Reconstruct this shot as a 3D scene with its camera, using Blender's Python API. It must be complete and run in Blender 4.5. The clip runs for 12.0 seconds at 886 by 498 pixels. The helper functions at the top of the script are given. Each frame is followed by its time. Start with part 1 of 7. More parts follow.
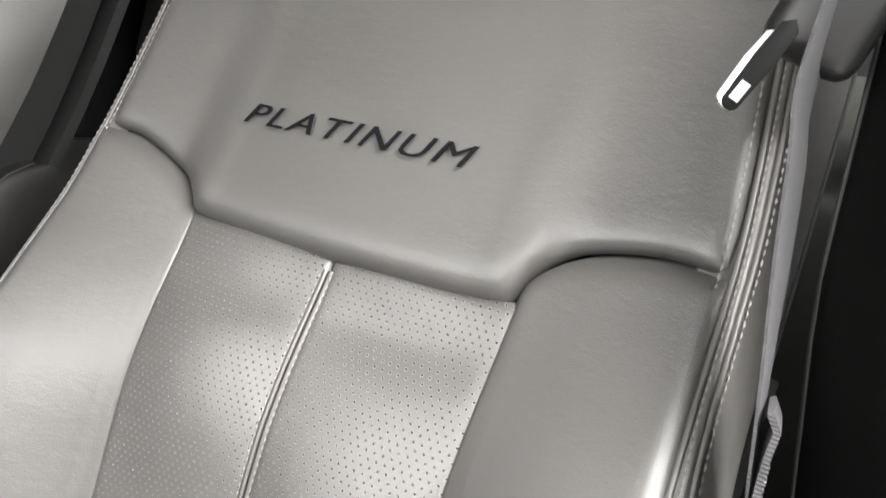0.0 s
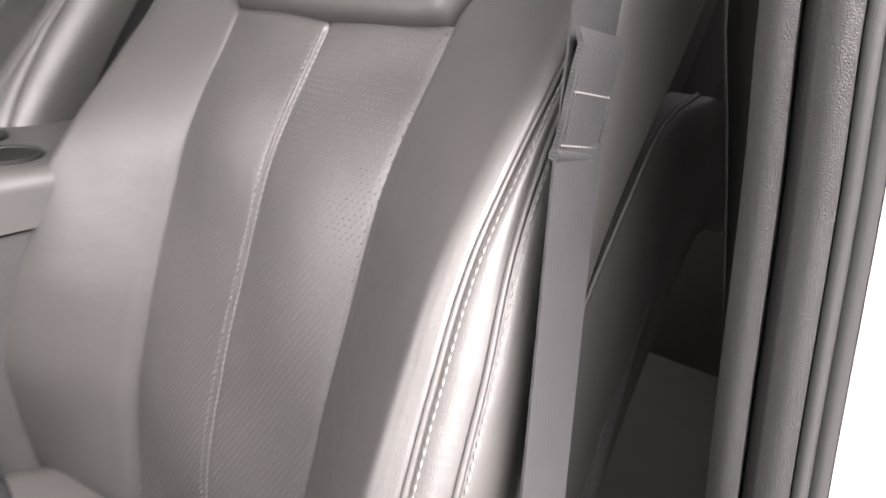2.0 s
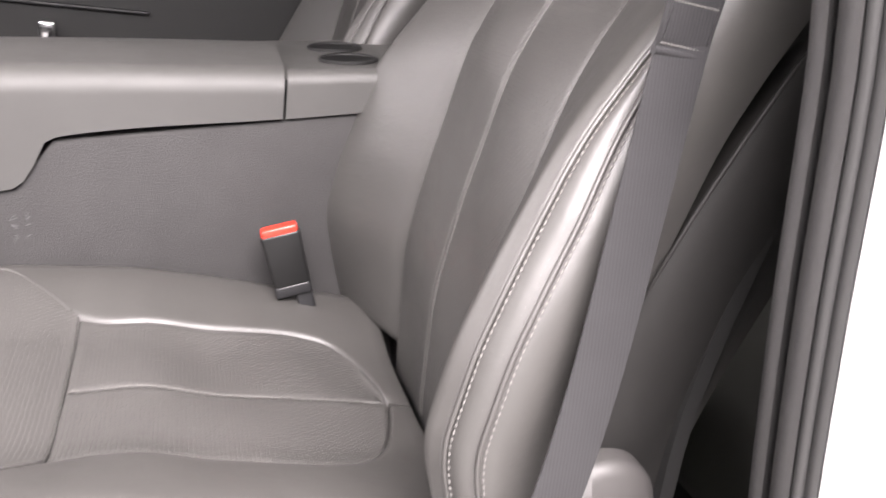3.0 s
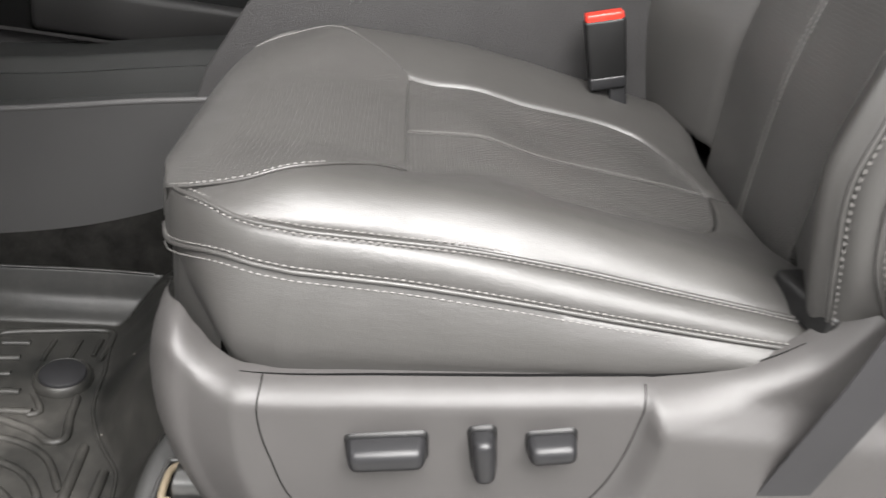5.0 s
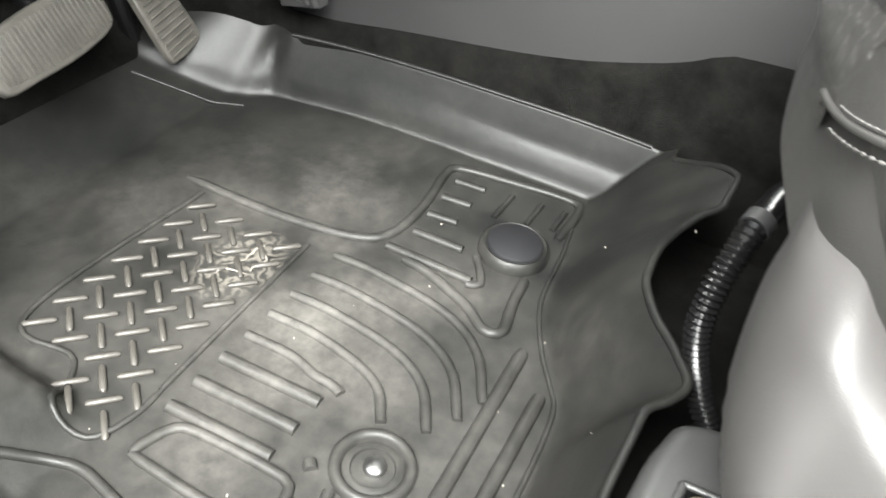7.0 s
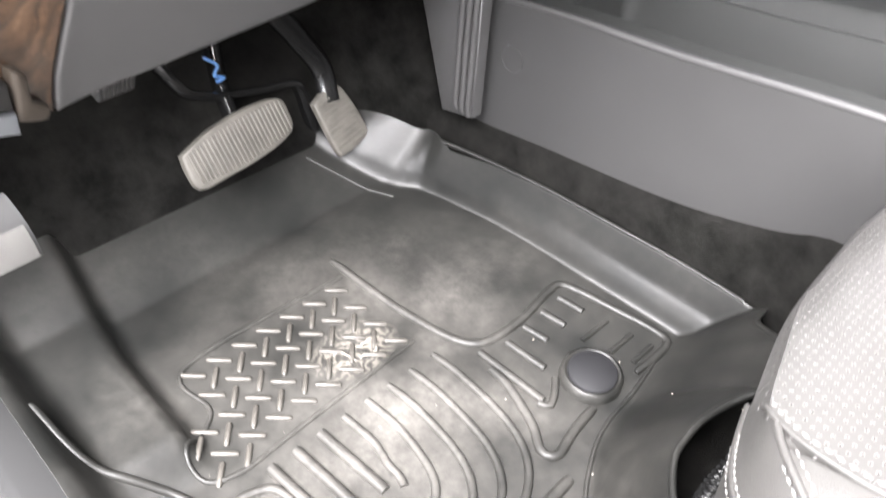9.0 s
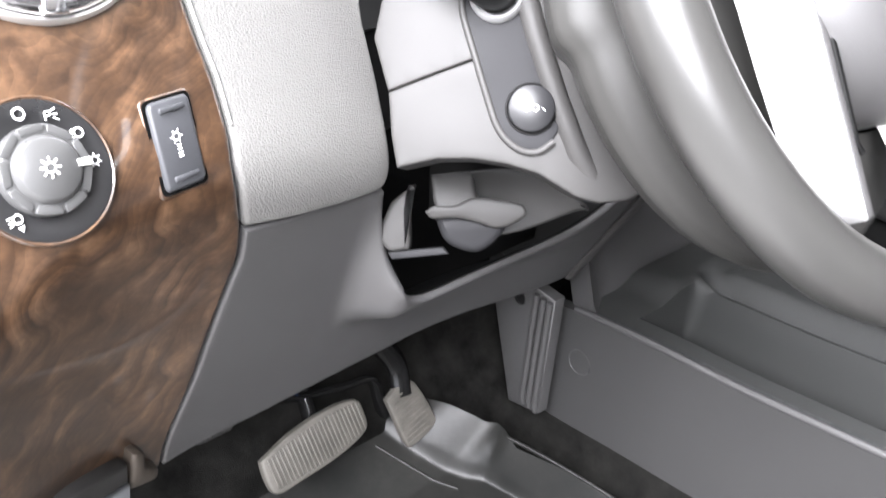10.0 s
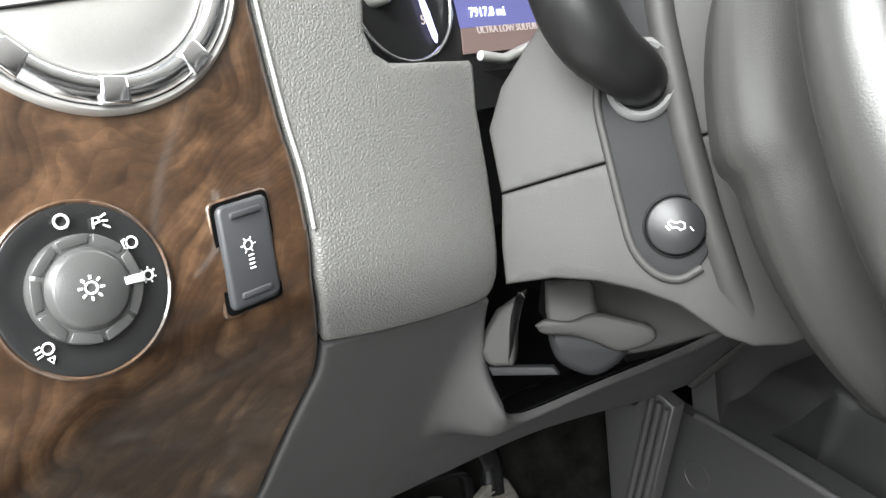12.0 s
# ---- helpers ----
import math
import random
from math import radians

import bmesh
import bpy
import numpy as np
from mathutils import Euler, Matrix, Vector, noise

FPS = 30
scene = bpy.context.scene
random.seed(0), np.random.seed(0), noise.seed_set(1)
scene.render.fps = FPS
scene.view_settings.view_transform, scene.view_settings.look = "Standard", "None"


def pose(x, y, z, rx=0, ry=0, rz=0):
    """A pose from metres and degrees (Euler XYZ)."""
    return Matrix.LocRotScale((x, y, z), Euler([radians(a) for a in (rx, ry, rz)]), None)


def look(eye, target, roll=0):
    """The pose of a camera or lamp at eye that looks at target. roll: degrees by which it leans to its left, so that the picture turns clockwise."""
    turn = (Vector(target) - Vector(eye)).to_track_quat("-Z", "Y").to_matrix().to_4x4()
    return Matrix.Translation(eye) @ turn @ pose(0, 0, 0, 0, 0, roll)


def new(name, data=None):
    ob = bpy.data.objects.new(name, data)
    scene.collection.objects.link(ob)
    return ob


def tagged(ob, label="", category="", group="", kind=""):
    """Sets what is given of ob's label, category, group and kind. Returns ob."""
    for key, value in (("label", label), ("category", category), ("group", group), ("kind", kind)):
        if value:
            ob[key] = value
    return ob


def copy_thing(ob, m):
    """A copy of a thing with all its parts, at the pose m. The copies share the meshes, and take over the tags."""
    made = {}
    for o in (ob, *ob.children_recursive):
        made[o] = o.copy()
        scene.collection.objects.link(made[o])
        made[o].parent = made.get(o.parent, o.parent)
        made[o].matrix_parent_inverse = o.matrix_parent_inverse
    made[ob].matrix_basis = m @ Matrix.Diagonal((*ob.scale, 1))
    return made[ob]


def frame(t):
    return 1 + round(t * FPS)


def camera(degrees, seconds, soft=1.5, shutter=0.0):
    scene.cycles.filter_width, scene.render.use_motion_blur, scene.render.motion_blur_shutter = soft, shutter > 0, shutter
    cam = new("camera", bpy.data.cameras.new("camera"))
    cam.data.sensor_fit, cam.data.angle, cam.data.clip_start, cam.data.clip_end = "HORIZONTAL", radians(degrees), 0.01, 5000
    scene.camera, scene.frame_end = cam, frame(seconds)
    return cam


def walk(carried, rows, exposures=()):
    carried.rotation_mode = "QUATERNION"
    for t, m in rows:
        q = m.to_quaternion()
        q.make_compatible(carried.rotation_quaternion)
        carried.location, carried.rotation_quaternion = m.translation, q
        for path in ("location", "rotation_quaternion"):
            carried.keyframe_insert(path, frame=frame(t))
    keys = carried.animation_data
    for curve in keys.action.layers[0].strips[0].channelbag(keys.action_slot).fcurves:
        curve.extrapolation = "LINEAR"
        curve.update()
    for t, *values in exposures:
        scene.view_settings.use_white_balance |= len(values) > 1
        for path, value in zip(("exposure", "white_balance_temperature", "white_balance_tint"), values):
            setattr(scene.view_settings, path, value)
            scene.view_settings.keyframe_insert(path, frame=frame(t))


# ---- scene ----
cam = camera(56.6, 12.0, shutter=0.3)
PATH = [
    (0, (0.364, 0.176, 1.089), (-0.592, 1.893, 0.716), 9.3),
    (0.5, (0.39, 0.179, 1.077), (-0.573, 1.876, 0.633), 7.2),
    (1, (0.418, 0.208, 1.041), (-0.539, 1.901, 0.573), 6.1),
    (1.5, (0.475, 0.258, 0.974), (-0.55, 1.927, 0.568), 7.2),
    (2, (0.603, 0.224, 0.958), (-0.756, 1.595, 0.437), 5.6),
    (2.5, (0.754, 0.244, 0.959), (-0.883, 1.218, 0.348), 8.0),
    (3, (0.846, 0.262, 0.941), (-0.931, 0.887, 0.268), 7.7),
    (3.2, (0.862, 0.267, 0.913), (-0.937, 0.791, 0.215), 7.9),
    (4.8, (0.882, 0.142, 0.78), (-0.876, 0.38, -0.144), 9.9),
    (5, (0.867, 0.121, 0.772), (-0.887, 0.316, -0.17), 9.8),
    (5.5, (0.775, 0.083, 0.677), (-0.945, -0.001, -0.341), 10.8),
    (6, (0.691, 0.056, 0.620), (-0.879, -0.294, -0.569), 10.0),
    (6.5, (0.641, 0.004, 0.589), (-0.812, -0.490, -0.694), 10.1),
    (7, (0.589, -0.074, 0.581), (-0.790, -0.654, -0.747), 10.4),
    (7.2, (0.582, -0.092, 0.585), (-0.775, -0.678, -0.762), 11.7),
    (8.8, (0.523, -0.015, 0.745), (-0.548, -0.896, -0.696), 7.5),
    (9, (0.530, -0.011, 0.790), (-0.540, -0.945, -0.618), 7.2),
    (9.5, (0.539, -0.047, 0.894), (-0.587, -1.148, -0.339), 6.4),
    (10, (0.517, -0.105, 0.947), (-0.633, -1.322, -0.146), 6.3),
    (10.5, (0.5, -0.184, 0.946), (-0.644, -1.451, -0.096), 7.0),
    (11, (0.482, -0.207, 0.936), (-0.597, -1.539, -0.095), 6.4),
    (11.5, (0.453, -0.2, 0.934), (-0.551, -1.589, -0.097), 5.7),
    (12, (0.456, -0.192, 0.939), (-0.521, -1.604, -0.087), 5.4),
]
EXPOSURES = [(0, 2.38, 6450, 10), (1.0, 2.32, 6500, 12), (1.5, 2.38, 6600, 16), (2.0, 2.0, 6600, 18), (2.5, 1.83, 6600, 20), (3.2, 1.62, 6600, 20), (5, 0.97, 6450, 11), (5.5, 0.78, 6450, 11), (6.5, 1.6, 6400, 5), (7.0, 2.15, 6350, 6), (9.0, 2.85, 6300, 14), (9.5, 2.97, 6150, 8), (10.0, 2.34, 6100, 14), (10.5, 1.66, 6100, 14), (11, 1.35, 6150, 11), (12, 1.32, 6250, 6)]
walk(cam, [(t, look(eye, target, roll)) for t, eye, target, roll in PATH], EXPOSURES)

# ---- world and lights ----
world = bpy.data.worlds.new("sky")
scene.world = world
world.use_nodes = True
wn = world.node_tree
sky = wn.nodes.new("ShaderNodeTexSky")
sky.sky_type, sky.sun_disc = "NISHITA", False
sky.sun_elevation, sky.sun_rotation = radians(62), radians(81)
sky.air_density, sky.dust_density, sky.ozone_density = 1.0, 4.0, 0.6
grey = wn.nodes.new("ShaderNodeHueSaturation")
grey.inputs["Saturation"].default_value = 0.12
wn.links.new(sky.outputs["Color"], grey.inputs["Color"])
wn.links.new(grey.outputs["Color"], wn.nodes["Background"].inputs["Color"])
wn.nodes["Background"].inputs["Strength"].default_value = 0.09
sun_data = bpy.data.lights.new("sun", "SUN")
sun_data.energy, sun_data.angle, sun_data.color = 1.5, radians(40), (1.0, 0.97, 0.93)
sun = new("sun", sun_data)
sun.matrix_world = look((1.3, 0.1, 3.0), (0, -0.1, 0.5))


def fill_lamp(name, eye, target, width, height, watts):
    """An added area lamp that stands in for sky light near an opening."""
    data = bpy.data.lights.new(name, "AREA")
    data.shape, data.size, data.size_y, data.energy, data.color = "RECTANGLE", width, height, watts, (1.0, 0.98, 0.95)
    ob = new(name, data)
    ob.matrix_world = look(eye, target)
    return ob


# added lamp outside and above the open door, brightening the cab
fill_lamp("outside_fill_lamp", (1.78, 0.36, 2.40), (0.0, 0.05, 0.5), 2.8, 1.5, 172)
# added lamp in the windscreen opening, brightening the front of the backrest
fill_lamp("windscreen_fill_lamp", (-0.30, -0.98, 1.28), (-0.15, 0.6, 0.95), 1.30, 0.40, 9)

# ---- building tools ----
def part(name, bm, material, parent=None, label="", smooth=True):
    """Links a bmesh as one mesh object under a thing or a part."""
    me = bpy.data.meshes.new(name)
    bmesh.ops.recalc_face_normals(bm, faces=bm.faces)
    if smooth:
        for f in bm.faces:
            f.smooth = True
        for e in bm.edges:
            if len(e.link_faces) == 2 and e.calc_face_angle(0) > 1.1:
                e.smooth = False
    bm.to_mesh(me)
    bm.free()
    me.materials.append(material)
    ob = new(name, me)
    ob.parent = parent
    if label:
        ob["label"] = label
    return ob


def thing(name, label, category, at=(0, 0, 0), group=""):
    ob = new(name)
    ob.empty_display_size = 0.05
    return tagged(ob, label, category, group)


def setting(ob, label, category):
    return tagged(ob, label, category, kind="structure")


def lerp(a, b, t):
    return a + (b - a) * t


def clamp(x, a=0.0, b=1.0):
    return max(a, min(b, x))


def step(a, b, x):
    t = clamp((x - a) / (b - a))
    return t * t * (3 - 2 * t)


def curve(knots):
    """A smooth function through (x, y) knots in rising x."""
    xs = [k[0] for k in knots]
    ys = [k[1] for k in knots]
    n = len(xs)
    d = [(ys[i + 1] - ys[i]) / (xs[i + 1] - xs[i]) for i in range(n - 1)]
    m = [d[0]] + [0.0 if d[i - 1] * d[i] <= 0 else 2 * d[i - 1] * d[i] / (d[i - 1] + d[i]) for i in range(1, n - 1)] + [d[-1]]

    def f(x):
        if x <= xs[0]:
            return ys[0] + m[0] * (x - xs[0])
        if x >= xs[-1]:
            return ys[-1] + m[-1] * (x - xs[-1])
        i = max(j for j in range(n - 1) if xs[j] <= x)
        h = xs[i + 1] - xs[i]
        t = (x - xs[i]) / h
        return ((1 + 2 * t) * (1 - t) ** 2 * ys[i] + t * (1 - t) ** 2 * h * m[i]
                + t * t * (3 - 2 * t) * ys[i + 1] + t * t * (t - 1) * h * m[i + 1])
    return f


def spline(points, n=8, closed=False):
    """Points along a smooth line through the given ones."""
    P = [Vector(p) for p in points]
    out = []
    k = len(P)
    for i in range(k if closed else k - 1):
        if closed:
            a, b, c, d = P[i - 1], P[i], P[(i + 1) % k], P[(i + 2) % k]
        else:
            b, c = P[i], P[i + 1]
            a = P[i - 1] if i else b * 2 - c
            d = P[i + 2] if i + 2 < k else c * 2 - b
        for j in range(n):
            t = j / n
            out.append(0.5 * ((2 * b) + (c - a) * t + (2 * a - 5 * b + 4 * c - d) * t * t + (3 * b - a - 3 * c + d) * t ** 3))
    if not closed:
        out.append(P[-1])
    return out


def evenly(points, gap):
    """The same line with points at even distances."""
    P = [Vector(p) for p in points]
    lengths = [0.0]
    for a, b in zip(P, P[1:]):
        lengths.append(lengths[-1] + (b - a).length)
    n = max(2, round(lengths[-1] / gap))
    out, i = [], 0
    for k in range(n + 1):
        s = lengths[-1] * k / n
        while i < len(P) - 2 and lengths[i + 1] < s:
            i += 1
        h = lengths[i + 1] - lengths[i]
        out.append(P[i].lerp(P[i + 1], (s - lengths[i]) / h if h else 0))
    return out


def sheet(bm, f, nu, nv, back=None):
    """A grid of faces over f(u, v), u and v from 0 to 1. back: a vector by which its rim is drawn back to give it sides."""
    rows = [[bm.verts.new(f(i / nu, j / nv)) for i in range(nu + 1)] for j in range(nv + 1)]
    for j in range(nv):
        for i in range(nu):
            bm.faces.new((rows[j][i], rows[j][i + 1], rows[j + 1][i + 1], rows[j + 1][i]))
    if back is not None:
        rim = rows[0] + [r[-1] for r in rows[1:]] + rows[-1][-2::-1] + [r[0] for r in rows[-2:0:-1]]
        b = [bm.verts.new(v.co + Vector(back)) for v in rim]
        for k in range(len(rim)):
            m = (k + 1) % len(rim)
            bm.faces.new((rim[k], b[k], b[m], rim[m]))
    return rows


def rounded_box(bm, size, bevel, m=Matrix(), segments=3, taper=None):
    made = bmesh.ops.create_cube(bm, size=1, matrix=Matrix.Diagonal((*size, 1)))
    verts = made["verts"]
    if taper:
        for v in verts:
            taper(v)
    edges = list({e for v in verts for e in v.link_edges})
    if bevel:
        got = bmesh.ops.bevel(bm, geom=edges, offset=bevel, segments=segments, profile=0.5, affect="EDGES")
        verts = list({v for f in got["faces"] for v in f.verts} | {v for v in verts if v.is_valid})
    bmesh.ops.transform(bm, matrix=m, verts=verts)
    return verts


def prism(bm, outline, place, depth, bevel=0.0, segments=2, grid=0.0):
    """A plate: the outline (u, v) at w = 0 and w = -depth, its front edge rounded. place(u, v, w) gives the point."""
    pts = [Vector((p[0], p[1])) for p in outline]
    n = len(pts)
    area = sum(pts[i].x * pts[(i + 1) % n].y - pts[(i + 1) % n].x * pts[i].y for i in range(n))
    side = 1 if area > 0 else -1

    def inset(d):
        out = []
        for i in range(n):
            a, b, c = pts[i - 1], pts[i], pts[(i + 1) % n]
            e1, e2 = (b - a).normalized(), (c - b).normalized()
            n1, n2 = Vector((-e1.y, e1.x)) * side, Vector((-e2.y, e2.x)) * side
            k = max(0.35, 1 + n1.dot(n2))
            out.append(b + (n1 + n2) * (d / k))
        return out
    rings = []
    levels = [(0, -depth)]
    if bevel:
        for s in range(segments + 1):
            q = math.pi / 2 * s / segments
            levels.append((bevel * (1 - math.cos(q)), -bevel * (1 - math.sin(q))))
    else:
        levels.append((0, 0))
    spot = (lambda a, b, c: Vector((a, b, c))) if grid else place
    first = len(bm.verts)
    for d, w in levels:
        rings.append([bm.verts.new(spot(p.x, p.y, w)) for p in inset(d)])
    for r, s in zip(rings, rings[1:]):
        for i in range(n):
            m = (i + 1) % n
            bm.faces.new((r[i], r[m], s[m], s[i]))
    bm.faces.new(rings[-1])
    bm.faces.new(list(reversed(rings[0])))
    if grid:
        # cut the plate into small fields, then bend it to its place
        for axis in (0, 1):
            lo, hi = min(p[axis] for p in pts), max(p[axis] for p in pts)
            cuts = max(1, int((hi - lo) / grid))
            for k in range(1, cuts):
                co, no = [0, 0, 0], [0, 0, 0]
                co[axis], no[axis] = lerp(lo, hi, k / cuts) + 1e-5, 1
                bmesh.ops.bisect_plane(bm, geom=bm.verts[:] + bm.edges[:] + bm.faces[:], plane_co=co, plane_no=no)
        for v in bm.verts:
            v.co = place(v.co.x, v.co.y, v.co.z)


def tube(bm, points, radius, sides=10, flat=1.0, up=(0, 0, 1), cap=True):
    """A round bar along points. radius: a number or a function of 0 to 1; flat squeezes it along the second cross direction."""
    P = [Vector(p) for p in points]
    rings = []
    last = None
    for i, p in enumerate(P):
        d = (P[min(i + 1, len(P) - 1)] - P[max(i - 1, 0)]).normalized()
        if last is None:
            last = Vector(up)
        s = d.cross(last)
        if s.length < 1e-5:
            s = d.orthogonal()
        s.normalize()
        t = s.cross(d).normalized()
        last = t
        r = radius(i / (len(P) - 1)) if callable(radius) else radius
        rings.append([bm.verts.new(p + r * (math.cos(q) * s + flat * math.sin(q) * t)) for q in [2 * math.pi * k / sides for k in range(sides)]])
    for a, b in zip(rings, rings[1:]):
        for k in range(sides):
            m = (k + 1) % sides
            bm.faces.new((a[k], a[m], b[m], b[k]))
    if cap:
        bm.faces.new(list(reversed(rings[0])))
        bm.faces.new(rings[-1])


def lathe(bm, profile, place, sides=32, start=0.0, end=2 * math.pi):
    """Turns (radius, w) round the axis; place(u, v, w) gives the point."""
    full = abs(end - start - 2 * math.pi) < 1e-6
    n = sides if full else sides + 1
    rings = []
    for r, w in profile:
        if r < 1e-6:
            rings.append([bm.verts.new(place(0, 0, w))])
        else:
            rings.append([bm.verts.new(place(r * math.cos(q), r * math.sin(q), w)) for q in [start + (end - start) * k / sides for k in range(n)]])
    for a, b in zip(rings, rings[1:]):
        for k in range(sides):
            m = (k + 1) % n
            if len(a) == 1 and len(b) == 1:
                continue
            if len(a) == 1:
                bm.faces.new((a[0], b[m], b[k]))
            elif len(b) == 1:
                bm.faces.new((a[k], a[m], b[0]))
            else:
                bm.faces.new((a[k], a[m], b[m], b[k]))


def ribbon(bm, points, widths, thick):
    """A flat band along points; widths: its half-width vector at each point."""
    rings = []
    P = [Vector(p) for p in points]
    for i, (p, w) in enumerate(zip(P, widths)):
        w = Vector(w)
        d = (P[min(i + 1, len(P) - 1)] - P[max(i - 1, 0)]).normalized()
        nn = w.cross(d).normalized() * thick / 2
        rings.append([bm.verts.new(c) for c in (p - w + nn, p - w * 0.5 + nn * 1.05, p + w * 0.5 + nn * 1.05, p + w + nn, p + w - nn, p - w - nn)])
    for a, b in zip(rings, rings[1:]):
        for k in range(6):
            m = (k + 1) % 6
            bm.faces.new((a[k], a[m], b[m], b[k]))
    bm.faces.new(list(reversed(rings[0])))
    bm.faces.new(rings[-1])


def stitches(bm, points, gap=0.0066, length=0.0056, radius=0.00108, lift=(0, 0, 0)):
    """A row of short thread stitches along a line."""
    L = evenly(points, gap)
    for a, b in zip(L, L[1:]):
        d = b - a
        if d.length < 1e-6:
            continue
        c, d = (a + b) / 2 + Vector(lift), d.normalized()
        s = d.orthogonal().normalized()
        t = d.cross(s)
        ends = [bm.verts.new(c - d * length / 2), bm.verts.new(c + d * length / 2)]
        ring = [bm.verts.new(c + radius * (math.cos(q) * s + math.sin(q) * t)) for q in (0.4, 1.97, 3.54, 5.11)]
        for k in range(4):
            m = (k + 1) % 4
            bm.faces.new((ends[0], ring[m], ring[k]))
            bm.faces.new((ends[1], ring[k], ring[m]))


def oriented(origin, u, v, w):
    """A place function for a tilted frame."""
    o, u, v, w = Vector(origin), Vector(u), Vector(v), Vector(w)
    return lambda a, b, c=0.0: o + u * a + v * b + w * c


def writing(name, text, size, place, material, parent, label="", align="CENTER", shear=0.0, bold=0.0, span=None, spacing=1.0):
    """Flat raised letters whose foot is at place(0, 0), as one mesh. span: their whole width."""
    data = bpy.data.curves.new(name, "FONT")
    data.body, data.size, data.align_x, data.extrude, data.shear, data.offset = text, size, align, 0.0004, shear, bold
    data.resolution_u, data.space_character = 3, spacing
    ob = bpy.data.objects.new(name, data)
    me = bpy.data.meshes.new_from_object(ob)
    bpy.data.objects.remove(ob)
    xs = [v.co.x for v in me.vertices]
    wide = span / (max(xs) - min(xs)) if span else 1.0
    for v in me.vertices:
        v.co = place(v.co.x * wide, v.co.y, v.co.z)
    me.materials.clear()
    me.materials.append(material)
    made = new(name, me)
    made.parent = parent
    if label:
        made["label"] = label
    return made

# ---- materials ----
class Nodes:
    def __init__(self, name):
        self.material = bpy.data.materials.new(name)
        self.material.use_nodes = True
        self.tree = self.material.node_tree
        self.shader = self.tree.nodes["Principled BSDF"]
        self.coord = self.tree.nodes.new("ShaderNodeTexCoord").outputs["Object"]

    def add(self, kind, **inputs):
        node = self.tree.nodes.new(kind)
        for key, value in inputs.items():
            self.put(node, key.replace("_", " "), value)
        return node

    def put(self, node, key, value):
        if isinstance(value, bpy.types.NodeSocket):
            self.tree.links.new(value, node.inputs[key])
        else:
            node.inputs[key].default_value = value

    def math(self, op, a, b=0.0, c=None):
        node = self.tree.nodes.new("ShaderNodeMath")
        node.operation = op
        for i, v in enumerate((a, b) if c is None else (a, b, c)):
            if isinstance(v, bpy.types.NodeSocket):
                self.tree.links.new(v, node.inputs[i])
            else:
                node.inputs[i].default_value = v
        return node.outputs[0]

    def noise(self, scale, detail=3.0, rough=0.55, vector=None):
        return self.add("ShaderNodeTexNoise", Vector=vector or self.coord, Scale=scale, Detail=detail, Roughness=rough).outputs["Fac"]

    def stretched(self, x, y, z):
        node = self.tree.nodes.new("ShaderNodeMapping")
        self.tree.links.new(self.coord, node.inputs["Vector"])
        node.inputs["Scale"].default_value = (x, y, z)
        return node.outputs["Vector"]

    def ramp(self, fac, stops):
        node = self.tree.nodes.new("ShaderNodeValToRGB")
        self.tree.links.new(fac, node.inputs["Fac"])
        els = node.color_ramp.elements
        while len(els) < len(stops):
            els.new(0.5)
        for e, (p, c) in zip(els, stops):
            e.position = p
            e.color = (*c, 1) if len(c) == 3 else c
        return node.outputs["Color"]

    def mix(self, fac, a, b):
        node = self.tree.nodes.new("ShaderNodeMix")
        node.data_type = "RGBA"
        for i, v in ((0, fac), (6, a), (7, b)):
            if isinstance(v, bpy.types.NodeSocket):
                self.tree.links.new(v, node.inputs[i])
            else:
                node.inputs[i].default_value = v if i == 0 else (*v, 1)
        return node.outputs[2]

    def bump(self, height, distance, strength=1.0, normal=None):
        node = self.add("ShaderNodeBump", Height=height, Distance=distance, Strength=strength)
        if normal is not None:
            self.tree.links.new(normal, node.inputs["Normal"])
        return node.outputs["Normal"]

    def split(self):
        return self.add("ShaderNodeSeparateXYZ", Vector=self.coord).outputs

    def done(self, color, rough, metal=0.0, normal=None, **more):
        for key, value in (("Base Color", color), ("Roughness", rough), ("Metallic", metal)):
            if key == "Base Color" and isinstance(value, tuple):
                value = (*value, 1)
            self.put(self.shader, key, value)
        if normal is not None:
            self.put(self.shader, "Normal", normal)
        for key, value in more.items():
            self.put(self.shader, key.replace("_", " "), value)
        return self.material


def tint(c, k):
    return tuple(min(1.0, x * k) for x in c)


def grained(name, color, rough=0.5, grain=900, depth=0.0003, vary=0.15, patch=7.0, metal=0.0, cells=False, **more):
    """Plastic, leather or paint: colour that varies in patches and grain, with fine relief."""
    n = Nodes(name)
    big, small = n.noise(patch, 3), n.noise(grain * 0.35, 2)
    col = n.mix(n.math("MULTIPLY", big, 1.0), tint(color, 1 - vary), tint(color, 1 + vary))
    col = n.mix(n.math("MULTIPLY", small, 0.35), col, tint(color, 0.8))
    if cells:
        v = n.add("ShaderNodeTexVoronoi", Vector=n.coord, Scale=grain, Randomness=1.0)
        v.feature = "DISTANCE_TO_EDGE"
        height = n.math("MINIMUM", v.outputs["Distance"], 0.25)
        height = n.math("ADD", height, n.math("MULTIPLY", n.noise(grain * 2, 2), 0.15))
    else:
        height = n.noise(grain, 4)
    r = n.math("ADD", n.math("MULTIPLY", n.noise(patch * 2.3, 4), 0.16), rough - 0.08)
    return n.done(col, r, metal, n.bump(height, depth), **more)


LEATHER_COLOR = (0.040, 0.0388, 0.037)


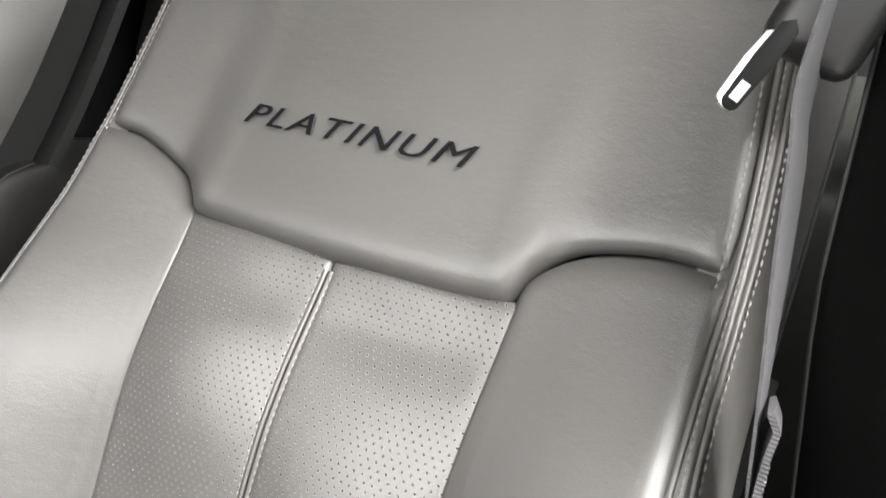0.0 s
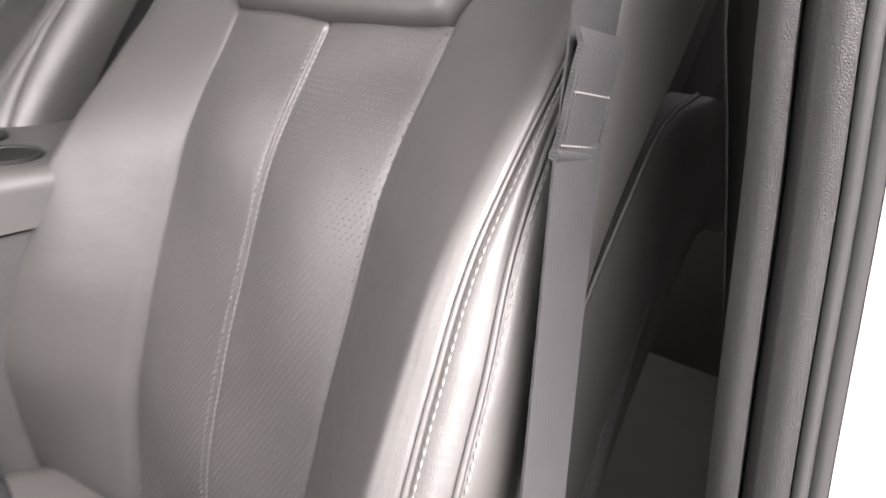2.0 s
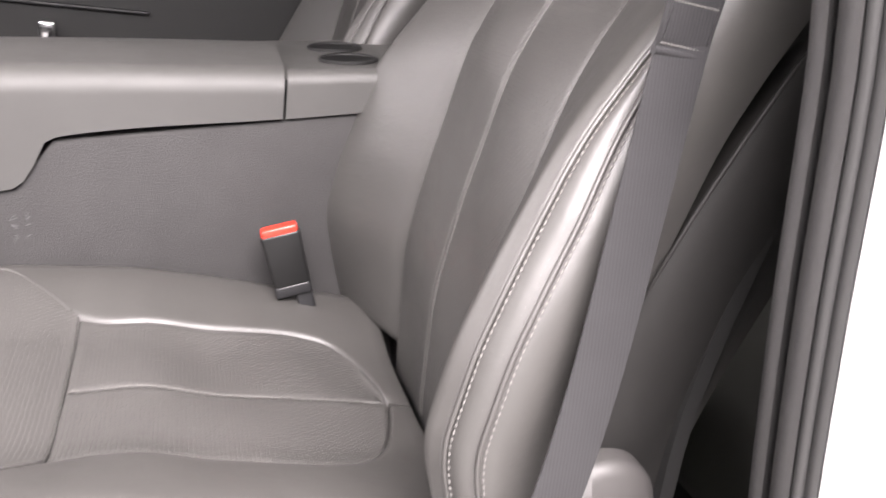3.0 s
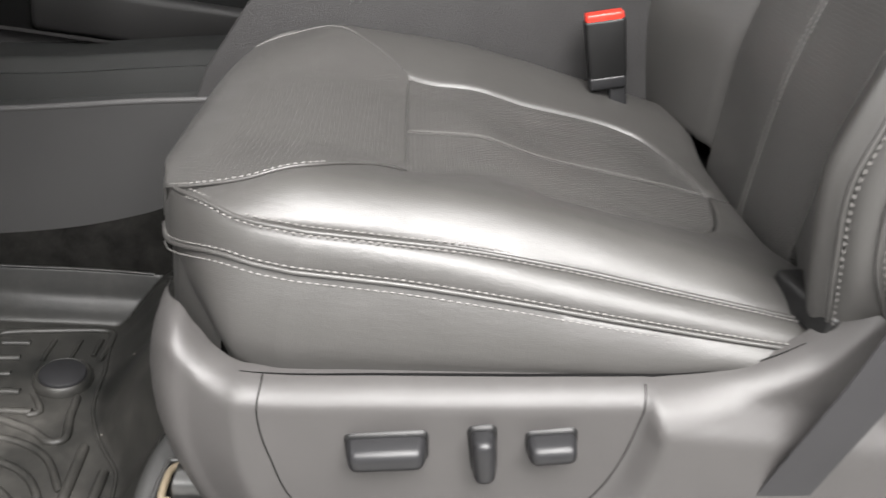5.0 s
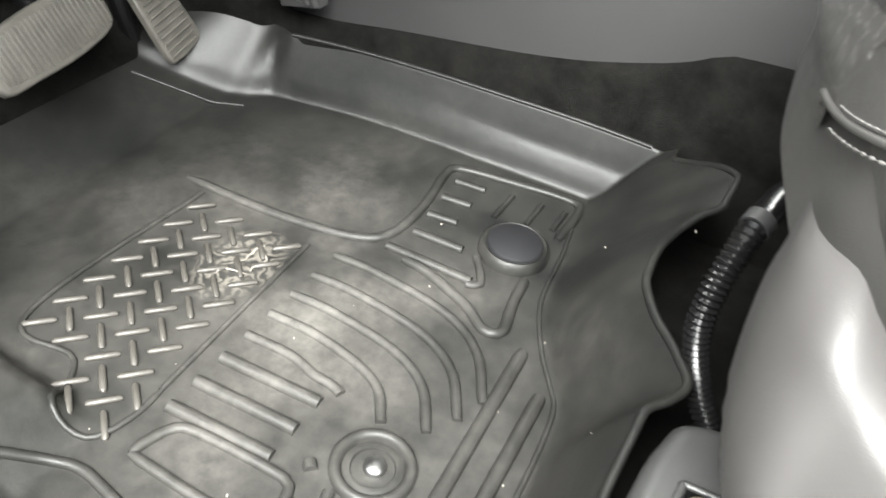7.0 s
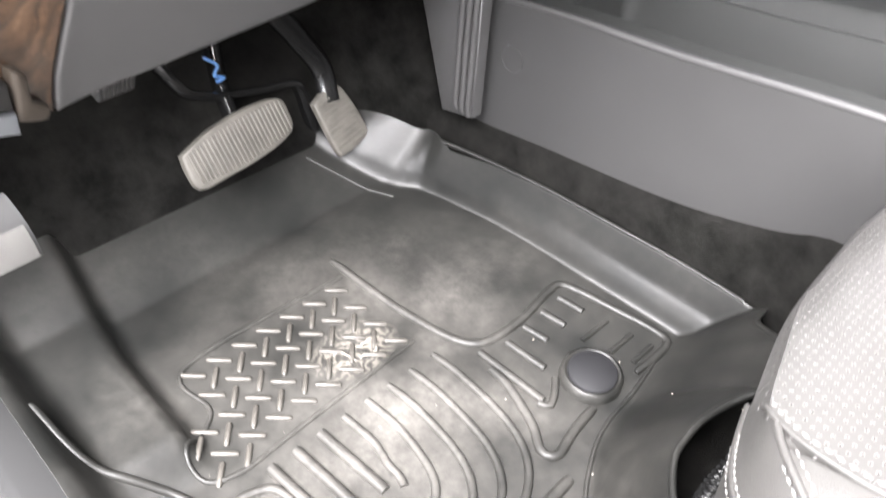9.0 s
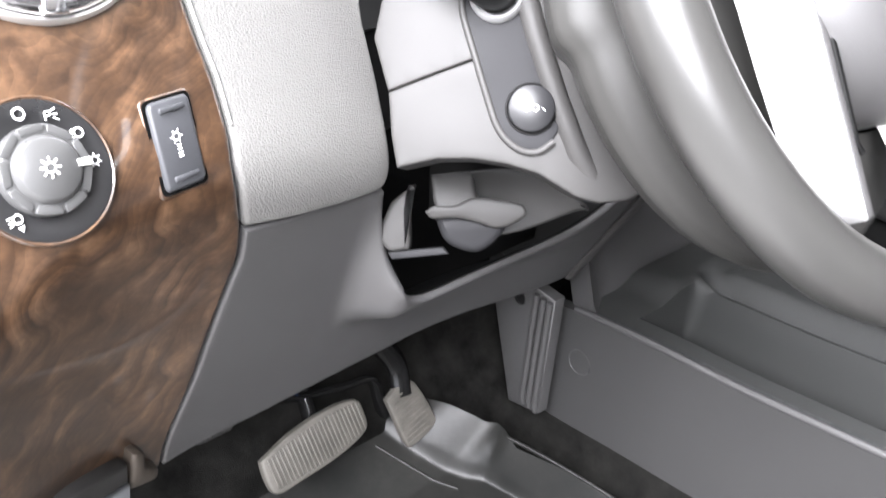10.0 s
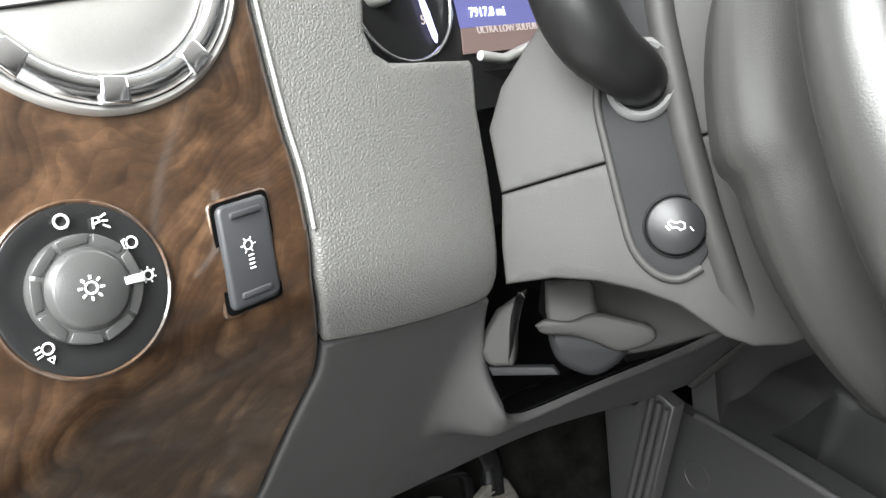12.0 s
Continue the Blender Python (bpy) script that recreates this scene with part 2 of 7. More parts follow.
def leather_material(name, axes=None, hole_size=0.52, lit_rim=0.75):
    """Grained seat leather; with axes it is perforated: fine holes in staggered rows over those two object axes."""
    n = Nodes(name)
    big, mid = n.noise(5.0, 3), n.noise(28, 4)
    col = n.mix(big, tint(LEATHER_COLOR, 0.86), tint(LEATHER_COLOR, 1.12))
    col = n.mix(n.math("MULTIPLY", mid, 0.3), col, (0.055, 0.0515, 0.048))
    v = n.add("ShaderNodeTexVoronoi", Vector=n.coord, Scale=620.0)
    v.feature = "DISTANCE_TO_EDGE"
    grain = n.math("MINIMUM", v.outputs["Distance"], 0.3)
    creases = n.noise(85, 6, 0.7, n.stretched(1.0, 0.6, 1.7))
    normal = n.bump(grain, 0.0004, 0.5)
    normal = n.bump(creases, 0.0012, 0.20, normal)
    folds = n.noise(24, 4, 0.6, n.stretched(0.8, 0.5, 1.5))
    normal = n.bump(folds, 0.006, 0.12, normal)
    rough = n.math("ADD", n.math("MULTIPLY", mid, 0.18), 0.36)
    if axes:
        xyz = n.split()
        a, b = xyz[axes[0]], xyz[axes[1]]
        ua = n.math("DIVIDE", a, 0.0066)
        ub = n.math("DIVIDE", b, 0.0047)
        row = n.math("MODULO", n.math("FLOOR", ub), 2.0)
        fa = n.math("SUBTRACT", n.math("FRACT", n.math("ADD", ua, n.math("MULTIPLY", n.math("ABSOLUTE", row), 0.5))), 0.5)
        fb = n.math("SUBTRACT", n.math("FRACT", ub), 0.5)
        fa, fb = n.math("MULTIPLY", fa, 6.6), n.math("MULTIPLY", fb, 4.7)
        d = n.math("SQRT", n.math("ADD", n.math("MULTIPLY", fa, fa), n.math("MULTIPLY", fb, fb)))
        hole = n.math("SUBTRACT", 1.0, n.math("SMOOTH_MIN", n.math("MULTIPLY", n.math("MAXIMUM", n.math("SUBTRACT", d, hole_size), 0.0), 2.5), 1.0, 0.1))
        hole = n.math("MAXIMUM", n.math("MINIMUM", hole, 1.0), 0.0)
        # pale ring paints in the light caught by each hole's edge
        edge = n.math("MAXIMUM", n.math("SUBTRACT", 1.0, n.math("MULTIPLY", n.math("ABSOLUTE", n.math("SUBTRACT", d, hole_size + 0.42)), 2.6)), 0.0)
        col = n.mix(n.math("MULTIPLY", edge, lit_rim), col, (0.22, 0.212, 0.205))
        col = n.mix(n.math("MULTIPLY", hole, 0.75), col, (0.014, 0.014, 0.014))
        rim = n.math("MULTIPLY", n.math("SUBTRACT", 1.0, hole), 1.0)
        normal = n.bump(rim, 0.003, 1.0, normal)
        n.put(n.shader, "Specular IOR Level", n.math("MULTIPLY", rim, 0.8))
        return n.done(col, rough, 0.0, normal)
    return n.done(col, rough, 0.0, normal, Specular_IOR_Level=0.68)


LEATHER = leather_material("seat leather")
PERF_BACK = leather_material("perforated seat leather, backrest", (0, 2), 0.50)
PERF_SEAT = leather_material("perforated seat leather, cushion", (0, 1), 0.85, 0.75)
PERF_FRONT = leather_material("perforated seat leather, front panel", (0, 1), 0.40, 0.85)
THREAD = grained("stitching thread", (0.145, 0.14, 0.134), 0.7, 2500, 0.0002)
SEAM = grained("seam shadow gap", (0.006, 0.006, 0.006), 0.9, 900, 0.0002, Specular_IOR_Level=0.05)
EMBROIDERY = grained("black embroidery", (0.004, 0.004, 0.005), 0.8, 3000, 0.0004, Specular_IOR_Level=0.05)
SEAT_PLASTIC = grained("seat base plastic", (0.048, 0.0455, 0.0445), 0.44, 1300, 0.00028, 0.22, patch=11)
SWITCH = grained("dark switch plastic", (0.013, 0.013, 0.014), 0.4, 900, 0.0001, Specular_IOR_Level=0.4)
SHROUD = grained("column shroud plastic", (0.031, 0.030, 0.029), 0.52, 1700, 0.0002, 0.08, Specular_IOR_Level=0.25)
SHROUD_DARK = grained("dark shroud insert plastic", (0.012, 0.012, 0.013), 0.6, 1700, 0.0002, 0.08, Specular_IOR_Level=0.15)
COLLAR = grained("pale collar plastic", (0.16, 0.16, 0.16), 0.35, 900, 0.0002, 0.08)
WORN_PAD = grained("worn grey pedal rubber", (0.085, 0.082, 0.078), 0.6, 600, 0.0004, 0.3, patch=40)
GREASE = grained("yellowed grease on metal", (0.14, 0.115, 0.08), 0.4, 300, 0.0005, 0.3, patch=60)
GRIT = grained("pale grit", (0.22, 0.20, 0.175), 0.7, 900, 0.0003, 0.3)
COVER_PLASTIC = grained("smooth rail cover plastic", (0.035, 0.035, 0.034), 0.38, 900, 0.0002, 0.12)
RAIL_STEEL = grained("oily rail steel", (0.13, 0.13, 0.127), 0.33, 500, 0.0002, 0.3, patch=30, metal=0.9)
KNOB = grained("smoky knob plastic", (0.060, 0.060, 0.0595), 0.3, 900, 0.0001, 0.1)
COVER = grained("dark wheel cover plastic", (0.026, 0.0255, 0.024), 0.5, 1400, 0.0002, 0.1, Specular_IOR_Level=0.2)
SIDE_VINYL = grained("dark side vinyl", (0.02, 0.0195, 0.019), 0.5, 800, 0.0004, Specular_IOR_Level=0.25)
REAR_VINYL = grained("dark rear seat vinyl", (0.011, 0.0115, 0.0095), 0.55, 800, 0.0004)
INSULATION = grained("black felt insulation", (0.010, 0.010, 0.0095), 0.95, 500, 0.004, Specular_IOR_Level=0.05)
WHEEL_LEATHER = grained("dark steering wheel leather", (0.030, 0.0295, 0.028), 0.34, 1300, 0.0001, 0.12)
SCUFF = grained("pale scuff", (0.075, 0.074, 0.075), 0.7, 900, 0.0002)
CONSOLE_LOW = grained("lower console plastic", (0.030, 0.0297, 0.0295), 0.52, 1300, 0.0004, 0.12)
DIAL = grained("black dial face", (0.014, 0.014, 0.0145), 0.3, 900, 0.0001, Specular_IOR_Level=0.6)
TREAD = grained("dusty worn tread rubber", (0.052, 0.048, 0.042), 0.45, 700, 0.0003, 0.3, patch=60)
SILL_GREY = grained("pale slate handle plastic", (0.20, 0.21, 0.225), 0.5, 900, 0.0002, 0.1, Specular_IOR_Level=0.3)
ROCKER = grained("slate rocker plastic", (0.034, 0.035, 0.038), 0.42, 900, 0.0002, 0.08, Specular_IOR_Level=0.4)
VINYL = grained("black vinyl", (0.017, 0.0165, 0.016), 0.5, 800, 0.0004, Specular_IOR_Level=0.25)
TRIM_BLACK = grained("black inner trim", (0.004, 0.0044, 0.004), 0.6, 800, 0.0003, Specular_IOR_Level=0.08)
# dash plastic made darker to put the tray's shade into its colour
TRAY = grained("tray plastic darkened for shade", (0.026, 0.0268, 0.026), 0.55, 1300, 0.0003, 0.12, Specular_IOR_Level=0.3)
GREY_PLASTIC = grained("dashboard plastic", (0.046, 0.045, 0.045), 0.45, 1500, 0.00025, 0.1)
DARK_PLASTIC = grained("dark trim plastic", (0.016, 0.016, 0.016), 0.5, 1200, 0.0002, Specular_IOR_Level=0.3)
MATT_BLACK = grained("matt black plastic and painted shade", (0.003, 0.003, 0.003), 0.5, 900, 0.0001, Specular_IOR_Level=0.06)
BLACK = grained("black plastic", (0.008, 0.008, 0.008), 0.4, 900, 0.0001, Specular_IOR_Level=0.3)
CONSOLE_SIDE = grained("console vinyl", (0.031, 0.030, 0.030), 0.62, 420, 0.0012, 0.22, patch=18, Specular_IOR_Level=0.3)
ARMREST = grained("grey armrest vinyl", (0.055, 0.054, 0.052), 0.5, 900, 0.0004)
DASH_LEATHER = grained("grained dash skin", (0.105, 0.103, 0.098), 0.46, 420, 0.0013, 0.1, cells=True, Specular_IOR_Level=0.35)
PILLAR = grained("textured pillar plastic", (0.040, 0.039, 0.039), 0.46, 760, 0.0010, 0.2, cells=True, Specular_IOR_Level=0.35)
RUBBER = grained("black rubber", (0.03, 0.03, 0.03), 0.5, 900, 0.0003)
CHROME = grained("chrome", (0.86, 0.86, 0.88), 0.17, 300, 0.00002, 0.03, metal=1.0)
STEEL = grained("worn steel", (0.5, 0.5, 0.49), 0.3, 500, 0.0001, 0.2, metal=1.0)
PALE_TRIM = grained("pale silver trim", (0.56, 0.555, 0.55), 0.34, 900, 0.0001, 0.04, metal=0.3)
SATIN = grained("satin silver", (0.55, 0.54, 0.52), 0.32, 900, 0.0001, 0.05, metal=0.6)
WHITE_PAINT = grained("white body paint", (0.8, 0.8, 0.8), 0.15, 200, 0.00001, 0.02, Coat_Weight=0.6)
TINTED = grained("dark tinted glass", (0.01, 0.011, 0.011), 0.06, 50, 0.00001, 0.05)
RED = grained("red buckle button", (0.62, 0.035, 0.02), 0.35, 500, 0.0001)
GLOSS_BLACK = grained("glossy black enamel", (0.006, 0.006, 0.006), 0.2, 300, 0.0001)
BLUE_WIRE = grained("blue wire insulation", (0.07, 0.16, 0.35), 0.4, 500, 0.0001)
BLUE = grained("blue tag", (0.05, 0.08, 0.6), 0.5, 500, 0.0001)
PRINT = grained("white printed marks", (0.8, 0.8, 0.79), 0.5, 900, 0.0001)
TAN = grained("tan pull tab", (0.04, 0.031, 0.023), 0.6, 900, 0.0003)
COPPER = grained("copper braid", (0.5, 0.28, 0.18), 0.4, 900, 0.0003, metal=0.6)


def carpet_material():
    n = Nodes("black carpet")
    col = n.mix(n.ramp(n.noise(16, 6, 0.7), [(0.35, (0, 0, 0)), (0.65, (1, 1, 1))]), (0.0024, 0.0024, 0.0023), (0.021, 0.0203, 0.0188))
    col = n.mix(n.math("MULTIPLY", n.noise(700, 2), 0.6), col, (0.007, 0.0066, 0.0056))
    return n.done(col, 0.95, 0.0, n.bump(n.noise(520, 5, 0.75), 0.006), Specular_IOR_Level=0.08)


MUD = (0.125, -0.480)


def mat_material():
    """Black moulded rubber with a film of dried dust that lies thickest where feet rest."""
    n = Nodes("black moulded rubber")
    xyz = n.split()
    dust = n.math("MULTIPLY", n.math("MAXIMUM", n.math("SUBTRACT", n.noise(7, 4, 0.55), 0.28), 0.0), 1.5)
    fine = n.noise(70, 5, 0.7)
    dx = n.math("DIVIDE", n.math("SUBTRACT", xyz[0], 0.14), 0.34)
    dy = n.math("DIVIDE", n.math("ADD", xyz[1], 0.40), 0.32)
    near = n.math("SUBTRACT", 1.0, n.math("SQRT", n.math("ADD", n.math("MULTIPLY", dx, dx), n.math("MULTIPLY", dy, dy))))
    near = n.math("MAXIMUM", near, 0.0)
    fac = n.math("MULTIPLY", n.math("MULTIPLY", dust, fine), n.math("ADD", 0.22, n.math("MULTIPLY", near, 1.2)))
    col = n.mix(n.math("MINIMUM", fac, 1.0), (0.0052, 0.0056, 0.0053), (0.180, 0.169, 0.153))
    # a smear of dried mud, drawn out in swirls
    mx = n.math("DIVIDE", n.math("SUBTRACT", xyz[0], MUD[0] + 0.005), 0.062)
    my = n.math("DIVIDE", n.math("SUBTRACT", xyz[1], MUD[1]), 0.040)
    patch = n.math("MAXIMUM", n.math("SUBTRACT", 1.0, n.math("ADD", n.math("MULTIPLY", mx, mx), n.math("MULTIPLY", my, my))), 0.0)
    curl = n.math("ABSOLUTE", n.math("SINE", n.math("MULTIPLY", n.noise(24, 3, 0.5), 34.0)))
    curl = n.math("MULTIPLY", n.math("POWER", curl, 3.0), n.noise(130, 4, 0.7))
    smear = n.math("MINIMUM", n.math("MULTIPLY", n.math("MULTIPLY", curl, n.math("POWER", patch, 0.6)), 0.95), 1.0)
    col = n.mix(smear, col, (0.24, 0.22, 0.19))
    rough = n.math("ADD", n.math("MULTIPLY", fac, 0.6), 0.40)
    return n.done(col, rough, 0.0, n.bump(n.noise(38, 4), 0.003, 0.22, n.bump(n.noise(1100, 3), 0.0003, 0.4)), Specular_IOR_Level=0.27)


def wood_material():
    """Dark polished burl: flowing growth bands with fine fibre under a clear coat."""
    n = Nodes("polished walnut trim")
    xyz = n.split()
    along = n.math("ADD", n.math("MULTIPLY", xyz[0], 22.0), n.math("ADD", n.math("MULTIPLY", xyz[1], -9.0), n.math("MULTIPLY", xyz[2], 27.0)))
    drift = n.noise(10.0, 2.0, 0.5)
    swirl = n.noise(34.0, 2.0, 0.5)
    phase = n.math("ADD", along, n.math("ADD", n.math("MULTIPLY", drift, 6.0), n.math("MULTIPLY", swirl, 0.7)))
    saw = n.math("FRACT", phase)
    rings = n.math("SUBTRACT", saw, n.math("POWER", saw, 8.0))
    patchy = n.math("MINIMUM", n.math("MAXIMUM", n.math("MULTIPLY", n.math("SUBTRACT", n.noise(26.0, 3.0, 0.6), 0.38), 4.0), 0.12), 1.0)
    wisps = n.noise(60, 8, 0.74, n.stretched(1.0, 0.5, 1.6))
    fac = n.math("ADD", n.math("MULTIPLY", n.math("MULTIPLY", rings, patchy), 0.46), n.math("ADD", n.math("MULTIPLY", wisps, 0.60), n.math("MULTIPLY", n.math("FRACT", n.math("MULTIPLY", phase, 4.0)), 0.08)))
    col = n.ramp(fac, [(0.26, (0.010, 0.005, 0.0026)), (0.42, (0.046, 0.0245, 0.0125)), (0.60, (0.112, 0.063, 0.034)), (0.84, (0.235, 0.145, 0.082))])
    fibre = n.noise(1000, 3, 0.6, n.stretched(0.3, 1, 1))
    col = n.mix(n.math("MULTIPLY", fibre, 0.32), col, (0.048, 0.027, 0.015))
    shade = n.noise(9, 3)
    col = n.mix(n.math("MULTIPLY", shade, 0.25), col, (0.050, 0.027, 0.015))
    return n.done(col, 0.35, 0.0, n.bump(n.noise(25, 2), 0.0005, 0.15), Coat_Weight=1.0, Coat_Roughness=0.05)


def webbing_material():
    n = Nodes("grey belt webbing")
    xyz = n.split()
    twill = n.math("SINE", n.math("ADD", n.math("MULTIPLY", xyz[2], 2600.0), n.math("MULTIPLY", xyz[1], 3200.0)))
    col = n.mix(n.noise(30, 3), (0.011, 0.0108, 0.0115), (0.020, 0.0196, 0.021))
    lines = n.math("SINE", n.math("MULTIPLY", xyz[1], 2100.0))
    col = n.mix(n.math("MULTIPLY", n.math("ADD", lines, 1.0), 0.22), col, (0.034, 0.033, 0.035))
    return n.done(col, 0.6, 0.0, n.bump(twill, 0.0003, 0.35), Sheen_Weight=0.05, Specular_IOR_Level=0.3)


def pedal_material():
    n = Nodes("worn pedal rubber")
    col = n.mix(n.noise(40, 5, 0.7), (0.018, 0.0165, 0.014), (0.115, 0.107, 0.093))
    return n.done(col, 0.65, 0.0, n.bump(n.noise(400, 3), 0.0006))


def screen_material(name, color, strength):
    n = Nodes(name)
    n.put(n.shader, "Emission Color", (*color, 1))
    n.put(n.shader, "Emission Strength", strength)
    return n.done(tint(color, 0.3), 0.3)


CARPET, RUBBER_MAT, WOOD, WEBBING, PEDAL = carpet_material(), mat_material(), wood_material(), webbing_material(), pedal_material()
DISPLAY = screen_material("lit display", (0.10, 0.10, 0.24), 0.7)
DISPLAY_LOW = screen_material("lit display, brown field", (0.16, 0.11, 0.10), 0.6)
LIT_TEXT = screen_material("lit figures", (0.75, 0.8, 1.0), 1.2)
DIM_TEXT = screen_material("dim figures", (0.45, 0.38, 0.36), 0.5)
NEEDLE = screen_material("lit gauge band", (0.55, 0.5, 0.95), 1.3)


def glass_material():
    n = Nodes("window glass")
    return n.done((1.0, 1.0, 1.0), 0.02, 0.0, None, Transmission_Weight=1.0, IOR=1.45)



# ---- the cab and what lies round it ----
CONSOLE_FOOT = curve([(-0.9, 0.02), (-0.68, 0.038), (-0.55, 0.066), (-0.33, 0.115), (-0.2, 0.163), (-0.14, 0.195), (0.1, 0.215), (0.6, 0.22)])


def floor_height(x, y):
    tunnel = step(-0.240, -0.268, x) * (CONSOLE_FOOT(y) + 0.03) if x < -0.24 else 0.0
    toe = max(0.0, -0.74 - y) * 1.3
    return -0.018 + max(tunnel, toe)


def build_ground():
    bm = bmesh.new()
    sheet(bm, lambda u, v: ((u - 0.5) * 400, (v - 0.5) * 400, -0.85 + 0.01 * noise.noise((u * 90, v * 90, 0))), 24, 24)
    # out of view; paled so that it bounces light up into the cab
    setting(part("ground", bm, grained("concrete yard", (0.50, 0.49, 0.47), 0.8, 60, 0.003, 0.15, patch=0.4)), "grey concrete ground outside the truck", "ground")


def build_floor():
    bm = bmesh.new()
    sheet(bm, lambda u, v: (lerp(-1.25, 0.44, u), lerp(-0.98, 2.0, v), floor_height(lerp(-1.25, 0.44, u), lerp(-0.98, 2.0, v))), 130, 150, back=(0, 0, -0.05))
    setting(part("floor", bm, CARPET), "black carpeted cab floor with a raised tunnel", "floor")


def build_shell():
    """Roof, firewall, rear wall, far side and sill; open at the driver's door, glazed in front and on the far side."""
    bm = bmesh.new()
    rounded_box(bm, (1.62, 2.75, 0.06), 0.02, pose(-0.45, 0.72, 1.50))
    setting(part("ceiling", bm, grained("headliner cloth", (0.5, 0.49, 0.47), 0.9, 700, 0.0006)), "pale grey cloth headliner", "ceiling")
    bm = bmesh.new()
    rounded_box(bm, (1.75, 0.05, 1.0), 0.01, pose(-0.4, -1.02, 0.35))
    setting(part("firewall", bm, INSULATION), "black insulated firewall behind the pedals", "wall")
    bm = bmesh.new()
    rounded_box(bm, (1.75, 0.05, 1.0), 0.01, pose(-0.4, 2.08, 0.42))
    setting(part("wall_rear", bm, DARK_PLASTIC), "dark rear cab wall below the back window", "wall")
    bm = bmesh.new()
    rounded_box(bm, (0.10, 2.9, 0.16), 0.02, pose(0.47, 0.6, -0.09))
    setting(part("door_sill", bm, DARK_PLASTIC), "black plastic door sill", "sill")
    bm = bmesh.new()
    rounded_box(bm, (1.75, 0.008, 0.54), 0.002, pose(-0.4, 2.07, 1.16))
    setting(part("window_rear", bm, TINTED), "dark tinted rear cab window", "window")
    # pillars of the far side and corners
    for x, y in ((-1.28, -0.62), (-1.28, 0.75), (-1.28, 2.05), (0.44, 2.05)):
        bm = bmesh.new()
        rounded_box(bm, (0.08, 0.12, 0.62), 0.02, pose(x, y, 1.1))
        setting(part("roof_pillar", bm, DARK_PLASTIC), "dark roof pillar trim", "pillar")


build_ground()
build_floor()
build_shell()


def far_door(y0, y1, tinted=False):
    """A closed door of the far side, with its armrest, bright strip and pocket."""
    t = thing("cab_door", "closed far door with dark trim, bright strip and armrest", "door")
    mid, ln = (y0 + y1) / 2, y1 - y0
    bm = bmesh.new()
    sheet(bm, lambda u, v: (-1.22, lerp(y0, y1, u), lerp(-0.05, 0.86, v)), 8, 24, back=(-0.07, 0, 0))
    part("door_panel", bm, DARK_PLASTIC, t)
    bm = bmesh.new()
    rounded_box(bm, (0.09, ln * 0.72, 0.07), 0.025, pose(-1.18, mid, 0.60))
    part("armrest", bm, ARMREST, t)
    bm = bmesh.new()
    rounded_box(bm, (0.012, ln * 0.4, 0.010), 0.004, pose(-1.215, mid, 0.725))
    part("bright_strip", bm, SWITCH, t)
    bm = bmesh.new()
    rounded_box(bm, (0.02, 0.035, 0.05), 0.007, pose(-1.205, mid + 0.13, 0.665))
    part("door_handle", bm, CHROME, t, "small chrome inside handle")
    bm = bmesh.new()
    rounded_box(bm, (0.05, ln * 0.7, 0.12), 0.02, pose(-1.20, mid, 0.2))
    part("door_pocket", bm, GREY_PLASTIC, t)
    if tinted:
        # opaque pane, added to keep daylight off the far side of the cab
        bm = bmesh.new()
        rounded_box(bm, (0.006, ln, 0.56), 0.002, pose(-1.26, mid, 1.13))
        part("window_pane", bm, TINTED, t, "dark tinted window pane, added to keep daylight out")
    return t


far_door(-1.0, 0.72, True)
far_door(0.78, 2.0, True)


# ---- the near door opening: middle pillar, seal, painted jamb, rear door ----
PILLAR_LINE = curve([(-0.1, 0.86), (0.2, 0.775), (0.55, 0.692), (0.75, 0.655), (0.9, 0.632), (1.0, 0.612), (1.2, 0.60), (1.42, 0.62)])


def pillar_strip(name, material, parent, x0, dy0, x1, dy1, bulge, z0=-0.02, z1=1.40, label=""):
    """A long strip of the pillar from one offset of its front line to another, bowed outward."""
    bm = bmesh.new()

    def f(u, v):
        z = lerp(z0, z1, v)
        y = PILLAR_LINE(z)
        s = math.sin(math.pi * u) * bulge
        return (lerp(x0, x1, u) + s * 0.3, y + lerp(dy0, dy1, u) - s, z)
    sheet(bm, f, 10, 40, back=(-0.02, 0.06, 0))
    return part(name, bm, material, parent, label)


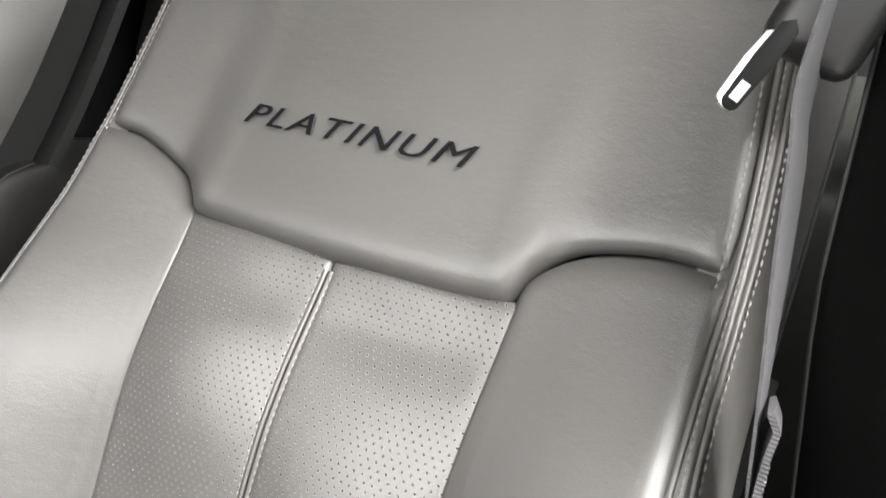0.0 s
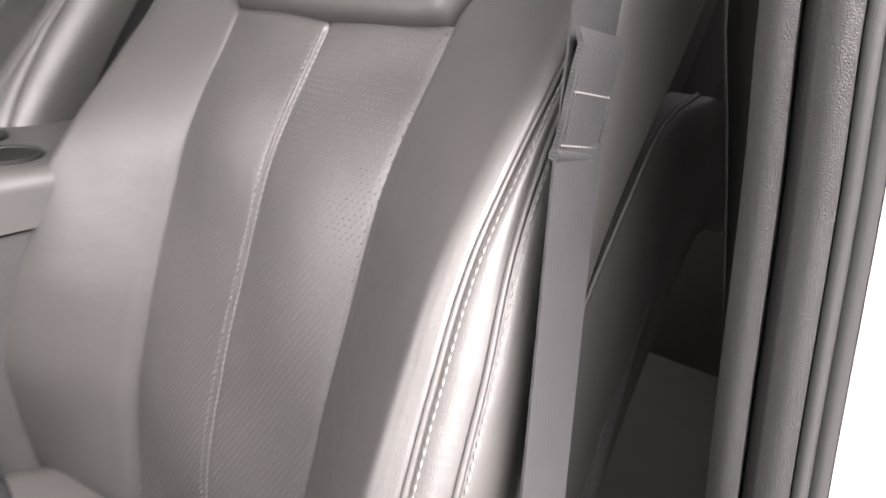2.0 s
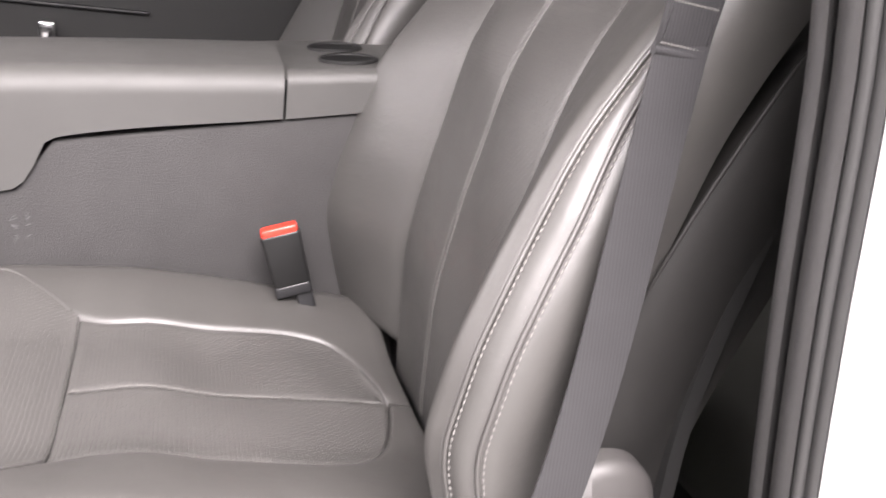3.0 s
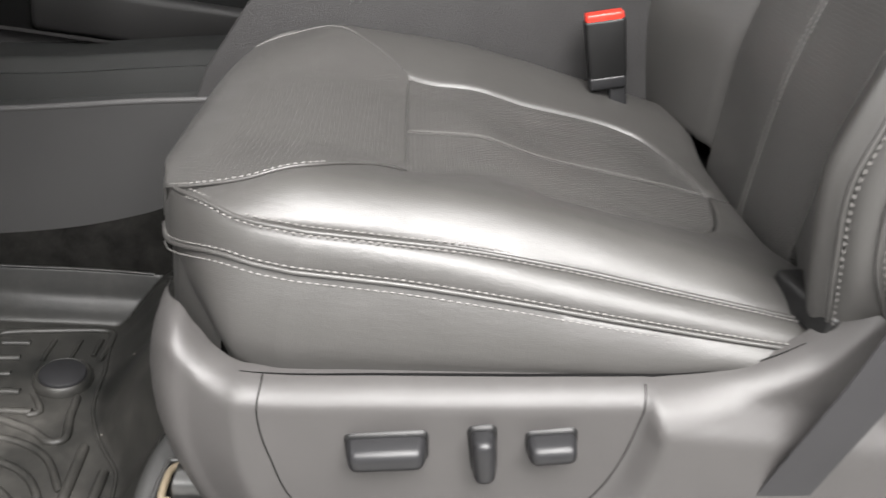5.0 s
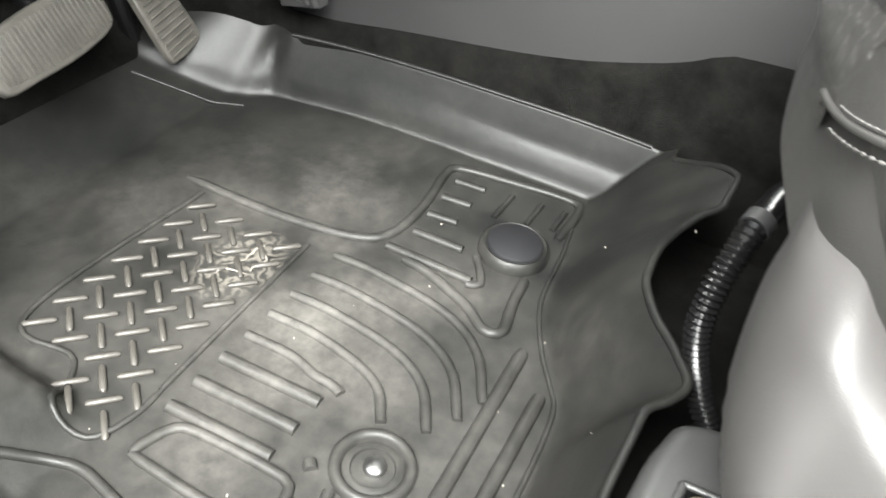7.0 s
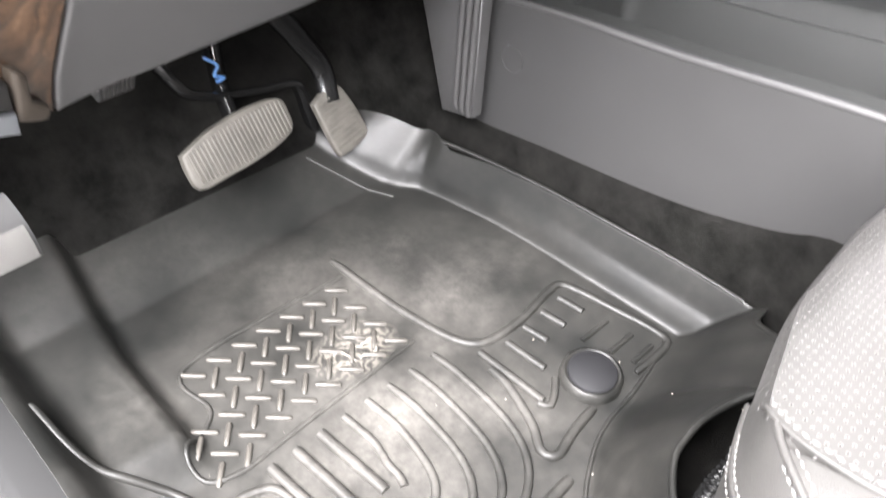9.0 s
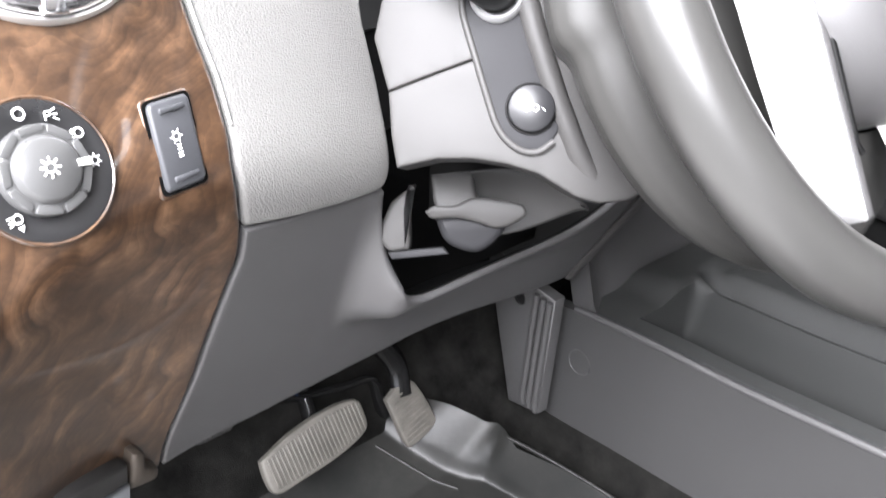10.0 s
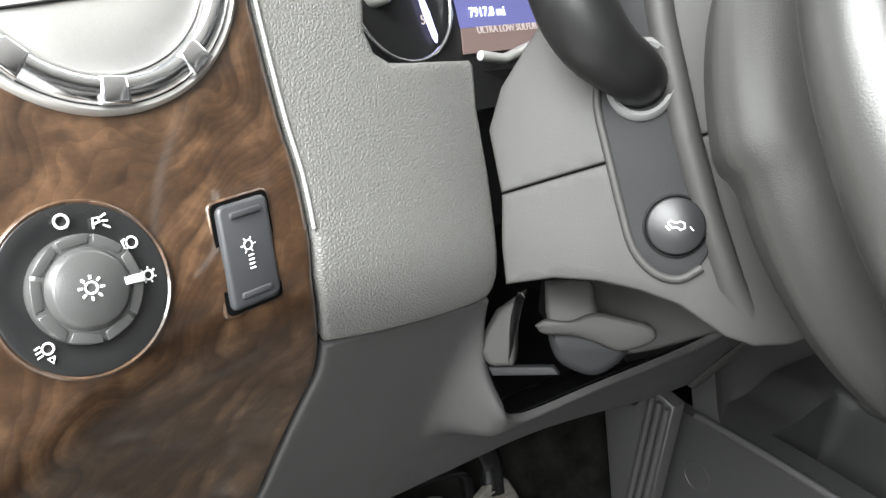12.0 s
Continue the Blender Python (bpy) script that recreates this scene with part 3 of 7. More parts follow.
def build_pillar():
    t = thing("door_pillar", "grey textured plastic trim of the middle door pillar with rubber seal", "pillar")
    inner = lambda z: Vector((0.322 + 0.10 * max(0.0, 1.0 - z), PILLAR_LINE(z) + 0.135, z))
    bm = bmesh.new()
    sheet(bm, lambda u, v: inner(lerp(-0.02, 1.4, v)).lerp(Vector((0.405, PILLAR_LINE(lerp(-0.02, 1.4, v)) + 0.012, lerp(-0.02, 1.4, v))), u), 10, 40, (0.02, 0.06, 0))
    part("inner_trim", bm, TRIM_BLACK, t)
    bm = bmesh.new()
    tube(bm, [inner(lerp(-0.02, 1.4, k / 30)) for k in range(31)], 0.0022, 8)
    part("trim_edge", bm, DARK_PLASTIC, t)
    pillar_strip("lower_cover", PILLAR, t, 0.405, 0.012, 0.429, 0.004, 0.006, -0.02, 0.9878, "grey pebble-grained plastic")
    pillar_strip("upper_cover", PILLAR, t, 0.405, 0.010, 0.429, 0.002, 0.006, 0.989, 1.40, "grey pebble-grained plastic")
    pillar_strip("cover_groove", DARK_PLASTIC, t, 0.428, 0.012, 0.439, 0.012, 0.001)
    pillar_strip("outer_cover", PILLAR, t, 0.438, 0.003, 0.459, 0.002, 0.004, -0.02, 1.40, "grey pebble-grained plastic")
    bm = bmesh.new()
    tube(bm, [(0.463, PILLAR_LINE(z) + 0.006, z) for z in [lerp(-0.02, 1.4, k / 40) for k in range(41)]], 0.0045, 10)
    part("rubber_seal", bm, RUBBER, t, "black rubber door seal")
    pillar_strip("seal_flange", RUBBER, t, 0.466, 0.008, 0.476, 0.010, 0.002)
    tagged(t, kind="")
    jamb = thing("body_side", "white painted body side and door jamb", "car body")
    pillar_strip("jamb", WHITE_PAINT, jamb, 0.476, 0.012, 0.525, 0.03, 0.006)
    bm = bmesh.new()
    sheet(bm, lambda u, v: (0.525 + 0.035 * math.sin(u * 1.4), PILLAR_LINE(lerp(-0.4, 1.4, v)) + 0.03 + u * 1.4, lerp(-0.4, 1.4, v)), 24, 30, back=(-0.05, 0, 0))
    part("rear_door_skin", bm, WHITE_PAINT, jamb)


build_pillar()


def build_hinge_pillar():
    """Closed body side ahead of door opening, beside the pedals; added to block light."""
    bm = bmesh.new()
    rounded_box(bm, (0.10, 0.36, 1.02), 0.02, pose(0.545, -0.86, 0.42))
    setting(part("hinge_pillar", bm, DARK_PLASTIC), "dark kick panel and hinge pillar beside the pedals, added to block light", "pillar")


build_hinge_pillar()

# ---- the driver's floor mat ----
MAT_WALL = curve([(-0.82, -0.02), (-0.74, -0.062), (-0.66, -0.108), (-0.51, -0.150), (-0.386, -0.170), (-0.235, -0.188), (-0.05, -0.196)])
MAT_BACK = curve([(-0.30, -0.165), (-0.205, -0.158), (-0.165, -0.115), (-0.136, -0.087), (-0.10, -0.088), (-0.078, -0.104), (-0.045, -0.116), (-0.01, -0.121), (0.03, -0.118), (0.067, -0.100), (0.100, -0.070), (0.129, -0.052), (0.150, -0.060), (0.168, -0.072), (0.222, -0.072), (0.288, -0.067), (0.40, -0.060), (0.48, -0.060)])
MAT_FOOT = curve([(-0.30, -0.240), (-0.18, -0.232), (-0.09, -0.215), (-0.01, -0.205), (0.05, -0.178), (0.09, -0.150), (0.118, -0.136), (0.20, -0.128), (0.48, -0.122)])
MAT_RISE = curve([(-0.30, 0.08), (-0.21, 0.09), (-0.14, 0.140), (-0.05, 0.118), (0.05, 0.120), (0.13, 0.120), (0.17, 0.117), (0.222, 0.102), (0.29, 0.083), (0.40, 0.060), (0.48, 0.045)])


def mat_height(x, y):
    wall = MAT_WALL(y) - x
    side = 0.0
    if wall > 0:
        wide = lerp(0.046, 0.070, step(-0.635, -0.685, y))
        # the face is steepest in its middle stretch
        steep = lerp(0.45, 1.0, step(-0.28, -0.56, y)) * step(-0.675, -0.645, y)
        k = clamp((wall - 0.016 * steep) / (wide - 0.016 * steep))
        # a sloping lower facet, then a steeper face up to the rim
        bend = 0.62
        side = (0.44 * k / bend if k < bend else 0.44 + 0.56 * (k - bend) / (1 - bend)) - 0.05 * math.exp(-((k - bend) / 0.12) ** 2)
        side = lerp(side, k, max(steep, step(-0.645, -0.665, y)))
        side = 0.075 * max(side, 0.0) * step(-0.08, 0.30, k) * step(-0.86, -0.70, y)
    z = max(0.0, -0.69 - y) * 0.40
    bump = step(0.335, 0.358, x + 0.10 * max(0, -0.62 - y)) * step(-0.44, -0.50, y)
    z += 0.030 * bump
    z += 0.05 * step(0.43, 0.47, x)
    # the rear edge climbs the seat plinth
    foot, back = MAT_FOOT(x), MAT_BACK(x)
    s = clamp((y - foot) / max(0.03, back - foot))
    rear = MAT_RISE(x) * (0.45 * s + 0.55 * s * s * (3 - 2 * s))
    z += max(side, rear)
    z -= 0.004 * math.exp(-((x - 0.02) ** 2 + (y + 0.5) ** 2) / 0.012)
    return z


def on_mat(x, y, up=0.0):
    return Vector((x, y, mat_height(x, y) + up))


def build_mat():
    t = thing("floor_mat", "black moulded rubber floor mat with raised ribs, dusty", "floor mat")
    bm = bmesh.new()

    def f(u, v):
        y0 = -0.80
        wall_x = lambda y: MAT_WALL(y) - lerp(0.047, 0.071, step(-0.635, -0.685, y))
        # columns run from the tunnel wall to the sill
        y_guess = lerp(y0, -0.16, v)
        x = lerp(wall_x(y_guess), 0.475, 0.25 * u + 0.75 * u * u)
        y = lerp(y0, MAT_BACK(x), v)
        return (x, y, mat_height(x, y))
    rows = sheet(bm, f, 130, 150)
    rim = rows[0] + [r[-1] for r in rows[1:]] + rows[-1][-2::-1] + [r[0] for r in rows[-2:0:-1]]
    under = [bm.verts.new(v.co + Vector((0, 0, -0.007))) for v in rim]
    for k in range(len(rim)):
        m = (k + 1) % len(rim)
        bm.faces.new((rim[k], under[k], under[m], rim[m]))
    part("mat_body", bm, RUBBER_MAT, t)
    bm = bmesh.new()
    tube(bm, [on_mat(x, MAT_BACK(x), 0.0) for x in [lerp(-0.205, 0.47, k / 120) for k in range(121)]], 0.0040, 8)
    part("rear_rim", bm, RUBBER_MAT, t)
    bm = bmesh.new()
    tube(bm, [on_mat(MAT_WALL(y) - 0.047, y) for y in [lerp(-0.64, -0.19, k / 60) for k in range(61)]], 0.0026, 8)
    part("wall_rim", bm, RUBBER_MAT, t)

    def rib(points, r=0.0042, flat=0.95, smooth=8, dx=0.006, dy=0.008):
        r *= 1.2
        bm = bmesh.new()
        pts = evenly(spline([(p[0] + dx, p[1] + dy, 0) for p in points], smooth) if len(points) > 2 else [Vector((p[0] + dx, p[1] + dy, 0)) for p in points], 0.008)
        n = len(pts) - 1
        tube(bm, [on_mat(p.x, p.y, 0.0008) for p in pts], lambda s: r * (0.55 + 0.45 * step(0, 0.03, min(s, 1 - s) + 0.5 / max(n, 1))), 8, flat)
        part("rib", bm, RUBBER_MAT, t)
    # straight bars, then arcs that turn round the ring
    for x in (0.293, 0.261, 0.228):
        rib([(x, -0.421), (x - 0.009, -0.322)], 0.0055)
    for x, end in ((0.195, (0.201, -0.313)), (0.162, (0.206, -0.268)), (0.129, (0.192, -0.231)), (0.095, (0.166, -0.215)), (0.058, (0.137, -0.205))):
        y1 = end[1]
        rib([(x, -0.421), (x - 0.004, -0.375), (x + 0.002, lerp(-0.375, y1, 0.5)), (lerp(x, end[0], 0.35), lerp(-0.375, y1, 0.8)), end], 0.0042)
    for x, a, b in ((-0.132, -0.382, -0.346), (-0.096, -0.380, -0.346), (-0.060, -0.378, -0.344), (-0.025, -0.375, -0.318), (0.012, -0.386, -0.288)):
        rib([(x, a), (x - 0.006, b)], 0.0046)
    for y, a, b in ((-0.316, -0.151, -0.100), (-0.281, -0.157, -0.112), (-0.253, -0.163, -0.122)):
        rib([(a, y), (b, y)], 0.003)
    for a, y0, b, y1 in ((0.066, -0.194, 0.303, -0.181), (0.106, -0.158, 0.292, -0.150)):
        rib([(a, y0), (b, y1)], 0.0058, dx=0, dy=0)
    rib([(-0.088, -0.658), (-0.020, -0.770)], 0.0022, dx=0, dy=0)
    rib([(-0.112, -0.241), (-0.176, -0.241), (-0.186, -0.262), (-0.172, -0.33), (-0.155, -0.392), (-0.13, -0.398), (-0.07, -0.389), (-0.012, -0.391), (0.014, -0.408), (0.03, -0.45), (0.045, -0.53), (0.055, -0.62)], 0.0048)
    rib([(-0.032, -0.243), (0.01, -0.238), (0.048, -0.230), (0.058, -0.246), (0.040, -0.275), (0.022, -0.33), (0.02, -0.36)], 0.005)
    rib([(-0.03, -0.30), (-0.012, -0.286), (0.006, -0.278), (0.012, -0.29)], 0.004)
    rib([(-0.182, -0.238), (-0.09, -0.219), (-0.01, -0.209), (0.05, -0.182), (0.09, -0.154), (0.118, -0.140), (0.20, -0.132), (0.34, -0.128)], 0.0022, dx=0, dy=0)
    rib([(0.06, -0.452), (0.285, -0.438)], 0.0024)
    rib([(0.062, -0.59), (0.29, -0.59), (0.302, -0.52), (0.352, -0.485), (0.352, -0.45), (0.32, -0.437), (0.285, -0.437)], 0.0024)
    rib([(0.350, -0.405), (0.338, -0.404), (0.316, -0.396), (0.306, -0.380), (0.300, -0.310), (0.302, -0.288), (0.315, -0.282), (0.336, -0.284), (0.346, -0.296), (0.350, -0.340), (0.350, -0.405)], 0.0042, dx=0, dy=0)
    rib([(0.27, -0.295), (0.276, -0.289)], 0.005)
    rib([(0.284, -0.266), (0.304, -0.26)], 0.0045)
    rib([(0.283, -0.232), (0.300, -0.228)], 0.0045)
    rib([(0.45, -0.60), (0.435, -0.52), (0.38, -0.452), (0.378, -0.40), (0.40, -0.30), (0.41, -0.12)], 0.004)
    # chequered heel plate: short bars set at right angles in turn
    base = bmesh.new()
    tube(base, [(-0.0145, 0, 0), (-0.012, 0, 0.0006), (0.012, 0, 0.0006), (0.0145, 0, 0)], lambda s: 0.0032 if 0.1 < s < 0.9 else 0.0019, 8, 0.8)
    first = part("tread_bar", base, TREAD, t)
    first.matrix_local = pose(0.090, -0.566, 0.0012, 0, 0, 139)
    for i in range(-1, 9):
        for j in range(0, 9):
            for k in range(2):
                x = 0.090 + 0.0345 * i - (0.002 * j)
                y = -0.566 + 0.036 * j
                if k:
                    x, y = x + 0.017, y + 0.018
                inside = 0.076 < x < 0.299 and -0.579 < y < -0.446
                inside |= 0.284 < x < 0.346 and -0.494 < y < -0.439
                if not inside or (i == 0 and j == 0 and k == 0):
                    continue
                o = first.copy()
                scene.collection.objects.link(o)
                o.matrix_local = pose(x, y, mat_height(x, y) + 0.0012, 0, 0, 139 if k == 0 else 49)
    # swirls of dried mud on the heel plate
    rng = random.Random(11)
    for k in range(3):
        x, y, turn = MUD[0] + rng.gauss(0, 0.028), MUD[1] + rng.gauss(0, 0.020), rng.uniform(0, 6.3)
        pts = []
        for j in range(7):
            turn += rng.uniform(-0.9, 0.9)
            x, y = x + 0.006 * math.cos(turn), y + 0.006 * math.sin(turn)
            pts.append(on_mat(x, y, 0.0022 + 0.0012 * rng.random()))
        bm = bmesh.new()
        tube(bm, spline(pts, 3), lambda q: 0.0013 * (0.4 + 0.6 * math.sin(math.pi * q)), 8, 0.45)
        part("mud_smear", bm, GRIT, t, "pale dried mud")
    # the anchor ring and the anchor cap
    bm = bmesh.new()
    lathe(bm, [(0.036, -0.002), (0.036, 0.006), (0.033, 0.0095), (0.029, 0.0095), (0.0265, 0.006), (0.0255, 0.002), (0.022, 0.0035), (0.019, 0.0035), (0.018, 0.0005), (0.0, 0.0005)], oriented((0.253, -0.241, 0.0), (1, 0, 0), (0, 1, 0), (0, 0, 1)), 40)
    part("anchor_ring", bm, RUBBER_MAT, t)
    bm = bmesh.new()
    lathe(bm, [(0.0095, 0.0), (0.0095, 0.004), (0.007, 0.0065), (0.0, 0.0072)], oriented((0.252, -0.240, 0.0008), (1, 0, 0), (0, 1, 0), (0, 0, 1)), 24)
    part("anchor_post", bm, STEEL, t, "worn bright steel post head")
    bm = bmesh.new()
    lathe(bm, [(0.039, -0.001), (0.038, 0.010), (0.034, 0.013), (0.030, 0.0105)], oriented((-0.058, -0.265, 0.0), (1, 0, 0), (0, 1, 0), (0, 0, 1)), 40)
    part("anchor_ring", bm, RUBBER_MAT, t)
    bm = bmesh.new()
    lathe(bm, [(0.0305, 0.005), (0.0305, 0.0135), (0.0285, 0.0155), (0.0, 0.0160)], oriented((-0.058, -0.265, 0.0), (1, 0, 0), (0, 1, 0), (0, 0, 1)), 40)
    part("anchor_cap", bm, SHROUD_DARK, t, "smooth black plastic cap")
    return t


build_mat()


def build_grit():
    """A scatter of pale grit on the mat and the rail cover."""
    rng = random.Random(5)
    bm = bmesh.new()
    for k in range(24):
        x, y = rng.uniform(-0.12, 0.36), -0.10 - 0.42 * rng.random() ** 1.4
        r = rng.uniform(0.0005, 0.0012)
        got = bmesh.ops.create_icosphere(bm, subdivisions=1, radius=r)
        bmesh.ops.transform(bm, matrix=pose(x, y, mat_height(x, y) + r * 0.6, rng.uniform(0, 90), rng.uniform(0, 90), 0) @ Matrix.Diagonal((1.6, 1, 0.8, 1)), verts=got["verts"])
    g = part("grit", bm, GRIT)
    tagged(g, "pale grit and crumbs scattered on the floor mat", "grit", kind="stuff")


build_grit()

# ---- the driver's seat ----
BACK_LINE = curve([(0.30, 0.565), (0.434, 0.558), (0.546, 0.556), (0.657, 0.570), (0.75, 0.590), (0.827, 0.608), (0.869, 0.624), (0.947, 0.662), (1.04, 0.70), (1.25, 0.77)])
UPPER_LINE = curve([(0.93, 0.640), (0.953, 0.648), (0.985, 0.664), (1.04, 0.690), (1.12, 0.724), (1.2, 0.755), (1.27, 0.80)])
BOLSTER = curve([(0.36, 0.03), (0.39, 0.040), (0.45, 0.066), (0.52, 0.090), (0.59, 0.105), (0.635, 0.103), (0.70, 0.092), (0.79, 0.070), (0.87, 0.046), (0.91, 0.038), (0.96, 0.028), (1.015, 0.022), (1.1, 0.016), (1.27, 0.01)])
INSERT_HALF = curve([(0.40, 0.136), (0.5, 0.140), (0.6, 0.146), (0.75, 0.150), (0.85, 0.151), (0.95, 0.154), (1.05, 0.158)])
SEAM_UP = curve([(0.0, 0.947), (0.10, 0.949), (0.146, 0.956), (0.158, 0.979), (0.185, 0.998), (0.214, 1.006), (0.247, 1.010), (0.30, 1.007)])
SEAM_LEFT = curve([(0.0, 0.947), (0.10, 0.949), (0.148, 0.954), (0.160, 0.966), (0.180, 0.982), (0.214, 0.998), (0.247, 1.008), (0.30, 1.012)])
OUTER = curve([(0.40, 0.305), (0.45, 0.318), (0.52, 0.326), (0.60, 0.326), (0.68, 0.318), (0.76, 0.304), (0.866, 0.287), (0.95, 0.282), (1.02, 0.280), (1.13, 0.271), (1.22, 0.262), (1.27, 0.25)])


def outer_edge(z):
    """Half-width of the backrest at its front seam."""
    return OUTER(z)


def back_y(x, z):
    """The front of the backrest below the upper panel."""
    a = abs(x)
    w, e = INSERT_HALF(z), outer_edge(z)
    y = BACK_LINE(z)
    if a > w:
        t = clamp((a - w) / (e - w), 0, 1)
        rise = (0.75 * t + 0.25 * math.sin(math.pi * t / 2)) * 1.06 * step(-0.02, 0.10, t) - 0.16 * step(0.85, 1.0, t) ** 2
        y -= BOLSTER(z) * rise * (1 + 0.28 * step(0.95, 0.80, z) if x < 0 else 1)
    return y


def upper_y(x, z):
    a = abs(x)
    proud = (BACK_LINE(z) - UPPER_LINE(z)) * (1 - 1.0 * step(0.13, 0.19, a))
    t = clamp((a - 0.12) / (outer_edge(z) - 0.12))
    return BACK_LINE(z) - proud - BOLSTER(z) * (t ** 1.2 - 0.16 * step(0.85, 1.0, t) ** 2)


def puffed(f, d0, d1, du, dv, roll=0.012, deep=0.010):
    """Draws the rim of a panel back so that it rolls into its seams. d0, d1: panel size along u and v in metres."""
    def g(u, v):
        p = Vector(f(u, v))
        e = min(min(u, 1 - u) * d0, min(v, 1 - v) * d1)
        k = clamp(1 - e / roll)
        p += Vector(du if min(u, 1 - u) * d0 < min(v, 1 - v) * d1 else dv) * (deep * k * k)
        return p
    return g


def build_backrest(t):
    back = (0, 0.05, 0.0)
    inward = (0, 1, 0)
    # upper panel with the embroidered word
    bm = bmesh.new()

    def upper(u, v):
        z1 = 1.255
        x = lerp(-1, 1, u)
        zs = SEAM_UP(x * 0.283) if x > 0 else SEAM_LEFT(-x * 0.283)
        z = lerp(zs, z1, v)
        xx = x * outer_edge(z)
        y = upper_y(xx, z)
        y += (0.004 + 0.014 * step(0.20, 0.13, abs(xx))) * (1 - clamp((z - zs) / 0.034)) ** 2
        if z > 1.17:
            y += 2.2 * (z - 1.17) ** 2 * 4
        return (xx, y, z)
    sheet(bm, puffed(upper, 0.56, 0.28, inward, inward, 0.012, 0.007), 72, 40, back)
    part("upper_panel", bm, LEATHER, t)
    # perforated insert, two halves that meet in the centre seam
    for s in (-1, 1):
        bm = bmesh.new()

        def insert(u, v, s=s):
            z = lerp(0.385, 0.958, v)
            x = s * lerp(0.0012, INSERT_HALF(z) - 0.001, u)
            y = BACK_LINE(z) + 0.0
            y += 0.004 * math.sin(z * 21 + 1.3 * s) * math.sin(math.pi * u) - 0.006 * math.sin(math.pi * u) * step(0.55, 0.8, z)
            y += 0.006 * math.exp(-((z - 0.915) / 0.018) ** 2) * math.sin(math.pi * u)
            return (x, y, z)
        sheet(bm, puffed(insert, 0.14, 0.57, inward, inward, 0.004, 0.0022), 30, 72, back)
        part("insert", bm, PERF_BACK, t, "finely perforated grey leather insert")
    # side bolsters
    for s in (-1, 1):
        bm = bmesh.new()

        def bolster(u, v, s=s):
            z0 = 0.43
            a = lerp(0, 1, u)
            zz = lerp(z0, 1.0, v)
            x = lerp(INSERT_HALF(zz) - 0.003, outer_edge(zz), a)
            top = (SEAM_UP if s > 0 else SEAM_LEFT)(clamp(x, 0.150, 0.3)) - 0.002
            z = lerp(z0, top, v)
            x = lerp(INSERT_HALF(z) - 0.003, outer_edge(z), a)
            return (s * x, back_y(x, z) - 0.0015 * step(0.16, 0.02, a), z)
        sheet(bm, puffed(bolster, 0.15, 0.6, inward, inward, 0.010, 0.0035), 40, 72, back)
        part("bolster", bm, LEATHER, t)
    # outer edge bands, sides and piping
    zs = [lerp(0.445, 1.22, k / 60) for k in range(61)]

    def seam1(z, s):
        x = outer_edge(z)
        return Vector((s * x, (back_y(x, z) if z < 1.005 else upper_y(x, z)) + 0.006, z))

    def seam2(z, s):
        p = seam1(z, s)
        k = step(0.95, 0.75, z)
        return p + Vector((s * lerp(0.009, 0.019, k), lerp(0.006, 0.021, k) + 0.02 * step(0.53, 0.45, z), 0))
    for s in (-1, 1):
        bm = bmesh.new()
        sheet(bm, lambda u, v, s=s: seam1(lerp(0.445, 1.22, v), s).lerp(seam2(lerp(0.445, 1.22, v), s), u) + Vector((s * 0.003, -0.003, 0)) * math.sin(math.pi * u), 8, 60, (-s * 0.02, 0.01, 0))
        part("edge_band", bm, LEATHER, t)
        bm = bmesh.new()

        def side(u, v, s=s):
            z = lerp(0.445, 1.22, v)
            p = seam2(z, s)
            q = Vector((s * 0.305, lerp(BACK_LINE(z), p.y, 0.35) + 0.075, z))
            r = p.lerp(q, u)
            r.x += s * 0.013 * math.sin(math.pi * u ** 0.7) * step(1.15, 0.8, z)
            return r
        sheet(bm, side, 16, 60, (-s * 0.03, 0, 0))
        part("side_panel", bm, LEATHER, t)
        bm = bmesh.new()
        tube(bm, [seam1(z, s) + Vector((s * 0.0015, -0.0015, 0)) for z in zs], 0.0023, 7)
        part("piping", bm, LEATHER, t)
        bm = bmesh.new()
        tube(bm, [seam2(z, s) + Vector((s * 0.001, -0.001, 0)) for z in zs], 0.0023, 7)
        part("piping", bm, LEATHER, t)
        for line, dx, dy in ((seam1, -0.006, -0.0015), (seam1, 0.006, 0.0035), (seam2, -0.004, -0.005), (seam2, 0.004, 0.006)):
            bm = bmesh.new()
            stitches(bm, [line(z, s) + Vector((s * dx, dy - 0.003, 0)) for z in zs])
            part("stitching", bm, THREAD, t, "pale thread stitching")
    # centre seam: two rows of thread on a shallow welt
    for s in (-1, 1):
        bm = bmesh.new()
        tube(bm, [(s * 0.0026, BACK_LINE(z) + 0.0010, z) for z in [lerp(0.40, 0.944, k / 50) for k in range(51)]], 0.0024, 6)
        part("welt", bm, LEATHER, t)
        bm = bmesh.new()
        stitches(bm, [(s * 0.0052, BACK_LINE(z) - 0.0010, z) for z in [lerp(0.40, 0.942, k / 50) for k in range(51)]], 0.0062, 0.0042, 0.0009)
        part("stitching", bm, THREAD, t, "pale thread stitching")
    # core and rear shell
    bm = bmesh.new()

    def core(u, v):
        z = lerp(0.30, 1.27, v)
        x = lerp(-0.275, 0.275, u)
        return (x, BACK_LINE(z) + 0.03 + 0.03 * (abs(x) / 0.275) ** 2 * 0, z)
    sheet(bm, core, 4, 30, (0, 0.11, 0))
    part("seat_core", bm, DARK_PLASTIC, t)
    bm = bmesh.new()
    front = curve([(0.45, 0.56), (0.60, 0.602), (0.743, 0.657), (0.825, 0.694), (0.868, 0.716), (0.89, 0.727), (0.911, 0.743), (0.927, 0.778)])

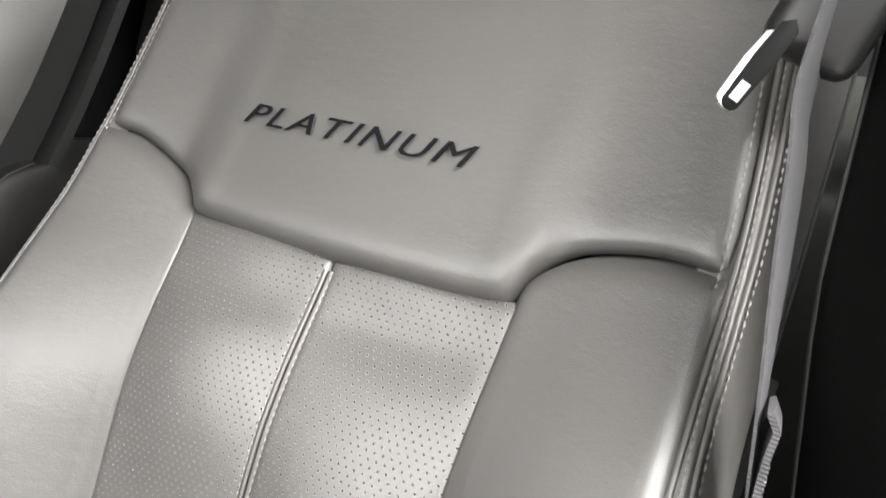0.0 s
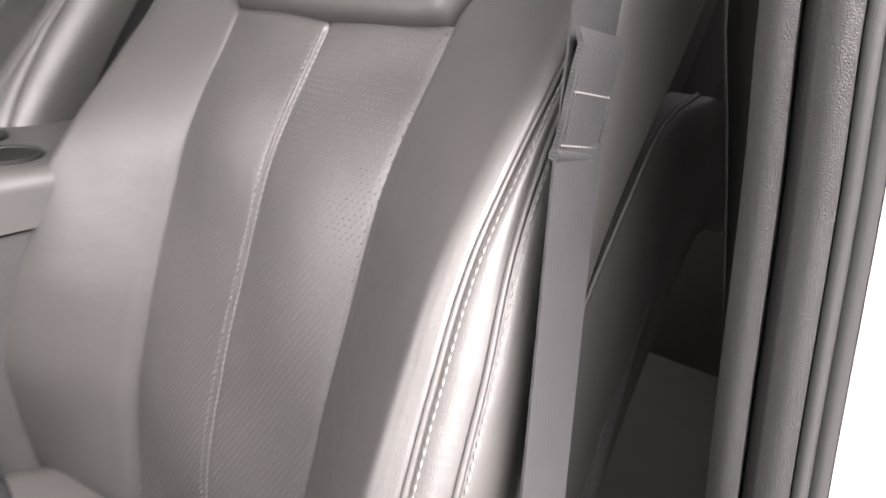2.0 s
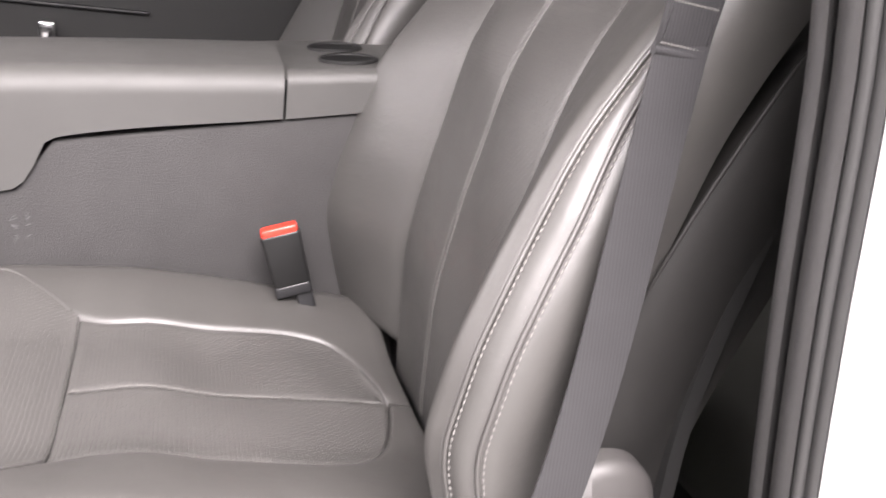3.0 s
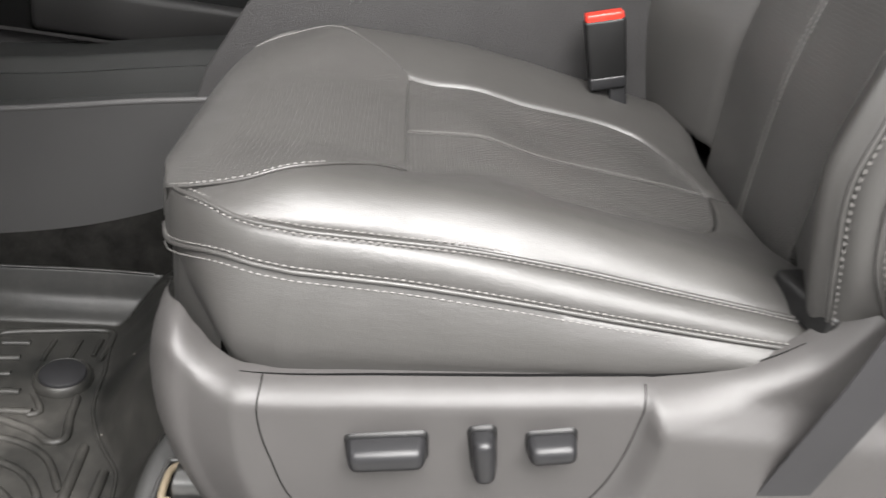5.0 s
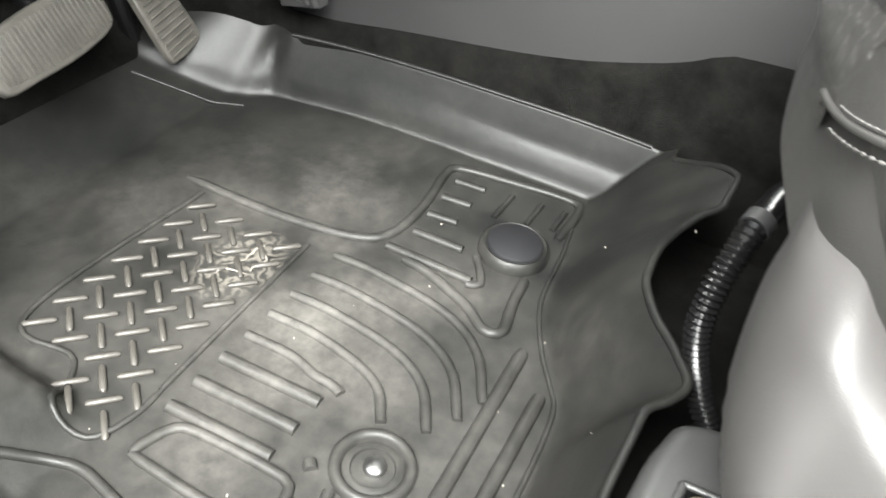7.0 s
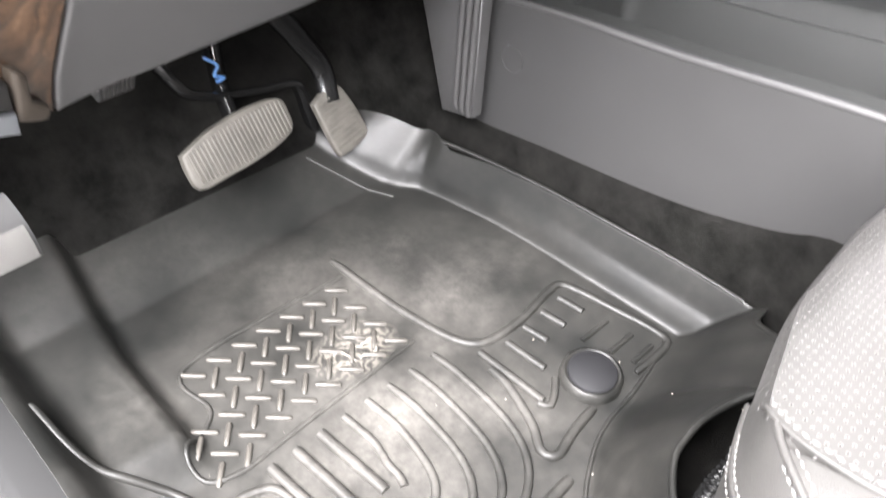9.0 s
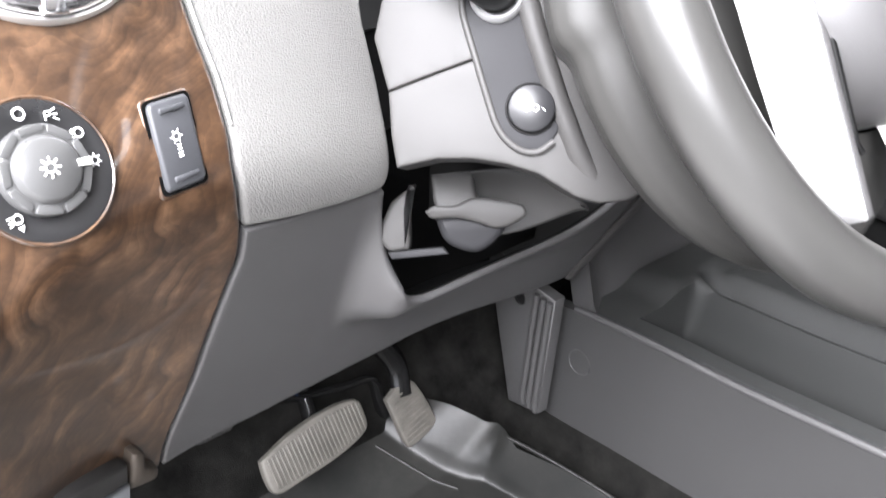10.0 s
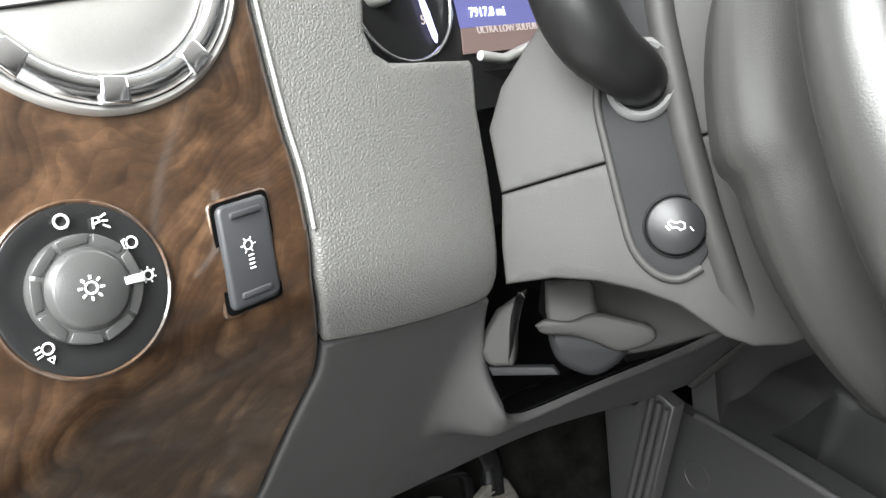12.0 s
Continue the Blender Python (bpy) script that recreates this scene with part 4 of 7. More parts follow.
    def wing(u, v):
        z = lerp(0.45, 0.927, v)
        y = front(z) + 0.14 * u
        return (0.288 + 0.018 * math.sin(math.pi * min(1.0, u + 0.08) ** 0.7), y, z - 0.10 * u * u * step(0.8, 0.93, z))
    sheet(bm, wing, 14, 50, (-0.05, 0.0, 0))
    part("back_shell_wing", bm, VINYL, t, "black vinyl wing of the rear shell")
    # slightly lighter bead that paints in the lit edge of the wing
    bm = bmesh.new()
    tube(bm, [Vector(wing(0.0, k / 40)) + Vector((-0.0010, 0.0012, 0)) for k in range(41)], 0.0024, 8)
    part("wing_edge_light", bm, SIDE_VINYL, t)
    bm = bmesh.new()
    sheet(bm, lambda u, v: (lerp(-0.29, 0.30, u), BACK_LINE(lerp(0.35, 1.27, v)) + 0.145, lerp(0.35, 1.27, v)), 6, 20, (0, 0.015, 0))
    part("rear_shell", bm, DARK_PLASTIC, t)
    # recliner cover at the foot
    bm = bmesh.new()
    lathe(bm, [(0.052, -0.05), (0.052, 0.006), (0.049, 0.013), (0.040, 0.018), (0.022, 0.021), (0.0, 0.022)], oriented((0.315, 0.625, 0.500), (0, 1, 0), (0, 0, 1), (1, 0, 0)), 32)
    part("recliner_cover", bm, SEAT_PLASTIC, t, "rounded grey recliner cover")
    # the word on the upper panel
    place = lambda a, b, c=0.0: Vector((-0.0215 + a, upper_y(-0.0215 + a, 1.0385 + b) - 0.0030 - c, 1.0385 + b))
    writing("embroidered_word", "PLATINUM", 0.0238, place, EMBROIDERY, t, "black embroidered capitals", shear=0.32, bold=0.0, span=0.218, spacing=1.16)


CUSH_TOP = curve([(-0.10, 0.385), (-0.085, 0.418), (-0.06, 0.444), (-0.02, 0.459), (0.05, 0.463), (0.12, 0.458), (0.155, 0.451), (0.23, 0.456), (0.31, 0.441), (0.40, 0.432), (0.51, 0.420), (0.60, 0.405)])
SIDE_TOP = curve([(-0.06, 0.452), (0.0, 0.466), (0.09, 0.468), (0.18, 0.466), (0.28, 0.457), (0.38, 0.446), (0.50, 0.433), (0.56, 0.425)])
SIDE_MID = curve([(-0.06, 0.447), (-0.013, 0.441), (0.052, 0.438), (0.141, 0.438), (0.234, 0.434), (0.331, 0.427), (0.432, 0.421), (0.50, 0.418), (0.56, 0.415)])
SIDE_LOW = curve([(-0.06, 0.42), (-0.014, 0.405), (0.013, 0.366), (0.045, 0.352), (0.15, 0.358), (0.29, 0.374), (0.373, 0.385), (0.43, 0.404), (0.50, 0.41), (0.56, 0.41)])


CREST = curve([(-0.10, 0.40), (-0.06, 0.446), (0.0, 0.474), (0.07, 0.495), (0.18, 0.495), (0.30, 0.483), (0.40, 0.466), (0.50, 0.449), (0.56, 0.44)])
FRONT = curve([(0.0, -0.090), (0.10, -0.081), (0.18, -0.062), (0.24, -0.042), (0.28, -0.010), (0.305, 0.030), (0.313, 0.070)])


def cush_z(x, y):
    a = abs(x)
    z = CUSH_TOP(y) + 0.003 * (a / 0.14) ** 2
    if a <= 0.243:
        return lerp(z, CREST(y), step(0.09, 0.262, a))
    z = lerp(z, CREST(y), step(0.09, 0.262, 0.243))
    q = (a - 0.243) / 0.044
    return lerp(z, SIDE_TOP(y), clamp(q) ** 2)


def front_y(x):
    """Front of the cushion, rounded at its corners."""
    return FRONT(abs(x))


FRONT_WIDTH = curve([(0.0, 0.176), (0.2, 0.198), (0.35, 0.224), (0.45, 0.240), (0.6, 0.248), (0.75, 0.234), (0.88, 0.197), (1.0, 0.152)])


def side_edge(y):
    """Half-width at the seam above the edge band; it swings out round the front corner."""
    return 0.287 + 0.014 * step(0.32, 0.08, y)


def build_cushion(t):
    down = (0, 0, -0.05)
    inward = (0, 0, -1)
    # front panel, perforated, rolling over the front edge
    bm = bmesh.new()

    def front(u, v):
        x = lerp(-1, 1, u) * FRONT_WIDTH(v)
        if v <= 0.35:
            k = v / 0.35
            y = front_y(x) + 0.004 - 0.005 * math.sin(math.pi * k)
            return (x, y, lerp(min(0.388, cush_z(x, front_y(x)) - 0.03), cush_z(x, front_y(x)) - 0.001, k))
        y = lerp(front_y(x), 0.153, ((v - 0.35) / 0.65) ** 1.25)
        return (x, y, cush_z(x, y) + 0.0015)
    sheet(bm, front, 44, 50, (0, 0.002, -0.014))
    part("front_panel", bm, PERF_FRONT, t, "grey leather, perforated towards its front edge")
    # padded core that closes the joints between the panels
    bm = bmesh.new()

    def foam(u, v):
        x = lerp(-0.292, 0.292, u)
        a = min(abs(x), 0.286)
        if v < 0.3:
            return (x, front_y(x) + 0.008, lerp(0.36, cush_z(a, front_y(a) + 0.012) - 0.012, v / 0.3))
        y = lerp(front_y(x) + 0.012, 0.54, (v - 0.3) / 0.7)
        return (x, y, cush_z(a, y) - 0.012)
    sheet(bm, foam, 50, 50, (0, 0, -0.03))
    part("cushion_core", bm, LEATHER, t)
    # seating inserts either side of the centre seam
    for s in (-1, 1):
        bm = bmesh.new()

        def insert(u, v, s=s):
            y = lerp(0.156, 0.512, v)
            half = INSERT_EDGE(y)
            x = s * lerp(0.0012, max(half, 0.004), u)
            z = cush_z(x, y) - 0.004 * math.sin(math.pi * u) * math.sin(y * 30 + s) - 0.0015
            return (x, y, z)
        sheet(bm, puffed(insert, 0.15, 0.36, inward, inward, 0.006, 0.0022), 26, 52, down)
        part("insert", bm, PERF_SEAT, t, "finely perforated grey leather insert")
    # bolsters at the sides and the band behind
    for s in (-1, 1):
        bm = bmesh.new()

        def bolster(u, v, s=s):
            y = lerp(-0.045, 0.545, v)
            inner = BOLSTER_EDGE(y)
            edge = side_edge(y)
            x = lerp(inner, edge, u)
            r = x / edge
            y = max(y, front_y(0.313 * r) + (1 - edge / 0.313) * 0.2 * (1 - math.sqrt(max(0.0, 1 - r))) ** 2)
            return (s * x, y, cush_z(x, y))
        sheet(bm, puffed(bolster, 0.13, 0.62, inward, inward, 0.007, 0.0030), 30, 64, down)
        part("bolster", bm, LEATHER, t)
    # edge band and lower side, with a rounded front corner
    for s in (-1, 1):
        def side_xy(q, out):
            """q from 0 at the front middle to 1 at the rear; out: half-width."""
            k = out / 0.313
            if q < 0.36:
                a = 0.313 * (1 - (1 - q / 0.36) ** 2)
                return (a * k, FRONT(a) + (1 - k) * 0.2 * (q / 0.36) ** 2)
            return (out, lerp(0.070 + (1 - k) * 0.2, 0.545, (q - 0.36) / 0.64))
        def band(u, v, s=s):
            v = lerp(lerp(0.1886, 0.1236, u), 1.0, v)
            x0, y0 = side_xy(v, side_edge(side_xy(v, 0.287)[1]))
            x1, y1 = side_xy(v, 0.313)
            x, y = lerp(x0, x1, math.sin(u * math.pi / 2)), lerp(y0, y1, u)
            z = lerp(lerp(cush_z(x0, y0), SIDE_TOP(y0), step(0.1, 0.4, v)), SIDE_MID(y1) - 0.055 * step(0.30, 0.10, v), 1 - math.cos(u * math.pi / 2))
            return (s * x, y, z)
        bm = bmesh.new()
        sheet(bm, band, 10, 70, (-s * 0.03, 0, -0.01))
        part("edge_band", bm, LEATHER, t)
        def lower(u, v, s=s):
            x, y = side_xy(v, 0.313 + 0.012 * math.sin(math.pi * u))
            top = SIDE_MID(y) - 0.055 * step(0.30, 0.10, v)
            if v < 0.225:
                top = min(top, cush_z(x, front_y(x)) - 0.016)
            z = lerp(top, min(SIDE_LOW(y), lerp(0.345, SIDE_LOW(y), step(0.2, 0.45, v))) - 0.02, u)
            y += 0.42 * max(0.0, 0.425 - z) * step(0.33, 0.20, v)
            return (s * x, y, z)
        bm = bmesh.new()
        sheet(bm, lower, 12, 70, (-s * 0.04, 0.01, 0))
        part("side_panel", bm, LEATHER, t)
        bm = bmesh.new()
        for u0 in (0.0, 1.0):
            tube(bm, [Vector(band(u0, k / 70)) + Vector((s * 0.001, 0, 0.001)) for k in range(71)], 0.0022, 7)
        part("piping", bm, LEATHER, t)
        for u0, dx, dz in ((0.0, -0.006, 0.0022), (0.0, 0.006, 0.001), (1.0, 0.0015, 0.0055), (1.0, 0.003, -0.0060)):
            bm = bmesh.new()
            stitches(bm, [Vector(band(u0, lerp(0.03, 0.985, k / 120))) + Vector((s * dx, 0, dz)) for k in range(121)])
            part("stitching", bm, THREAD, t, "pale thread stitching")
        # seam between the front panel and the bolster, running down the front corner
        seam = [(s * FRONT_WIDTH(0.98 - 0.63 * k / 30), lerp(front_y(FRONT_WIDTH(0.98 - 0.63 * k / 30)), 0.153, ((0.63 - 0.63 * k / 30) / 0.65) ** 1.25)) for k in range(31)]
        seam = [Vector((a, b, cush_z(a, b) + 0.0012)) for a, b in seam]
        seam += [Vector((s * FRONT_WIDTH(v), front_y(FRONT_WIDTH(v)) + 0.002, lerp(0.388, cush_z(FRONT_WIDTH(v), front_y(FRONT_WIDTH(v))), v / 0.35))) for v in (0.3, 0.22, 0.14, 0.06, 0.0)]
        bm = bmesh.new()
        tube(bm, seam, 0.0016, 7)
        part("piping", bm, LEATHER, t)
        bm = bmesh.new()
        stitches(bm, [p + Vector((-s * 0.004, 0.0, 0.001)) for p in seam[8:31]])
        part("stitching", bm, THREAD, t, "pale thread stitching")
    # seams across and along the seat
    bm = bmesh.new()
    stitches(bm, [(x, 0.1545, cush_z(x, 0.156) + 0.0005) for x in [lerp(-0.15, 0.15, k / 30) for k in range(31)]], 0.005, 0.0045, 0.0007)
    part("stitching", bm, THREAD, t, "pale thread stitching")
    bm = bmesh.new()
    stitches(bm, [(0.004, y, CUSH_TOP(y) + 0.0008) for y in [lerp(0.16, 0.51, k / 30) for k in range(31)]], 0.005, 0.004, 0.0008)
    part("stitching", bm, THREAD, t, "pale thread stitching")
    bm = bmesh.new()
    rounded_box(bm, (0.48, 0.50, 0.08), 0.03, pose(0, 0.27, 0.345))
    part("seat_pan", bm, DARK_PLASTIC, t)


INSERT_EDGE = curve([(0.15, 0.150), (0.20, 0.140), (0.30, 0.143), (0.40, 0.147), (0.45, 0.138), (0.485, 0.105), (0.512, 0.02)])
BOLSTER_EDGE = curve([(-0.05, 0.240), (0.0, 0.244), (0.05, 0.232), (0.10, 0.194), (0.15, 0.153), (0.20, 0.141), (0.30, 0.144), (0.40, 0.148), (0.45, 0.139), (0.485, 0.106), (0.512, 0.03), (0.515, 0.003), (0.56, 0.001)])

BASE_TOP = curve([(-0.05, 0.362), (-0.036, 0.372), (-0.022, 0.378), (-0.008, 0.368), (0.01, 0.354), (0.03, 0.349), (0.06, 0.350), (0.15, 0.36), (0.29, 0.376), (0.373, 0.386), (0.43, 0.398), (0.49, 0.432), (0.532, 0.495), (0.60, 0.55)])
BASE_FRONT = curve([(0.05, 0.085), (0.12, 0.038), (0.20, -0.010), (0.25, -0.034), (0.29, -0.046), (0.33, -0.050), (0.36, -0.047), (0.391, -0.040), (0.43, -0.040)])


PANEL_END = curve([(0.09, 0.25), (0.20, 0.30), (0.28, 0.347), (0.31, 0.358), (0.376, 0.365), (0.40, 0.366)])


def shield_x(y, z):
    """How far out the shield stands: flat along the seat, turned in at its front corner."""
    corner = clamp((y - BASE_FRONT(z)) / 0.085)
    if corner > 0.5:
        turn = 0.20 * (1 - corner) / 0.5
    else:
        turn = 0.20 + 0.80 * (1 - math.sqrt(max(0.0, 1 - (1 - corner / 0.5) ** 2)))
    x = 0.352 - 0.095 * turn
    x += 0.006 * math.sin(math.pi * clamp((z - 0.09) / 0.28)) - 0.02 * max(0, y - 0.25)
    # behind the switches the shield steps out again over a slanting facet
    wide = 0.003 + 0.015 * clamp((0.378 - z) / 0.03)
    return x + 0.019 * clamp((y - PANEL_END(z)) / wide) * clamp((0.388 - z) / 0.03)


def build_base(t):
    """The side shield of the seat with its raised switch panel."""
    bm = bmesh.new()

    def shield(u, v):
        y = lerp(-0.058, 0.60, u)
        top = BASE_TOP(y)
        z = lerp(0.09, top, v)
        front = BASE_FRONT(z)
        y = max(y, front)
        x = shield_x(y, z)
        if v > 0.94:
            x -= 0.018 * ((v - 0.94) / 0.06) ** 2
        return (x, y, z)
    sheet(bm, shield, 150, 50, (-0.02, 0, 0))
    part("side_shield", bm, SEAT_PLASTIC, t, "scuffed grey plastic side shield")
    # black tube that paints in the contact shade between the cushion and the shield
    bm = bmesh.new()
    tube(bm, [Vector((shield_x(y, BASE_TOP(y)) - 0.0258, y, BASE_TOP(y) + 0.0002)) for y in [lerp(0.035, 0.49, k / 50) for k in range(51)]], lambda q: 0.0015 * max(0.05, math.sin(math.pi * q)) ** 0.4, 8)
    part("joint_shade", bm, SEAM, t)
    # black box put in for the shaded gap between cushion and backrest
    bm = bmesh.new()
    rounded_box(bm, (0.085, 0.062, 0.030), 0.008, pose(0.280, 0.522, 0.446, 0, 0, 12))
    part("hinge_gap_shade", bm, BLACK, t, "black box painting in the dark gap behind the cushion")
    # the groove round the switch panel, open along its top
    path = spline([(0.0545, 0.3554), (0.054, 0.350), (0.0535, 0.335), (0.057, 0.315), (0.066, 0.29), (0.088, 0.245), (0.13, 0.215), (0.24, 0.205), (0.31, 0.236), (0.342, 0.280), (0.356, 0.32), (0.362, 0.362), (0.363, 0.374), (0.3635, 0.3835)], 6)
    bm = bmesh.new()
    tube(bm, [Vector((shield_x(p.x, p.y) + 0.0002 - 0.018 * clamp(((p.y - 0.09) / (BASE_TOP(p.x) - 0.09) - 0.94) / 0.06) ** 2, p.x, p.y)) for p in path], 0.0006, 6)
    part("panel_groove", bm, SEAM, t)
    for name, y, z, ly, lz, tilt in (("slide_switch", 0.160, 0.309, 0.067, 0.030, 10), ("recline_switch", 0.2385, 0.316, 0.022, 0.048, 12), ("lumbar_switch", 0.293, 0.329, 0.042, 0.026, 12)):
        m = pose(shield_x(y, z) + 0.001, y, z, tilt, 0, 0)
        bm = bmesh.new()
        rounded_box(bm, (0.016, ly + 0.0045, lz + 0.0045), 0.0075, m @ pose(-0.0062, 0, 0), 4)
        part("switch_recess", bm, BLACK, t)
        bm = bmesh.new()

        def taper(v):
            if v.co.x > 0:
                v.co.y *= 0.88 if ly > lz else 0.70
                v.co.z *= 0.60 if ly > lz else 0.88
        rounded_box(bm, (0.022, ly, lz), 0.0068, m @ pose(0.009, 0, 0), 4, taper)
        part(name, bm, SWITCH, t)
    bm = bmesh.new()
    sheet(bm, lambda u, v: (-0.33, lerp(0.02, 0.56, u), lerp(0.10, 0.38, v)), 4, 4, (0.02, 0, 0))
    part("side_shield", bm, SEAT_PLASTIC, t)


def build_track(t):
    """Seat rails on their plinth, each with a plastic end cover that has a slot for the rail."""
    for x in (0.302, -0.30):
        at = lambda a, b, c=0.0, x=x: Vector((x + a, -0.010 + b, 0.192 + c + 0.10 * b))
        bm = bmesh.new()
        prism(bm, curved_plan([(-0.085, -0.030), (-0.06, -0.046), (-0.02, -0.050), (0.022, -0.046), (0.034, -0.030), (0.034, 0.05), (0.030, 0.16), (-0.07, 0.16), (-0.09, 0.05)]), at, 0.17, 0.012, 4)
        part("rail_cover", bm, COVER_PLASTIC, t, "smooth dark grey plastic rail end cover")
        slot = curved_plan([(-0.024, -0.024), (0.020, -0.026), (0.027, -0.018), (0.027, 0.07), (-0.030, 0.07), (-0.030, -0.016)])
        bm = bmesh.new()
        prism(bm, slot, lambda a, b, c=0.0: at(a, b, c + 0.0012), 0.004)
        part("slot", bm, MATT_BLACK, t)
        bm = bmesh.new()
        lip = [(0.029, 0.07), (0.029, -0.016), (0.021, -0.028), (-0.025, -0.026), (-0.032, -0.016), (-0.032, 0.07)]
        tube(bm, spline([at(a, b, 0.001) for a, b in lip], 5), 0.0026, 8)
        part("slot_lip", bm, COVER_PLASTIC, t)
        bm = bmesh.new()
        prism(bm, [(-0.014, 0.0), (-0.014, 0.016), (-0.009, 0.021), (0.012, 0.021), (0.016, 0.016), (0.016, 0.0)], lambda a, b, c=0.0: at(a + 0.003, -0.012 - c, 0.001 + b), 0.56, 0.0022, 3)
        part("seat_rail", bm, RAIL_STEEL, t, "greasy steel seat rail")
        bm = bmesh.new()
        tube(bm, spline([at(0.022, -0.012, 0.003), at(0.020, -0.020, 0.004), at(0.0, -0.0215, 0.004), at(-0.016, -0.020, 0.004), at(-0.023, -0.008, 0.004), at(-0.024, 0.03, 0.004)], 5), 0.0038, 8)
        part("grease_smear", bm, GREASE, t, "yellowed grease on the rail end")
        bm = bmesh.new()
        rounded_box(bm, (0.05, 0.5, 0.13), 0.01, pose(x - 0.01, 0.33, 0.27, 5))
        part("riser", bm, BLACK, t)
    # plinth under both rails
    bm = bmesh.new()
    rounded_box(bm, (0.58, 0.56, 0.09), 0.02, pose(0.02, 0.33, 0.025))
    part("plinth", bm, BLACK, t)


def curved_plan(points):
    return [(p.x, p.y) for p in spline([(a, b, 0) for a, b in points], 4, True)]


seat = thing("driver_seat", "grey leather driver's seat with perforated inserts and pale stitching", "car seat")
build_backrest(seat)
build_cushion(seat)
build_base(seat)
build_track(seat)

# ---- seat belt, buckle ----
def curved_outline(points, n):
    return [(p.x, p.y) for p in spline([(a, b, 0) for a, b in points], n, True)]


def build_belt():
    t = thing("seat_belt", "grey woven seat belt with folded stop and bright latch tongue", "seat belt")
    line = [(0.345, 0.485, 0.18), (0.372, 0.497, 0.33), (0.380, 0.520, 0.44), (0.372, 0.550, 0.56), (0.362, 0.568, 0.66), (0.345, 0.585, 0.78), (0.327, 0.602, 0.90), (0.315, 0.618, 1.0), (0.306, 0.636, 1.08), (0.300, 0.650, 1.13), (0.315, 0.675, 1.24), (0.37, 0.70, 1.38)]
    pts = evenly(spline(line, 10), 0.012)
    widths = []
    for p in pts:
        a = lerp(0.05, 0.35, step(0.95, 1.12, p.z)) + 0.25 * step(0.5, 0.3, p.z)
        w = Vector((lerp(-0.06, 0.06, step(0.94, 1.06, p.z)), math.cos(a), -0.12)).normalized() * 0.0228
        widths.append(w)
    bm = bmesh.new()
    ribbon(bm, pts, widths, 0.0016)
    part("webbing", bm, WEBBING, t)
    # folded and sewn stop
    bm = bmesh.new()
    seg = [Vector((0.3235, 0.602, z)) for z in (0.893, 0.90, 0.91, 0.925, 0.942, 0.954, 0.962)]
    off = [0.0, 0.0025, 0.004, 0.004, 0.0045, 0.006, 0.001]
    w0 = Vector((-0.0026, 0.0226, -0.0020))
    ribbon(bm, [p + Vector((o, -o * 0.2 + (p.z - 0.9) * 0.12, 0)) for p, o in zip(seg, off)], [w0] * len(seg), 0.0035)
    part("belt_stop", bm, WEBBING, t, "folded webbing stop with pale stitches")
    for z, o in ((0.900, 0.0025), (0.929, 0.004)):
        bm = bmesh.new()
        mid = Vector((0.3235 + o + 0.0022, 0.602 - o * 0.2 + (z - 0.9) * 0.12, z))
        stitches(bm, [mid + w0 * k for k in (-0.9, 0.0, 0.9)], 0.0030, 0.0034, 0.0008)
        part("stitching", bm, THREAD, t, "pale bar stitches")
    # sewn sides and the rolled lower hem of the stop
    for k in (-0.86, 0.86):
        bm = bmesh.new()
        stitches(bm, [Vector((0.3235 + 0.0062, 0.6012 + (z - 0.9) * 0.12, z)) + w0 * k for z in (0.903, 0.914, 0.926, 0.938)], 0.0030, 0.0032, 0.0008)
        part("stitching", bm, WEBBING, t, "grey side stitches")
    bm = bmesh.new()
    tube(bm, [Vector((0.3262, 0.6008, 0.8945)) + w0 * k for k in (-1.0, -0.5, 0.0, 0.5, 1.0)], 0.0034, 10)
    part("rolled_hem", bm, WEBBING, t)
    # tongue on its black slider
    way, facing = Vector((-0.446, -0.077, -0.892)), Vector((0.19, -0.98, -0.07))
    across = way.cross(facing).normalized()
    tongue = oriented((0.288, 0.613, 1.143), way, across, facing)
    bm = bmesh.new()
    prism(bm, curved_outline([(0.003, 0.0066), (0.036, 0.0066), (0.0425, 0.0050), (0.0450, 0.0), (0.0430, -0.0052), (0.036, -0.0062), (0.003, -0.0062)], 2), tongue, 0.0032, 0.0008)
    part("latch_tongue", bm, STEEL, t, "bright steel latch tongue")
    bm = bmesh.new()
    prism(bm, curved_outline([(-0.004, 0.0034), (0.034, 0.0034), (0.0415, 0.0024), (0.0440, -0.0012), (0.0425, -0.0056), (0.034, -0.0066), (-0.004, -0.0066)], 2), lambda a, b, c=0.0: tongue(a, b, c + 0.0012), 0.003, 0.0006)
    part("tongue_sleeve", bm, MATT_BLACK, t, "black plastic over the tongue")
    bm = bmesh.new()
    prism(bm, [(0.028, 0.0006), (0.0385, 0.0006), (0.0385, -0.0046), (0.028, -0.0046)], lambda a, b, c=0.0: tongue(a, b, c + 0.0017), 0.001)
    part("latch_slot", bm, STEEL, t)
    bm = bmesh.new()
    rounded_box(bm, (0.055, 0.030, 0.078), 0.012, pose(0.303, 0.676, 1.170, 0, 20, 10))
    part("tongue_slider", bm, BLACK, t, "black plastic slider")
    # pillar loop
    bm = bmesh.new()
    rounded_box(bm, (0.03, 0.07, 0.05), 0.012, pose(0.39, 0.69, 1.38))
    part("pillar_loop", bm, BLACK, t)
    bm = bmesh.new()
    rounded_box(bm, (0.03, 0.06, 0.03), 0.008, pose(0.345, 0.485, 0.175))
    part("floor_anchor", bm, DARK_PLASTIC, t)
    return t


